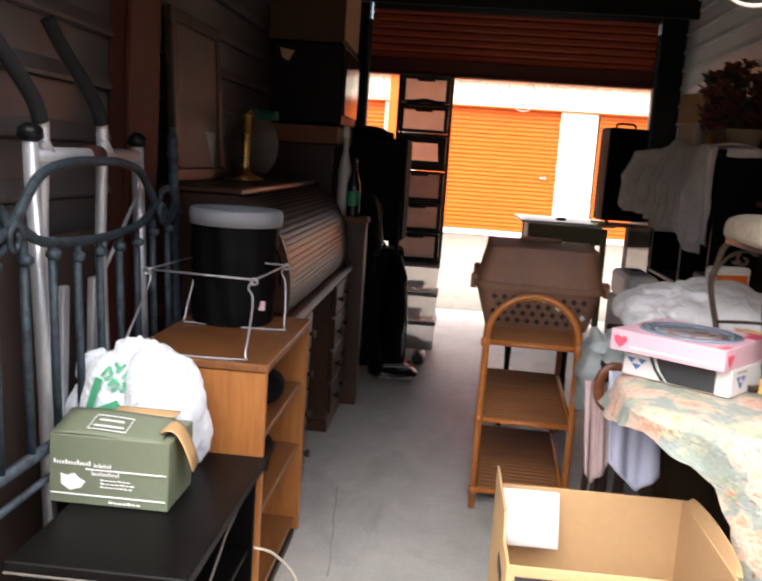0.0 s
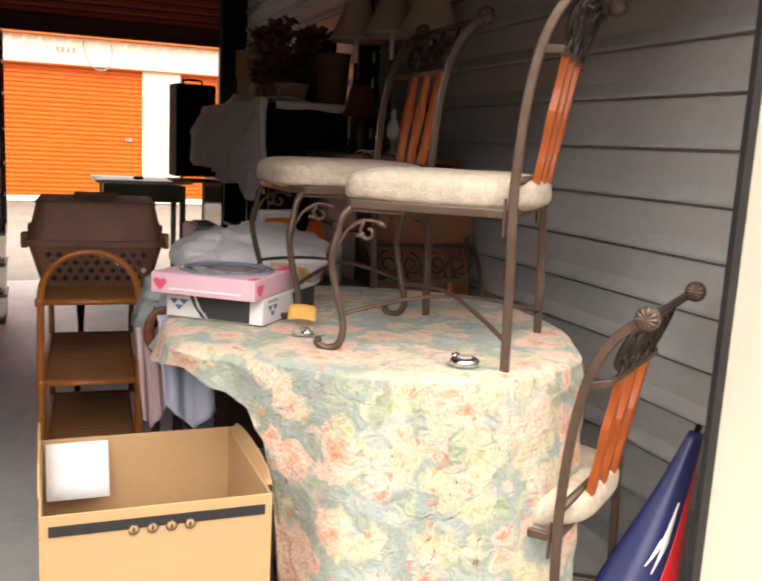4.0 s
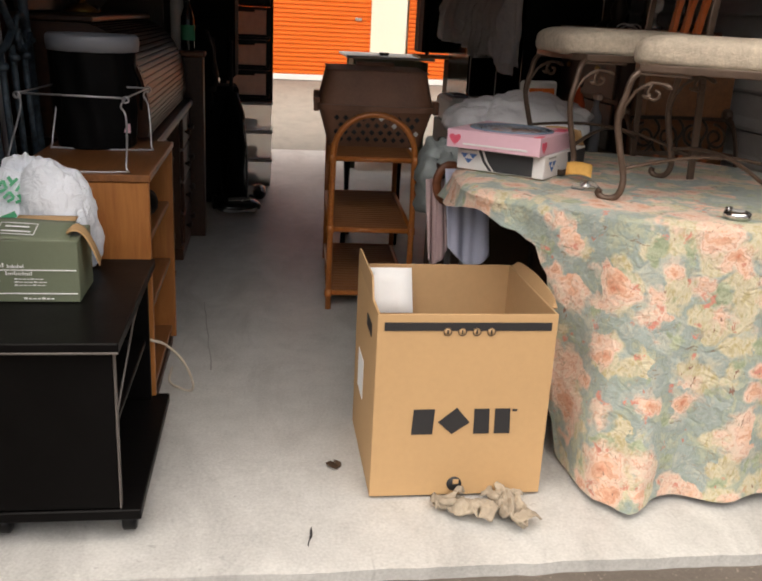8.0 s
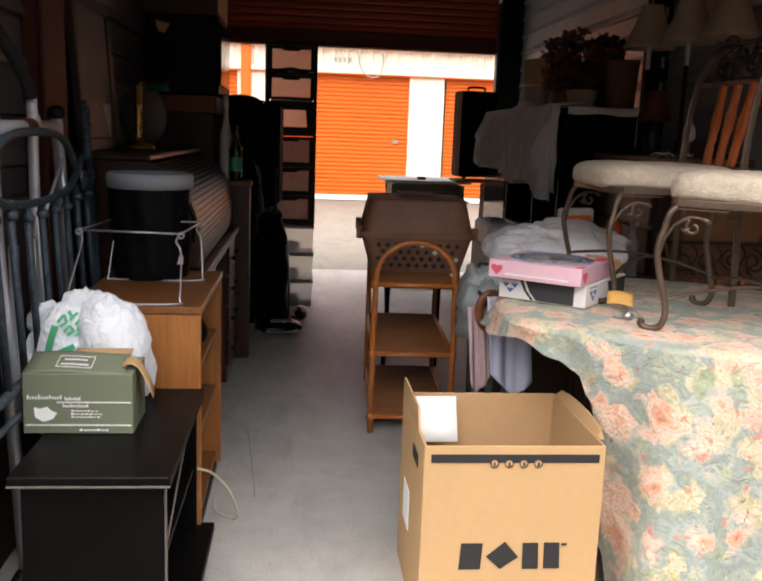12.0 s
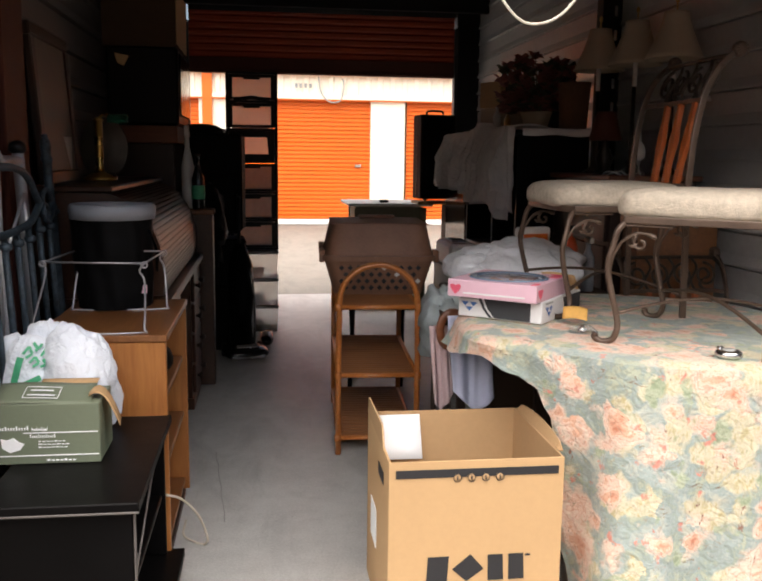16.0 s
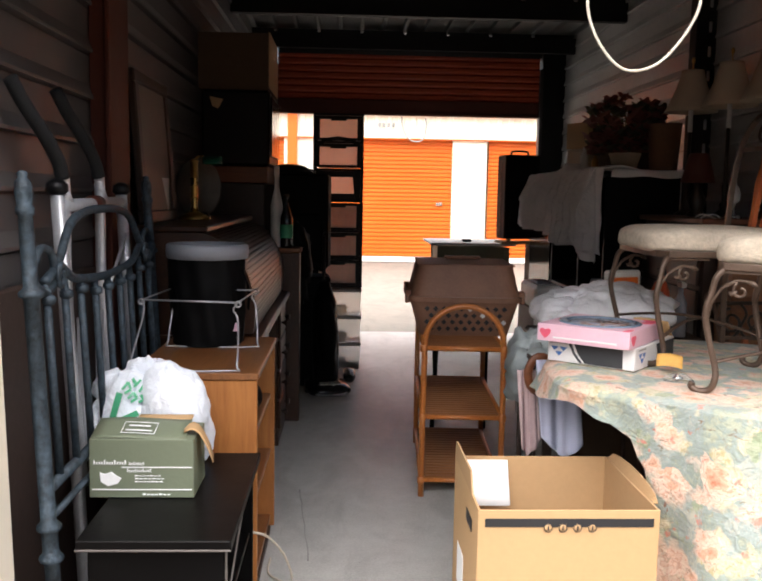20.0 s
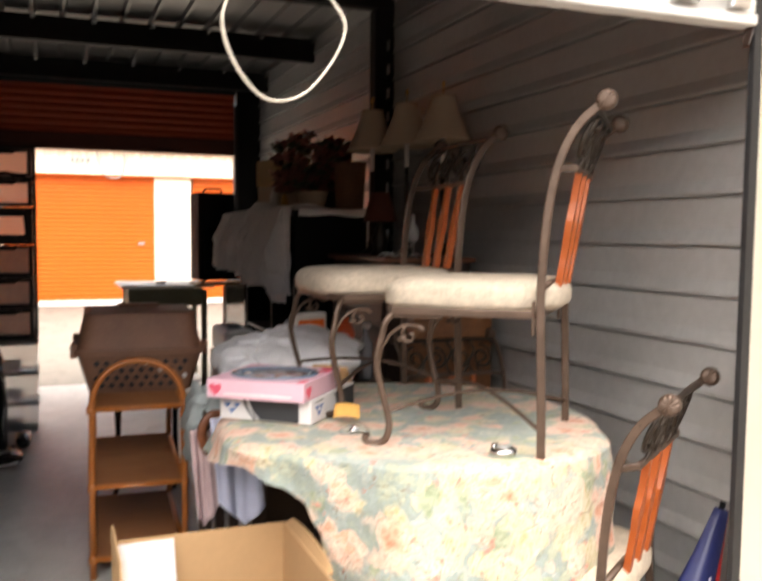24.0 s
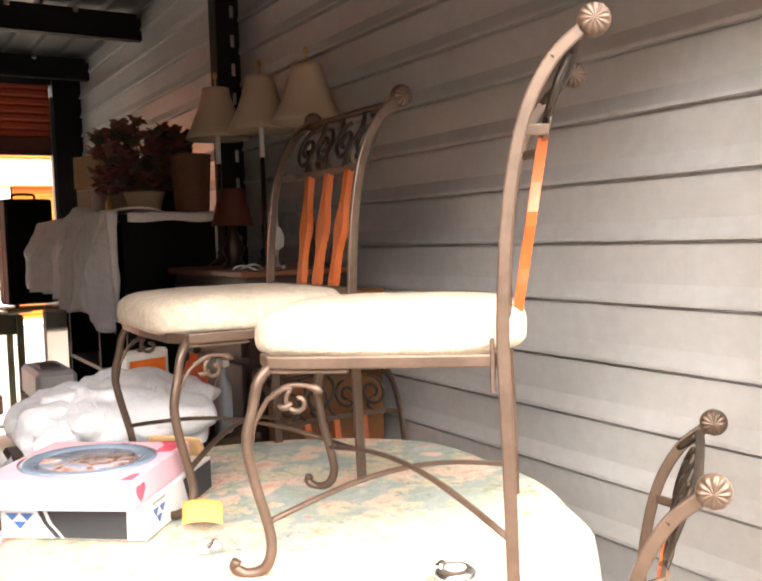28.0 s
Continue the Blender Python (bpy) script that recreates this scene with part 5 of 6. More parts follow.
bed_post(-0.83, 1.37, 1.40, -0.047)


def bx(z):
    return -0.815 - 0.047 * z


part("rail", Shape().tube([(bx(0.645), 0.09, 0.645), (bx(0.645), 1.36, 0.645)], 0.014), M_PATINA, bed)
part("rail", Shape().tube([(bx(0.57), 0.09, 0.575), (bx(0.57), 1.36, 0.575)], 0.009), M_PATINA, bed)
arch = curve([(0.10, 1.145), (0.20, 1.10), (0.27, 1.125), (0.26, 1.19), (0.19, 1.205), (0.14, 1.17)], 6)
arch2 = curve([(0.20, 1.125), (0.30, 1.16), (0.42, 1.255), (0.56, 1.285), (0.73, 1.29), (0.90, 1.285), (1.04, 1.255), (1.16, 1.16), (1.26, 1.125)], 6)
arch3 = curve([(0.30, 1.165), (0.42, 1.115), (0.58, 1.10), (0.73, 1.095), (0.88, 1.10), (1.04, 1.115), (1.16, 1.165)], 6)
for k, (line, r) in enumerate(((arch, 0.010), (arch2, 0.012), (arch3, 0.012))):
    pts = [(bx(v.y), v.x, v.y) for v in line]
    part("scroll", Shape().tube(pts, r, 8), M_PATINA, bed)
mirrored = [(bx(v.y), 1.46 - v.x, v.y) for v in arch]
part("scroll", Shape().tube(mirrored, 0.010, 8), M_PATINA, bed)
for c, s in ((0.285, 1), (1.175, -1)):
    part("scroll", Shape().tube([(bx(1.13) + 0.012, c + 0.030 * s * math.cos(a) * (1 - a / 12), 1.13 + 0.036 * math.sin(a) * (1 - a / 12)) for a in [0.35 * i for i in range(22)]], 0.0075, 6), M_PATINA, bed)
for i in range(9):
    y = 0.21 + 0.13 * i
    zt = 1.10 if 2 < i < 7 else 1.12
    sp = Shape().tube([(bx(0.645), y, 0.645), (bx(zt), y, zt)], 0.0105, 8)
    part("spindle", sp.lathe([(0.011, 0.0), (0.018, 0.006), (0.018, 0.018), (0.011, 0.024)], (bx(1.0), y, zt - 0.05), 10), M_PATINA, bed)

# ---- folded exercise glider ----
gl = thing("exercise_glider", ID, "folded silver exercise glider with black foam grips", "exercise machine")
for dy, dz in ((0.0, 0.0), (0.34, 0.01)):
    part("grip", Shape().tube(curve([(-0.995, 0.365 + dy, 1.62 + dz), (-0.975, 0.40 + dy, 1.56 + dz), (-0.943, 0.46 + dy, 1.48 + dz), (-0.930, 0.515 + dy, 1.42 + dz), (-0.925, 0.535 + dy, 1.375 + dz)], 5), 0.019, 10), M_FOAM, gl)
    part("arm", Shape().tube(curve([(-0.925, 0.533 + dy, 1.38 + dz), (-0.925, 0.545 + dy, 1.34), (-0.925, 0.55 + dy, 1.0), (-0.90, 0.57 + dy, 0.5)], 5), 0.016, 10), M_ALU, gl)
    part("knuckle", Shape().tube([(-0.925, 0.535 + dy, 1.345 + dz), (-0.925, 0.60 + dy, 1.295 + dz)], 0.02, 10, 0.6), M_ALU, gl)
part("crossbar", Shape().tube([(-0.925, 0.50, 1.30), (-0.925, 1.15, 1.305)], 0.019, 10), M_ALU, gl)
part("sleeve", Shape().tube([(-0.925, 0.79, 1.302), (-0.925, 0.86, 1.303)], 0.026, 12), M_REDOX, gl)
for y in (0.485, 1.14):
    part("end_cap", Shape().lathe([(0.018, 0.0), (0.03, 0.01), (0.028, 0.03), (0.012, 0.042)], (-0.925, y, 1.33), 14), M_BLACKPL, gl)
    part("upright", Shape().tube([(-0.925, y, 1.33), (-0.915, y + 0.06, 0.75), (-0.90, y + 0.10, 0.02)], 0.024, 10, 0.7), M_ALU, gl)
part("strut", Shape().tube([(-0.93, 0.92, 0.98), (-0.90, 1.10, 1.2)], 0.006), M_ALU, gl)
part("foot_bar", Shape().tube([(-0.90, 0.50, 0.03), (-0.90, 1.30, 0.03)], 0.028, 10), M_BLACKPL, gl)
for y in (0.62, 0.80):
    part("link", B((-0.925, y, 0.55), (-0.905, y + 0.035, 0.98)), M_ALU, gl)

# ---- roll-top desk ----
desk = thing("rolltop_desk", ID, "oak roll-top desk with the tambour closed", "desk")
part("worktop", B((-1.0, 1.50, 0.745), (-0.475, 3.12, 0.78), 0.008), M_DESK, desk)
for y0, y1 in ((1.53, 1.98), (2.64, 3.09)):
    ped = part("pedestal", B((-0.985, y0, 0.06), (-0.51, y1, 0.744)), M_DESK, desk)
    for k in range(4):
        dr = part("drawer", B((-0.509, y0 + 0.025, 0.085 + 0.163 * k), (-0.492, y1 - 0.025, 0.235 + 0.163 * k), 0.005), M_DESK, ped)
        for dy in (0.11, 0.34):
            part("knob", Shape().lathe([(0.007, 0.0), (0.008, 0.010), (0.017, 0.018), (0.014, 0.028)], (-0.491, y0 + dy, 0.16 + 0.163 * k), 12, "x"), M_DARKWOOD, dr)
    part("plinth", B((-0.985, y0 - 0.01, 0.0), (-0.50, y1 + 0.01, 0.059)), M_DESK, desk)
arc = [(-0.515, 0.79), (-0.508, 0.85), (-0.512, 0.93), (-0.535, 1.02), (-0.58, 1.10), (-0.64, 1.155), (-0.71, 1.185)]
arc = [(v.x, v.y) for v in curve([(a, b, 0) for a, b in arc], 4)]
for y in (1.515, 3.075):
    part("side_panel", Shape().prism([(-0.99, 0.781)] + arc + [(-0.99, 1.185)], 0.025, (0, y, 0), "xz"), M_DESK, desk)
for (a, b), (c, d) in zip(arc, arc[1:]):
    nx, nz = (d - b), -(c - a)
    k = 0.0012 / max(1e-6, math.hypot(nx, nz))
    part("tambour_slat", Shape().prism([(a - 0.012, b), (a + nx * k * 0.3, b + 0.002), (a * 0.5 + c * 0.5 + nx * k, b * 0.5 + d * 0.5 + nz * k), (c + nx * k * 0.3, d - 0.002), (c - 0.012, d - 0.004)], 1.535, (0, 1.54, 0), "xz"), M_DESK, desk)
part("top_board", B((-1.0, 1.50, 1.188), (-0.69, 3.12, 1.212), 0.006), M_DESK, desk)

lamp = thing("banker_lamp", pose(-0.875, 2.28, 1.213), "brass desk lamp with a small green glass shade", "lamp")
part("base", Shape().lathe([(0.075, 0.0), (0.078, 0.008), (0.06, 0.022), (0.045, 0.03), (0.02, 0.04)], seg=24), M_BRASS, lamp)
part("stem", Shape().lathe([(0.022, 0.038), (0.017, 0.06), (0.019, 0.27), (0.024, 0.275), (0.012, 0.285)], seg=14), M_BRASS, lamp)
part("arm", Shape().tube(curve([(0, 0, 0.28), (0.03, 0.0, 0.30), (0.08, 0.0, 0.285)], 5), 0.005), M_BRASS, lamp)
part("shade", Shape().sheet(lambda u, v: (0.045 + 0.085 * v, 0.04 * math.cos(math.pi * u), 0.262 + 0.04 * math.sin(math.pi * u)), 14, 8, 0.004), M_GREENGLASS, lamp, "green glass shade")
oval = thing("oval_plate", pose(-0.90, 2.55, 1.213), "pale oval decorated plate standing on the desk", "plate")
part("plate", Shape().lathe([(0.11, -0.004), (0.115, 0.0), (0.09, 0.004), (0.085, 0.001)], (0, 0, 0.15), 30, "y", 1.3, 1.0), M_PICTURE, oval)
part("stand", B((-0.05, -0.02, 0.0), (0.05, 0.03, 0.03)), M_DARKWOOD, oval)
solid("photo_frame", Shape().sheet(lambda u, v: (-0.965 + 0.012 * u, 1.98 + 0.10 * u, 1.213 + 0.19 * v), 2, 2, 0.006), M_OLDWHITE, "thin white picture frame leaning on the desk", "picture frame")
pic = thing("framed_picture", pose(-0.955, 1.90, 1.213, 0, -4, 0), "large dark-framed faded print leaning on the wall", "picture")
part("print", B((-0.004, -0.25, 0.05), (0.004, 0.25, 0.56)), M_PICTURE, pic)
for a, b in (((-0.02, -0.31, 0.0), (0.012, 0.31, 0.05)), ((-0.02, -0.31, 0.56), (0.012, 0.31, 0.61)), ((-0.02, -0.31, 0.051), (0.012, -0.25, 0.559)), ((-0.02, 0.25, 0.051), (0.012, 0.31, 0.559))):
    part("moulding", B(a, b, 0.006), M_DARKWOOD, pic)

# ---- back left: bookcase, television, cartons ----
bk = thing("bookcase", ID, "dark wooden bookcase with an orange-brown top", "bookcase")
part("top", B((-1.02, 3.28, 1.40), (-0.62, 3.98, 1.50), 0.006), M_REDWOOD, bk)
for y in (3.29, 3.945):
    part("side_panel", B((-1.01, y, 0.0), (-0.64, y + 0.025, 1.399)), M_DARKWOOD, bk)
for z in (0.05, 0.40, 0.75, 1.08):
    part("shelf", B((-1.01, 3.316, z), (-0.645, 3.944, z + 0.02)), M_DARKWOOD, bk)
part("back_panel", B((-1.02, 3.316, 0.0), (-1.011, 3.944, 1.399)), M_DARKWOOD, bk)
tvs = thing("television", pose(-0.82, 3.63, 1.502), "bulky black television on the bookcase", "television")
part("case", B((-0.19, -0.33, 0.0), (0.21, 0.33, 0.44), 0.015), M_BLACKPL, tvs)
part("screen", B((0.212, -0.29, 0.06), (0.222, 0.29, 0.41), 0.004), M_GLOSSBLK, tvs)
# Card-coloured triangle stands in for a patch of orange light on the case.
part("sticker", Shape().prism([(-0.14, 0.40), (-0.06, 0.385), (-0.09, 0.33), (-0.125, 0.345)], 0.003, (0, -0.334, 0), "xz"), M_CARD, tvs, "brown triangle imitating a patch of orange light")
cd = thing("carton", pose(-0.83, 3.64, 1.944), "brown cardboard carton on top of the television", "box")
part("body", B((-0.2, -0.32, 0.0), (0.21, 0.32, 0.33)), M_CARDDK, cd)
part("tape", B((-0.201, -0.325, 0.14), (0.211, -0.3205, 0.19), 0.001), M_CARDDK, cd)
# Paler kraft sheet imitates warm rear-door light on this side of the carton.
part("side_sheet", B((0.211, -0.3, 0.02), (0.216, 0.3, 0.34), 0.001), M_CARD, cd)
nt = thing("night_stand", ID, "small wooden cabinet beside the desk", "cabinet")
part("body", B((-0.64, 3.14, 0.0), (-0.42, 3.26, 0.999)), M_DESK, nt)
part("top", B((-0.65, 3.13, 1.0), (-0.41, 3.27, 1.03), 0.006), M_OAKTOP, nt)
for x, y, h, mat, lab in ((-0.56, 3.22, 0.44, M_OLDWHITE, "white spray bottle"), (-0.50, 3.17, 0.31, M_GLOSSBLK, "dark glass bottle with green label")):
    bt = thing("bottle", pose(x, y, 1.031), lab + " on the small cabinet", "bottle")
    part("body", Shape().lathe([(0.03, 0.0), (0.036, 0.01), (0.036, h * 0.55), (0.014, h * 0.78), (0.012, h * 0.92), (0.017, h * 0.93), (0.015, h)], seg=18), mat, bt)
    if mat is M_GLOSSBLK:
        part("label", Shape().lathe([(0.0365, h * 0.18), (0.0372, h * 0.19), (0.0372, h * 0.42), (0.0365, h * 0.43)], seg=18), M_BAGGREEN, bt)
        part("cap", Shape().lathe([(0.016, h * 0.94), (0.016, h)], seg=14), M_CARDDK, bt)
    else:
        part("trigger", B((-0.012, -0.05, h - 0.03), (0.012, 0.03, h + 0.03)), M_OLDWHITE, bt)


def suitcase(m, w, d, h, label, upright=True):
    s = thing("suitcase", m, label, "suitcase")
    part("shell", B((-w / 2, -d / 2, 0.02), (w / 2, d / 2, h), 0.014), M_BLACKCLOTH, s)
    part("zip", B((-w / 2 - 0.003, -0.006, 0.03), (w / 2 + 0.003, 0.006, h - 0.02), 0.002), M_BLACKPL, s)
    part("pocket", B((-w / 2 + 0.04, -d / 2 - 0.02, 0.08), (w / 2 - 0.04, -d / 2 + 0.001, h * 0.6), 0.012), M_BLACKCLOTH, s)
    part("grip", Shape().tube(curve([(-0.07, 0, h - 0.005), (-0.06, 0, h + 0.03), (0.06, 0, h + 0.03), (0.07, 0, h - 0.005)], 5), 0.009), M_BLACKPL, s)
    for x in (-w / 2 + 0.05, w / 2 - 0.05):
        part("wheel", Shape().lathe([(0.02, -0.012), (0.022, -0.01), (0.022, 0.01), (0.02, 0.012)], (x, -d / 2 + 0.03, 0.022), 14, "x"), M_BLACKPL, s)
    return s


suitcase(pose(-0.46, 4.12, 0.0, 0, 0, 4), 0.40, 0.30, 0.78, "large black fabric suitcase standing upright")
suitcase(pose(-0.45, 4.12, 0.815, 0, 0, -3), 0.37, 0.28, 0.66, "black fabric suitcase stacked on another")
solid("black_hat", Shape().lathe([(0.16, 0.0), (0.172, 0.006), (0.168, 0.014), (0.140, 0.022), (0.132, 0.040), (0.100, 0.058), (0.05, 0.068), (0.01, 0.070)], (-0.545, 4.15, 1.477), 28, "z", 1.0, 0.9), M_BLACKCLOTH, "rounded black hat on the suitcases", "hat")
heap("black_sack", -0.58, 3.60, 0.30, 0.13, 0.17, 0.30, M_BLACKCLOTH, "full black plastic sack on the floor", "sack", 0.05, 7.0, 3.0)
heap("black_coat", -0.50, 3.62, 0.87, 0.11, 0.14, 0.27, M_BLACKCLOTH, "black coat heaped on the sacks", "coat", 0.05, 7.0, 5.0)

vac = thing("vacuum_cleaner", pose(-0.265, 3.80, 0, 0, 0, 12), "upright black vacuum cleaner with shiny floor head", "vacuum cleaner")
part("floor_head", Shape().sheet(lambda u, v: (0.15 * math.copysign(abs(math.cos(2 * math.pi * u)) ** 0.5, math.cos(2 * math.pi * u)) * math.sin(math.pi * v), -0.03 + 0.13 * math.copysign(abs(math.sin(2 * math.pi * u)) ** 0.6, math.sin(2 * math.pi * u)) * math.sin(math.pi * v), 0.055 - 0.05 * math.cos(math.pi * v)), 28, 12), M_GLOSSBLK, vac)
part("head_trim", B((-0.085, -0.125, 0.085), (0.075, -0.03, 0.118), 0.014), M_CHROME, vac, "bright chromed trim")
part("chrome_band", B((-0.11, -0.155, 0.03), (0.11, -0.14, 0.055), 0.006), M_CHROME, vac)
part("body", Shape().tube([(0, 0.05, 0.10), (0, 0.09, 0.35), (0, 0.13, 0.62), (0, 0.15, 0.75)], [0.09, 0.10, 0.085, 0.04], 16, 0.8), M_BLACKPL, vac)
part("dust_bag", Shape().tube([(0, 0.02, 0.2), (0, 0.03, 0.42), (0, 0.07, 0.62)], [0.05, 0.075, 0.04], 14), M_BLACKCLOTH, vac)
part("wand", Shape().tube([(0.05, -0.01, 0.14), (0.055, 0.03, 0.45), (0.05, 0.08, 0.62)], 0.013, 10), M_CHROME, vac)
part("pole", Shape().tube(curve([(0, 0.15, 0.74), (0, 0.17, 0.95), (0, 0.16, 1.06), (0, 0.12, 1.08)], 5), 0.013), M_BLACKPL, vac)
for s in (-1, 1):
    part("wheel", Shape().lathe([(0.03, -0.015), (0.045, -0.012), (0.045, 0.012), (0.03, 0.015)], (0.12 * s, 0.1, 0.046), 18, "x"), M_BLACKPL, vac)
shoe = heap("black_shoe", -0.12, 4.22, 0.05, 0.05, 0.13, 0.05, M_GLOSSBLK, "shiny black shoe by the bins", "shoe", 0.01)

# ---- drawer towers and clear bins ----
tw = thing("drawer_tower", pose(-0.215, 4.86, 0.635), "tall black plastic drawer tower with translucent drawers", "drawers")
LEVELS = [(0.02, 0.21), (0.23, 0.42), (0.44, 0.645)]
for x in (-0.19, 0.17):
    for y in (-0.19, 0.17):
        part("corner_post", B((x, y, 0.0), (x + 0.02, y + 0.02, 1.31), 0.003), M_BLACKPL, tw)
for z in (0.0, 0.212, 0.422, 0.648, 0.885, 1.09, 1.295):
    part("frame_shelf", B((-0.188, -0.188, z), (0.188, 0.188, z + 0.016)), M_BLACKPL, tw)
for a, b in LEVELS + [(0.91, 1.085), (1.11, 1.29)]:
    dr = part("drawer", B((-0.167, -0.20, a + 0.002), (0.167, 0.16, b - 0.004), 0.012), M_DRAWERLOW if a < 0.6 else M_DRAWER, tw, "smoky translucent drawer")
    part("pull", B((-0.06, -0.212, b - 0.035), (0.06, -0.201, b - 0.02), 0.003), M_BLACKPL, dr)
    for x0, x1, z0, z1 in ((-0.168, -0.140, a, b), (0.140, 0.168, a, b), (-0.1395, 0.1395, a, a + 0.018), (-0.1395, 0.1395, b - 0.022, b)):
        part("front_frame", B((x0, -0.210, z0), (x1, -0.2005, z1), 0.003), M_BLACKPL, dr)
part("open_frame", Shape().prism([(-0.188, 0.665), (0.188, 0.665), (0.188, 0.884), (-0.188, 0.884)], 0.01, (0, 0.17, 0), "xz"), M_DRAWER, tw)
for s in (-1, 1):
    part("brace", Shape().prism([(s * 0.168, 0.664), (s * 0.125, 0.664), (s * 0.105, 0.884), (s * 0.168, 0.884)], 0.01, (0, -0.198, 0), "xz"), M_BLACKPL, tw)
for z0, z1 in ((0.664, 0.715), (0.838, 0.884)):
    part("brace", B((-0.124, -0.1985, z0), (0.124, -0.189, z1), 0.003), M_BLACKPL, tw)
part("arch_trim", Shape().prism([(-0.168, 1.09), (-0.168, 1.06), (-0.08, 1.10), (0.0, 1.112), (0.08, 1.10), (0.168, 1.06), (0.168, 1.09), (0.08, 1.128), (0.0, 1.14), (-0.08, 1.128)], 0.012, (0, -0.214, 0), "xz"), M_BLACKPL, tw)
for z in (0.0, 0.209, 0.418):
    bn = thing("storage_bin", pose(-0.215, 4.86, z), "clear plastic storage bin with white lid, stacked", "storage bin", "clear bins")
    part("tub", Shape().lathe([(0.245, 0.0), (0.25, 0.005), (0.262, 0.178), (0.262, 0.18)], seg=4, sx=1.0, sy=1.0), M_CLEARBIN, bn)
    bn.children[0].matrix_basis = pose(0, 0, 0, 0, 0, 45)
    part("lid", B((-0.192, -0.192, 0.181), (0.192, 0.192, 0.205), 0.008), M_OLDWHITE, bn)
    part("contents", B((-0.10, 0.0, 0.01), (0.08, 0.10, 0.06), 0.02), M_QUILT, bn)

# ---- rattan stand and pet carrier ----
rt = thing("rattan_shelf", pose(0.198, 1.875, 0, 0, 0, -3), "three-tier rattan shelf with rounded cane arches", "shelf")
RW, RD = 0.355, 0.84
for y in (0.0, RD):
    top = 0.862 if y == 0 else 0.655
    if y == 0:
        line = [(0, y, 0), (0, y, 0.45), (0.004, y, 0.68)] + [(RW / 2 - (RW / 2 - 0.004) * math.cos(a), y, 0.70 + 0.165 * math.sin(a)) for a in [math.pi * i / 14 for i in range(15)]] + [(RW - 0.004, y, 0.68), (RW, y, 0.45), (RW, y, 0)]
        part("arch_frame", Shape().tube(line, 0.0135, 10), M_RATTAN, rt)
        for x in (0, RW):
            for z in (0.075, 0.365, 0.675):
                part("binding", Shape().lathe([(0.015, -0.016), (0.0175, -0.014), (0.0175, 0.014), (0.015, 0.016)], (x, y, z), 12), M_RATTAN, rt)
    else:
        for x in (0, RW):
            part("leg", Shape().tube([(x, y, 0), (x, y, 0.69)], 0.0135, 10), M_RATTAN, rt)
for z in (0.075, 0.365, 0.675):
    for y in (0, RD):
        part("rail", Shape().tube([(0, y, z), (RW, y, z)], 0.011, 8), M_RATTAN, rt)
    for x in (0, RW):
        part("rail", Shape().tube([(x, 0, z), (x, RD, z)], 0.011, 8), M_RATTAN, rt)
    part("shelf_board", B((0.012, 0.004, z - 0.009), (RW - 0.012, RD - 0.004, z + 0.004), 0.002), M_DARKWOOD, rt)
    for i in range(20):
        y = 0.006 + i * (RD - 0.012) / 20
        part("cane_strip", B((0.013, y + 0.004, z + 0.0045), (RW - 0.013, y + (RD - 0.012) / 20 - 0.004, z + 0.014), 0.005), M_RATSHELF, rt)
pc = thing("pet_carrier", pose(0.425, 2.37, 0.690, 0, 0, -3), "dusty brown plastic pet carrier with vent holes", "pet carrier")


def shell(z0, z1, w0, d0, w1, d1, n=40):
    def fn(u, v):
        a = 2 * math.pi * u
        w, d = w0 + (w1 - w0) * v, d0 + (d1 - d0) * v
        return math.copysign(abs(math.cos(a)) ** 0.28, math.cos(a)) * w, math.copysign(abs(math.sin(a)) ** 0.28, math.sin(a)) * d, z0 + (z1 - z0) * v
    return fn


lower = part("lower_shell", Shape().sheet(shell(0.0, 0.165, 0.215, 0.235, 0.262, 0.27), 48, 6, 0.004, False), M_CARRIER, pc)
part("floor_pan", B((-0.2, -0.22, 0.0), (0.2, 0.22, 0.006)), M_CARRIER, pc)
part("lip", Shape().sheet(shell(0.162, 0.186, 0.275, 0.283, 0.275, 0.283), 48, 2, 0.02, False), M_CARRIER, pc)
part("upper_shell", Shape().sheet(shell(0.187, 0.335, 0.262, 0.27, 0.228, 0.235), 48, 6, 0.004, False), M_CARRIER, pc)
part("roof", Shape().sheet(lambda u, v: (-0.23 + 0.46 * u, -0.238 + 0.476 * v, 0.334 + 0.012 * math.sin(math.pi * u) * math.sin(math.pi * v)), 10, 10, 0.004), M_CARRIER, pc)
for x in (-0.27, 0.27):
    part("clip", B((x - 0.014, -0.22, 0.15), (x + 0.014, -0.16, 0.21), 0.005), M_CARRIER, pc)
    part("clip", B((x - 0.014, 0.16, 0.15), (x + 0.014, 0.22, 0.21), 0.005), M_CARRIER, pc)
part("carry_grip", B((-0.09, -0.03, 0.347), (0.09, 0.03, 0.362), 0.006), M_CARRIER, pc)
# Vents are plates: ink paints dark holes, white paints daylight showing through.
for r in range(4):
    for i in range(11):
        x = -0.20 + 0.04 * i + 0.02 * (r % 2)
        z = 0.035 + 0.032 * r
        y = -0.235 - 0.035 * z / 0.165
        if abs(x) < 0.20:
            part("vent", Shape().prism([(x - 0.013, z), (x, z - 0.013), (x + 0.013, z), (x, z + 0.013)], -0.004, (0, y - 0.0065, 0), "xz"), M_INK if (i * 7 + r * 3) % 11 else M_WHITECARD, lower)

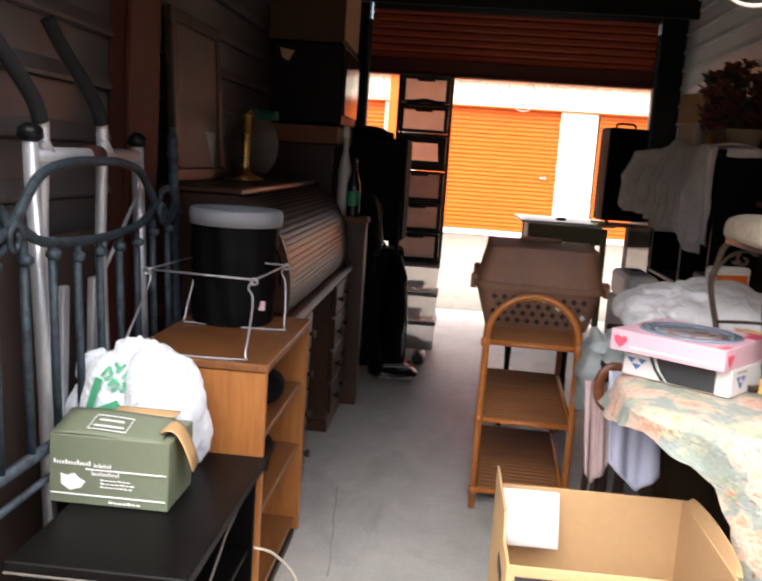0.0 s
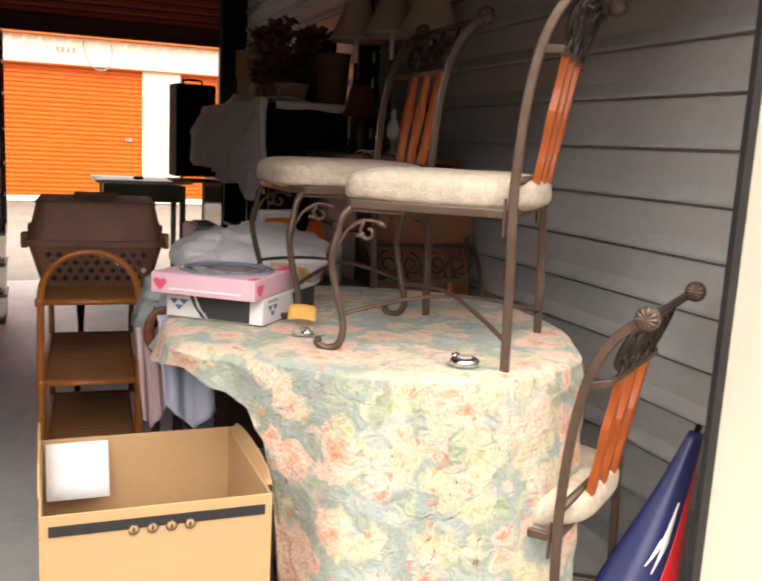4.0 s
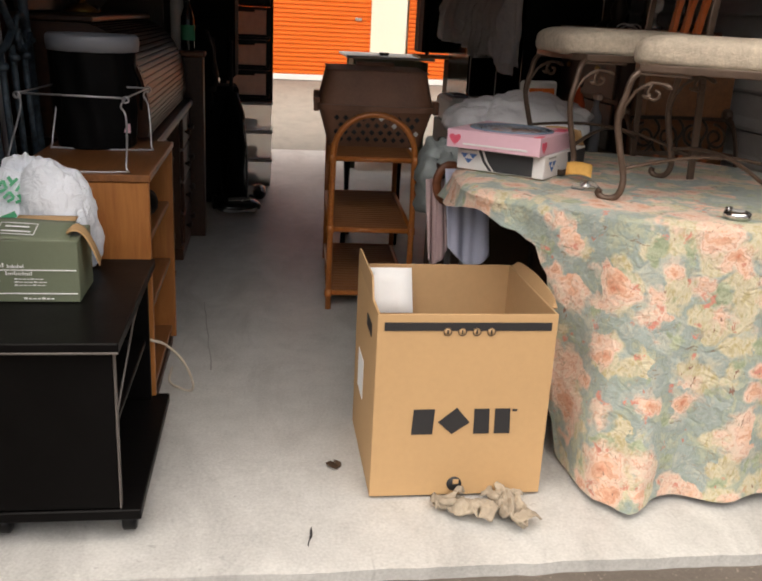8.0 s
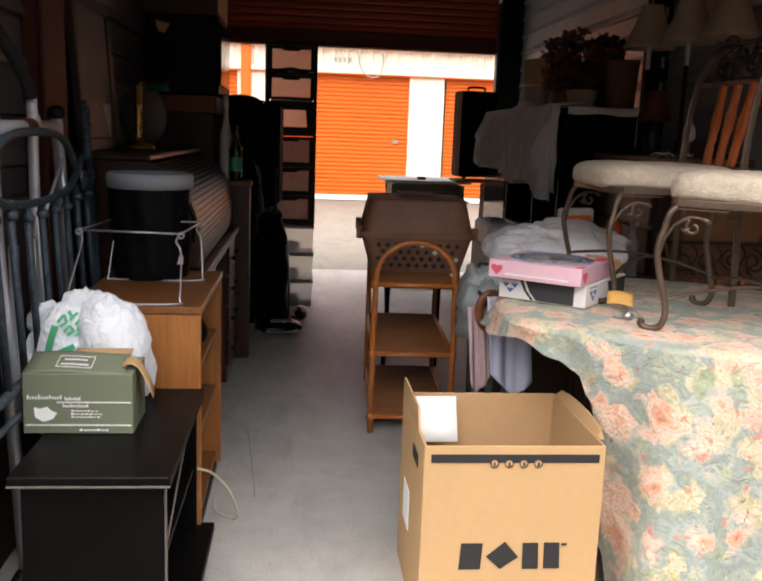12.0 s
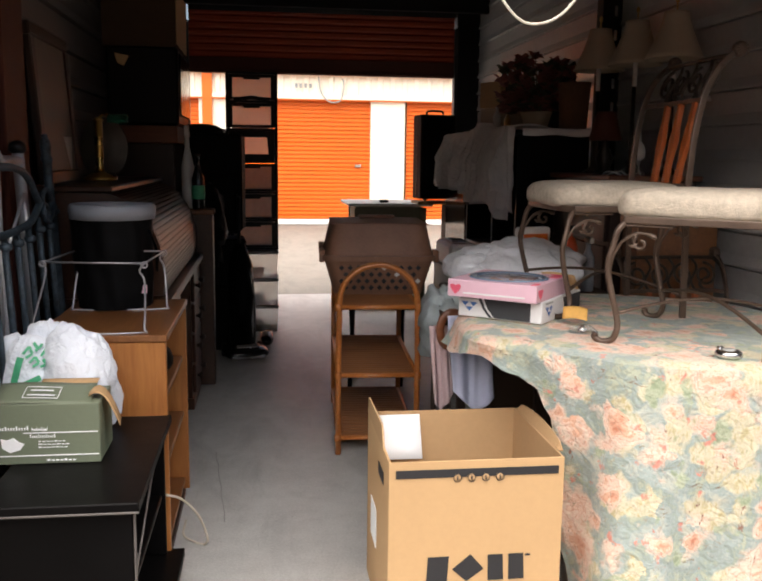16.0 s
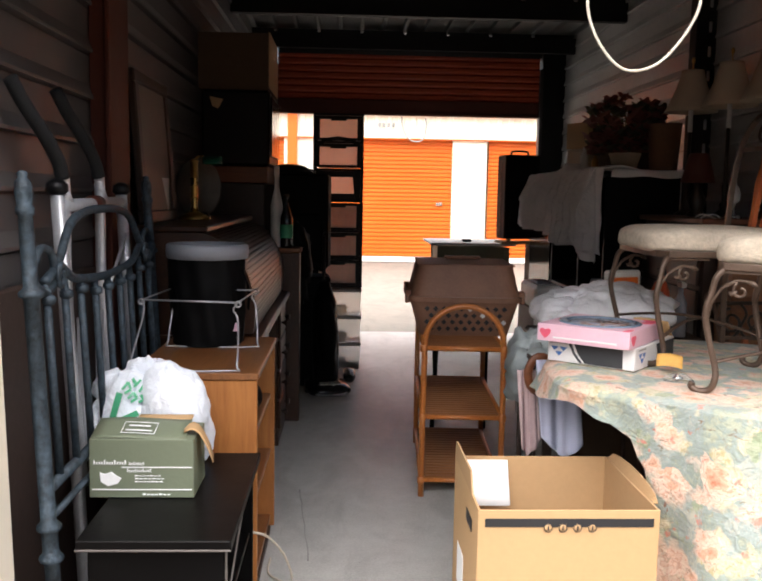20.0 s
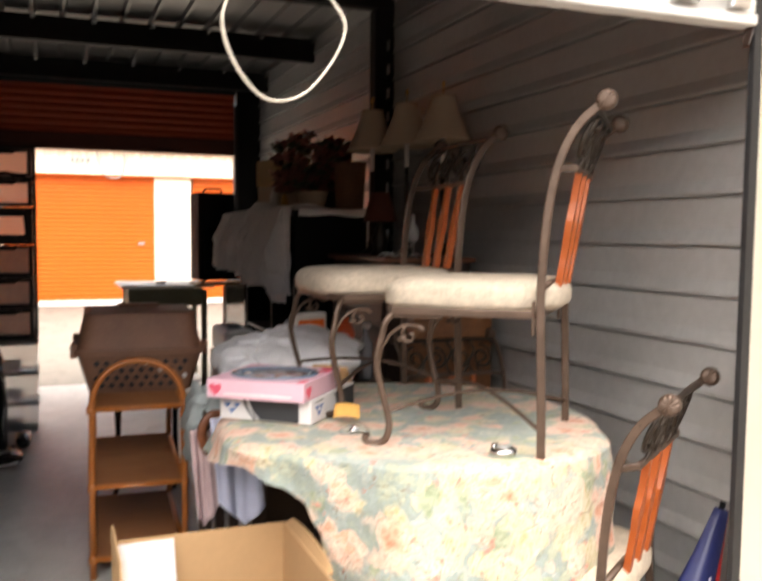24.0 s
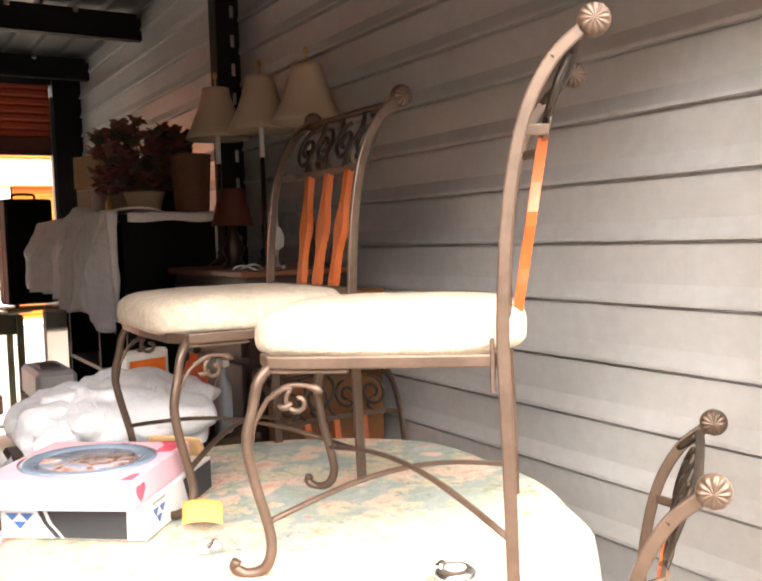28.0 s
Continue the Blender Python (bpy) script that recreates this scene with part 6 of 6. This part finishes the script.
# ---- work table at the rear ----
st = thing("small_table", pose(0.59, 5.55, 0), "old olive-painted table with a chipped white top", "table")
part("tabletop", B((0.0, 0.0, 0.918), (0.745, 0.80, 0.94), 0.005), M_OLDWHITE, st)
for y in (0.06, 0.58):
    part("apron", B((0.09, y, 0.77), (0.66, y + 0.02, 0.904)), M_KHAKI, st)
for x in (0.07, 0.66):
    part("apron", B((x, 0.06, 0.77), (x + 0.018, 0.60, 0.904)), M_KHAKI, st)
    for y in (0.04, 0.57):
        part("leg", B((x - 0.012, y, 0.0), (x + 0.033, y + 0.045, 0.903)), M_KHAKI, st)
part("stretcher", B((0.09, 0.07, 0.12), (0.66, 0.58, 0.14)), M_OLDWHITE, st)
solid("black_pad", B((0.89, 5.75, 0.942), (0.97, 5.83, 0.965), 0.008), M_BLACKPL, "small black box on the table top", "box")
ts = thing("folding_stool", pose(0.36, 3.0, 0), "folded black metal stool behind the rattan shelf", "stool")
for x in (0.0, 0.30):
    part("leg", Shape().tube([(x, 0.0, 0.0), (x + 0.05, 0.25, 0.62)], 0.014), M_BLACKPL, ts)
    part("leg", Shape().tube([(x + 0.05, 0.25, 0.0), (x, 0.0, 0.62)], 0.014), M_BLACKPL, ts)
part("seat", B((-0.02, -0.03, 0.62), (0.36, 0.3, 0.65), 0.01), M_BLACKPL, ts)

# ---- entertainment cabinet and what hangs on it ----
en = thing("media_cabinet", ID, "tall black media cabinet, open shelves towards the aisle", "cabinet")
EX0, EX1, EY0, EY1, EZ = 1.33, 1.76, 3.02, 4.98, 1.48
part("end_panel", B((EX0, EY0, 0.0), (EX1, EY0 + 0.022, EZ)), M_BLACKLAM, en)
part("end_panel", B((EX0, EY1 - 0.022, 0.0), (EX1, EY1, EZ)), M_BLACKLAM, en)
for y in (3.55, 4.25):
    part("divider", B((EX0 + 0.004, y, 0.06), (EX1 - 0.02, y + 0.02, EZ - 0.002)), M_BLACKLAM, en)
    part("edge_strip", B((EX0, y + 0.002, 0.06), (EX0 + 0.003, y + 0.018, EZ - 0.01), 0.001), M_STICKY, en)
part("back_panel", B((EX1 - 0.015, EY0 + 0.023, 0.0), (EX1 - 0.002, EY1 - 0.023, EZ)), M_BLACKLAM, en)
part("top", B((EX0 - 0.01, EY0 - 0.01, EZ + 0.001), (EX1 + 0.01, EY1 + 0.01, EZ + 0.024)), M_BLACKLAM, en)
for z in (0.05, 0.74):
    for a, b in ((EY0 + 0.024, 3.548), (3.572, 4.248), (4.272, EY1 - 0.024)):
        part("shelf", B((EX0 + 0.006, a, z), (EX1 - 0.02, b, z + 0.02)), M_DARKWOOD if z > 0.5 else M_BLACKLAM, en)
        part("edge_strip", B((EX0 + 0.002, a + 0.002, z + 0.001), (EX0 + 0.0055, b - 0.002, z + 0.019), 0.0005), M_STICKY, en, "pale shelf edging")
part("glass_door", B((EX0 - 0.008, 4.29, 0.08), (EX0 - 0.002, EY1 - 0.03, 1.40), 0.001), M_GLOSSBLK, en)
rad = thing("clock_radio", pose(1.45, 3.38, 0.761), "small silver clock radio on the cabinet shelf", "radio")
part("case", B((-0.06, -0.10, 0.0), (0.06, 0.10, 0.085), 0.012), M_GREYRIM, rad)
part("dial", B((-0.062, -0.05, 0.03), (-0.0605, 0.05, 0.06), 0.0005), M_DARKGREY, rad)


def drape(y0, y1, hang0, hang1, out, seed):
    """Cloth over the cabinet's edge, falling in deep upright folds to an uneven hem."""
    def fn(u, v):
        y = y0 + (y1 - y0) * u
        drop = hang0 + (hang1 - hang0) * u - 0.018 * math.sin(13 * u + seed) - 0.022 * abs(math.sin(9.5 * u))
        k = (y - EY0) * 25 + 1.1 * noise.noise(((y - EY0) * 4, v * 1.2, seed + 4))
        fold = 0.090 * (((k / 6.2832) % 1.0) ** 1.2 - 0.5) + 0.026 * (1 - 1.8 * abs(math.sin(0.9 * k + 1.0)) ** 0.6) + 0.016 * math.sin(2.3 * k + 1.0 + 2 * v) + 0.014 * noise.noise((k * 0.6, v * 6, seed)) + 0.006 * noise.noise((k * 2.1, v * 14, seed))
        bulge = 0.050 * math.exp(-((y - 3.85) / 0.14) ** 2)
        if v < 0.3:
            t = v / 0.3
            return EX0 + 0.20 * (1 - t) - 0.012 * t - out * t, y, EZ + 0.034 + (0.022 * math.sin(math.pi * t) + 0.008 * t) * (0.7 + 0.3 * math.sin(k)) + bulge * t
        t = (v - 0.3) / 0.7
        return EX0 - 0.018 - out - (0.060 + fold) * (0.25 + 0.75 * min(1, t * 2.2)) - 0.02 * t, y + 0.014 * math.sin(5 * t + 6 * u), EZ + 0.042 + bulge * (1 - t) - (drop + 0.024) * t + 0.006 * math.sin(k) * (1 - t)
    return fn


shirt = thing("draped_shirt", ID, "crumpled grey linen shirt draped over the media cabinet", "shirt")
part("body", Shape().sheet(drape(EY0 + 0.01, EY0 + 1.93, 0.48, 0.37, 0.0, 0.0), 300, 36, 0.003), M_LINEN, shirt)
part("sleeve", Shape().sheet(drape(EY0 + 0.005, EY0 + 0.20, 0.54, 0.44, 0.03, 2.0), 60, 30, 0.003), M_LINEN, shirt)
solid("white_runner", Shape().sheet(lambda u, v: (EX0 + 0.02 + 0.56 * u, EY0 + 0.30 - (0.30 + 0.02) * min(1, v * 1.6), EZ + 0.03 + 0.002 * math.sin(9 * u) - 0.04 * max(0, v - 0.625) / 0.375 * (1 + 0.12 * math.sin(13 * u))), 30, 10, 0.003), M_LINEN, "white cloth runner over the end of the media cabinet", "cloth")
sc = suitcase(pose(1.265, 5.2, 0.985, 0, 0, 8), 0.30, 0.22, 0.70, "dark hard suitcase standing on a tan board")
tb = thing("low_cabinet", pose(1.21, 5.2, 0), "tall black cabinet with a tan board top under a suitcase", "cabinet")
part("body", B((0.165, -0.14, 0), (0.39, 0.18, 0.962)), M_BLACKLAM, tb)
part("top", B((-0.10, -0.15, 0.963), (0.395, 0.19, 0.983), 0.003), M_CARD, tb, "tan board top")

fl = thing("flower_arrangement", pose(1.500, 3.24, EZ + 0.034) @ Matrix.Scale(1.22, 4), "dried dusky flower arrangement in a white pot", "plant")
part("pot", Shape().lathe([(0.05, 0.0), (0.055, 0.005), (0.075, 0.075), (0.08, 0.08), (0.07, 0.085), (0.045, 0.075)], seg=20), M_SHADE, fl)
rnd = random.Random(4)
for i in range(170):
    a, r, z = rnd.uniform(0, 6.28), 0.19 * math.sqrt(rnd.uniform(0.02, 1)), rnd.uniform(0.10, 0.36)
    p = Vector((r * math.cos(a), r * math.sin(a) * 0.45, z * (1.1 - 1.4 * r)))
    if i % 2:
        part("stem", Shape().tube(curve([(0, 0, 0.07), p * 0.5 + Vector((0, 0, 0.08)), p], 3), 0.002, 5), M_LEAF, fl)
    sh = Shape()
    for k in range(9):
        b = k * 0.7 + i
        d = Vector((math.cos(b), math.sin(b), 0.5 * math.sin(3 * b))) * rnd.uniform(0.025, 0.048)
        s = Vector((-math.sin(b), math.cos(b), 0.4)) * 0.02
        sh.add([p, p + d * 0.5 + s, p + d, p + d * 0.5 - s], [[0, 1, 2, 3]])
    part("blossom" if i % 3 else "leaf_spray", sh, M_FLOWER if i % 3 else M_LEAF, fl)
solid("wicker_basket", Shape().lathe([(0.075, 0.0), (0.08, 0.01), (0.095, 0.26), (0.10, 0.27), (0.09, 0.265), (0.07, 0.05)], (1.70, 3.15, EZ + 0.034), 24), M_POT, "tan woven basket on the media cabinet", "basket")
hb = thing("carton", pose(1.52, 3.98, EZ + 0.031, 0, 0, 14), "low beige carton on the media cabinet", "box")
part("body", B((-0.12, -0.14, 0), (0.12, 0.14, 0.15)), M_SHADE, hb)
part("lid", B((-0.122, -0.142, 0.151), (0.122, 0.142, 0.165), 0.002), M_SHADE, hb)
hb = thing("carton", pose(1.48, 3.96, EZ + 0.197, 0, 0, 24), "small brown printed carton on a beige one", "box")
part("body", B((-0.10, -0.11, 0), (0.10, 0.11, 0.17)), M_CARD, hb)
part("print_patch", B((-0.06, -0.1135, 0.03), (0.08, -0.1105, 0.14), 0.001), M_CARDDK, hb, "dark printed panel")
solid("dark_panel", B((1.56, 3.40, EZ + 0.030), (1.80, 3.42, EZ + 0.43), 0.003), M_BOARD, "dark brown framed panel upright on the cabinet", "panel")
solid("white_bottle", Shape().lathe([(0.02, 0.0), (0.026, 0.006), (0.026, 0.10), (0.010, 0.13), (0.010, 0.16)], (1.40, 3.76, EZ + 0.036), 16), M_OLDWHITE, "white bottle standing on the media cabinet", "bottle")
solid("amber_bottle", Shape().lathe([(0.016, 0.0), (0.02, 0.005), (0.02, 0.07), (0.008, 0.09), (0.008, 0.11)], (1.42, 3.58, EZ + 0.036), 16), M_BRASS, "small amber bottle on the media cabinet", "bottle")

# ---- dresser with lamps ----
ds = thing("dresser", ID, "cherry wood dresser along the side wall", "dresser")
part("top", B((1.49, 2.05, 1.235), (1.965, 2.91, 1.262), 0.006), M_REDWOOD, ds)
part("carcass", B((1.52, 2.08, 0.05), (1.95, 2.89, 1.234)), M_DARKWOOD, ds)
for k in range(4):
    dr = part("drawer", B((1.502, 2.11, 0.10 + 0.28 * k), (1.519, 2.86, 0.36 + 0.28 * k), 0.005), M_DARKWOOD, ds)
    for y in (2.3, 2.7):
        part("knob", Shape().lathe([(0.006, 0.0), (0.015, -0.012), (0.012, -0.022)], (1.501, y, 0.23 + 0.28 * k), 12, "x"), M_BRASS, dr)
part("plinth", B((1.53, 2.10, 0.0), (1.94, 2.88, 0.049)), M_DARKWOOD, ds)
lo = thing("pine_chest", pose(1.56, 1.98, 0), "pale wooden chest in front of the dresser", "chest")
part("body", B((0.0, -0.12, 0.0), (0.39, 0.045, 1.16)), M_OAKTOP, lo)
part("lid", B((-0.01, -0.13, 1.161), (0.40, 0.05, 1.185), 0.004), M_OAKTOP, lo)


def candle_lamp(x, y, h):
    ob = thing("table_lamp", pose(x, y, 1.263), "slim candlestick lamp with an ivory bell shade", "lamp", "candlestick lamps")
    part("base", Shape().lathe([(0.06, 0.0), (0.062, 0.008), (0.04, 0.02), (0.018, 0.04), (0.024, 0.06), (0.012, 0.08), (0.016, 0.16), (0.010, 0.18), (0.010, h - 0.12)], seg=18), M_BRONZE, ob)
    part("candle_sleeve", Shape().lathe([(0.012, h - 0.119), (0.012, h + 0.02)], seg=14), M_OLDWHITE, ob)
    part("shade", Shape().sheet(lambda u, v: ((0.058 + 0.082 * (1 - v) ** 1.35) * math.cos(2 * math.pi * u), (0.058 + 0.082 * (1 - v) ** 1.35) * math.sin(2 * math.pi * u), h - 0.012 + 0.222 * v), 32, 10, 0.002), M_SHADE, ob, "ivory fabric bell shade")
    part("harp", Shape().lathe([(0.004, h), (0.004, h + 0.25), (0.009, h + 0.255), (0.009, h + 0.27), (0.004, h + 0.28)], seg=10), M_BRASS, ob)
    part("spider", Shape().tube([(-0.057, 0, h + 0.205), (0.057, 0, h + 0.205)], 0.002, 5), M_BRASS, ob)


candle_lamp(1.85, 2.20, 0.57)
candle_lamp(1.785, 2.50, 0.57)
candle_lamp(1.715, 2.82, 0.57)
ml = thing("table_lamp", pose(1.61, 2.42, 1.263), "small lamp with a dark maroon shade on the dresser", "lamp")
part("base", Shape().lathe([(0.05, 0.0), (0.05, 0.01), (0.03, 0.03), (0.045, 0.08), (0.02, 0.14), (0.01, 0.2)], seg=18), M_BRONZE, ml)
part("shade", Shape().lathe([(0.085, 0.17), (0.048, 0.31), (0.044, 0.315)], seg=24), M_REDOX, ml)
gm = thing("glass_lamp", pose(1.665, 2.13, 1.263), "small lamp with a white glass globe", "lamp")
part("foot", Shape().lathe([(0.04, 0.0), (0.04, 0.01), (0.012, 0.03), (0.012, 0.07)], seg=16), M_CHROME, gm)
part("globe", Shape().lathe([(0.012, 0.07), (0.028, 0.085), (0.031, 0.115), (0.022, 0.145), (0.010, 0.158), (0.010, 0.20)], seg=18), M_OLDWHITE, gm)
solid("white_cable", Shape().tube([(1.56 + 0.055 * math.cos(a), 2.16 + 0.05 * math.sin(a), 1.268 + 0.012 * math.sin(2 * a)) for a in [0.3 * i for i in range(23)]], 0.004, 6), M_OLDWHITE, "coiled white cable on the dresser", "cable")

# ---- between table and cabinet ----
ch = thing("side_stool", pose(0.93, 1.80, 0), "plain stool carrying the bedding", "stool")
part("seat", B((-0.26, -0.18, 0.74), (0.28, 0.20, 0.765), 0.01), M_DARKWOOD, ch)
for x in (-0.22, 0.22):
    for y in (-0.14, 0.15):
        part("leg", B((x - 0.018, y - 0.018, 0.0), (x + 0.018, y + 0.018, 0.739)), M_DARKWOOD, ch)
comforter = thing("white_comforter", ID, "bunched white comforter on a stool behind the table", "comforter")
heap("body", 0.965, 1.80, 0.868, 0.265, 0.22, 0.10, M_QUILT, "", "", 0.06, 4.2, 2.0, 120, 60, 0.7, 0.045, comforter)
heap("fold", 1.10, 1.72, 0.845, 0.12, 0.15, 0.075, M_QUILT, "", "", 0.04, 6.0, 5.0, 60, 36, 0.7, 0.05, comforter)
heap("fold", 0.80, 1.74, 0.835, 0.11, 0.15, 0.065, M_QUILT, "", "", 0.04, 6.0, 8.0, 60, 36, 0.7, 0.05, comforter)
heap("fold", 0.98, 1.88, 0.925, 0.15, 0.11, 0.055, M_QUILT, "", "", 0.04, 7.0, 11.0, 60, 36, 0.7, 0.05, comforter)
bx1 = thing("carton", pose(1.28, 1.92, 0), "brown carton standing behind the table", "box")
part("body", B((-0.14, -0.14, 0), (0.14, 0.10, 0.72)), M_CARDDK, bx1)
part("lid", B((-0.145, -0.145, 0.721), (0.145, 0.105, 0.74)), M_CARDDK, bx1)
ex = thing("fire_extinguisher", pose(1.245, 1.88, 0.741), "small red fire extinguisher on a carton", "extinguisher")
part("cylinder", Shape().lathe([(0.036, 0.0), (0.04, 0.008), (0.04, 0.20), (0.026, 0.24), (0.014, 0.25), (0.014, 0.27)], seg=20), M_REDPL, ex)
part("valve", B((-0.012, -0.035, 0.271), (0.012, 0.03, 0.30), 0.004), M_BLACKPL, ex)
sb = thing("spray_bottle", pose(1.33, 1.86, 0.741), "grey spray bottle on a carton", "bottle")
part("body", Shape().lathe([(0.028, 0.0), (0.03, 0.006), (0.03, 0.15), (0.012, 0.19), (0.012, 0.22)], seg=18), M_GREYRIM, sb)
part("nozzle", B((-0.012, -0.04, 0.221), (0.012, 0.02, 0.245), 0.004), M_OLDWHITE, sb)
mg = thing("magazine_bag", pose(1.12, 2.02, 0.74, 0, 0, 20), "printed carrier bag with an orange picture", "bag")
part("body", B((-0.09, -0.02, 0.0), (0.09, 0.03, 0.28), 0.01), M_OLDWHITE, mg)
part("picture", B((-0.07, -0.0235, 0.12), (0.07, -0.0205, 0.25), 0.001), M_ORANGE, mg)
bx2 = thing("carton", pose(1.08, 2.16, 0), "brown carton standing behind the stool", "box")
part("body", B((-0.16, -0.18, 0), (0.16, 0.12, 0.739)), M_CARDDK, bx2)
pr = thing("printer", pose(1.02, 3.2, 0.70), "small white printer on a carton", "printer")
part("case", B((-0.085, -0.20, 0.0), (0.085, 0.20, 0.14), 0.018), M_WHITE, pr)
part("slot", B((-0.045, -0.06, 0.1535), (0.03, 0.06, 0.158), 0.002), M_DARKGREY, pr)
part("tray", B((-0.07, -0.212, 0.02), (0.07, -0.2005, 0.06), 0.004), M_GREYRIM, pr)
part("panel", B((-0.05, -0.10, 0.141), (0.04, 0.10, 0.153), 0.005), M_GREYRIM, pr)
bx3 = thing("carton", pose(1.02, 3.2, 0), "printed white carton under a printer", "box")
part("body", B((-0.09, -0.22, 0), (0.09, 0.22, 0.698)), M_OLDWHITE, bx3)
part("print", B((-0.092, -0.15, 0.2), (-0.0905, 0.15, 0.45), 0.0005), M_CARDDK, bx3)

hr = thing("clothes_rail", pose(0.64, 1.50, 0), "low rail hung with cloths beside the table", "rail")
part("bar", Shape().tube([(-0.10, -0.28, 0.74), (-0.06, 0.12, 0.74)], 0.010), M_DARKWOOD, hr)
for y in (-0.26, 0.10):
    part("leg", Shape().tube([(-0.10 + 0.04 * (y + 0.28) / 0.4, y, 0.0), (-0.10 + 0.04 * (y + 0.28) / 0.4, y, 0.74)], 0.012), M_DARKWOOD, hr)


def hanging(x0, y0, x1, y1, top, low, amp, seed):
    def fn(u, v):
        f = amp * math.sin(10 * u + seed) * v + 0.5 * amp * math.sin(23 * u + seed)
        return x0 + (x1 - x0) * u + f * 0.7 + 0.02 * v, y0 + (y1 - y0) * u - f - 0.04 * v, top - (top - low) * v * (1 - 0.18 * math.sin(3.1 * u + seed))
    return fn


def pennant(x0, x1, y, top, sides, tip, at, amp, seed):
    """A cloth hung by its upper edge, its hem drawn down to a point."""
    def fn(u, v):
        low = sides + (tip - sides) * max(0.0, 1 - abs(u - at) / max(at, 1 - at))
        f = amp * math.sin(8 * u + seed) * (0.3 + 0.7 * v) + 0.4 * amp * math.sin(21 * u + 2 * seed + 2 * v)
        return x0 + (x1 - x0) * u + 0.02 * v, y - f - 0.03 * v, top - (top - low) * v
    return fn


solid("lilac_cloth", Shape().sheet(pennant(0.535, 0.69, 1.165, 0.765, 0.49, 0.40, 0.6, 0.012, 0.4), 26, 18, 0.003), M_LILAC, "pale lilac cotton cloth hanging beside the table", "cloth")
solid("rose_cloth", Shape().sheet(pennant(0.475, 0.545, 1.20, 0.72, 0.47, 0.40, 0.35, 0.014, 2.0), 22, 18, 0.003), M_ROSECLOTH, "dusty pink cloth hanging beside the table", "cloth")
heap("folded_jumper", 0.60, 1.52, 0.66, 0.09, 0.17, 0.15, M_TEALCLOTH, "grey-green clothes bundled on the rail", "clothes", 0.05, 9, 6)
solid("brown_strap", Shape().tube([(0.555 + 0.045 * math.cos(a), 1.17, 0.71 + 0.065 * math.sin(a)) for a in [0.35 * i for i in range(19)]], 0.016, 8, 0.5, (0, 1, 0)), M_REDWOOD, "curved brown leather strap by the table edge", "strap")

# ---- folded umbrella by the jamb ----
um = thing("furled_umbrella", ID, "furled red, white and blue vinyl umbrella leaning in the corner", "umbrella")
lowp, highp = Vector((1.71, 0.345, 0.015)), Vector((1.905, 0.35, 0.56))


def furl(a0, a1, k):
    def fn(u, v):
        p = lowp.lerp(highp, v)
        r = 0.135 - 0.115 * v + 0.004 * math.sin(7 * v + k)
        a = a0 + (a1 - a0) * u + 0.9 * v
        r *= 1 + 0.05 * math.sin(5 * a)
        return p.x + r * math.cos(a), p.y + r * math.sin(a) * 0.7, max(0.005, p.z + 0.3 * r * math.cos(a) * -1)
    return fn


for a, b, col, words in ((2.3, 4.45, M_NAVY, "navy blue panel"), (4.45, 5.4, M_REDVINYL, "red panel"), (5.4, 8.583, M_NAVY, "navy blue panel")):
    part("panel", Shape().sheet(furl(a, b, 0), 16, 18, 0.003), col, um, words)


def streak(a0, v0, a1, v1, w0, w1):
    """A tapering stroke of print on the furled cloth."""
    def fn(u, v):
        h, w = v0 + (v1 - v0) * v, w0 + (w1 - w0) * v
        a = a0 + (a1 - a0) * v + (u - 0.5) * w - 0.9 * h
        return tuple(Vector(furl(a, a, 0)(0, h)) + Vector((-0.004, -0.005, 0.002)))
    part("print_stroke", Shape().sheet(fn, 3, 8, 0.001), M_WHITE, um, "white print")


streak(4.62, 0.66, 4.50, 0.46, 0.10, 0.30)
streak(4.42, 0.475, 4.12, 0.34, 0.22, 0.02)
streak(4.56, 0.475, 4.36, 0.31, 0.20, 0.02)
part("shaft", Shape().tube([tuple(lowp - Vector((0.003, 0, 0.02))), tuple(highp + Vector((0.008, 0.002, 0.02)))], 0.009), M_BLACKPL, um)
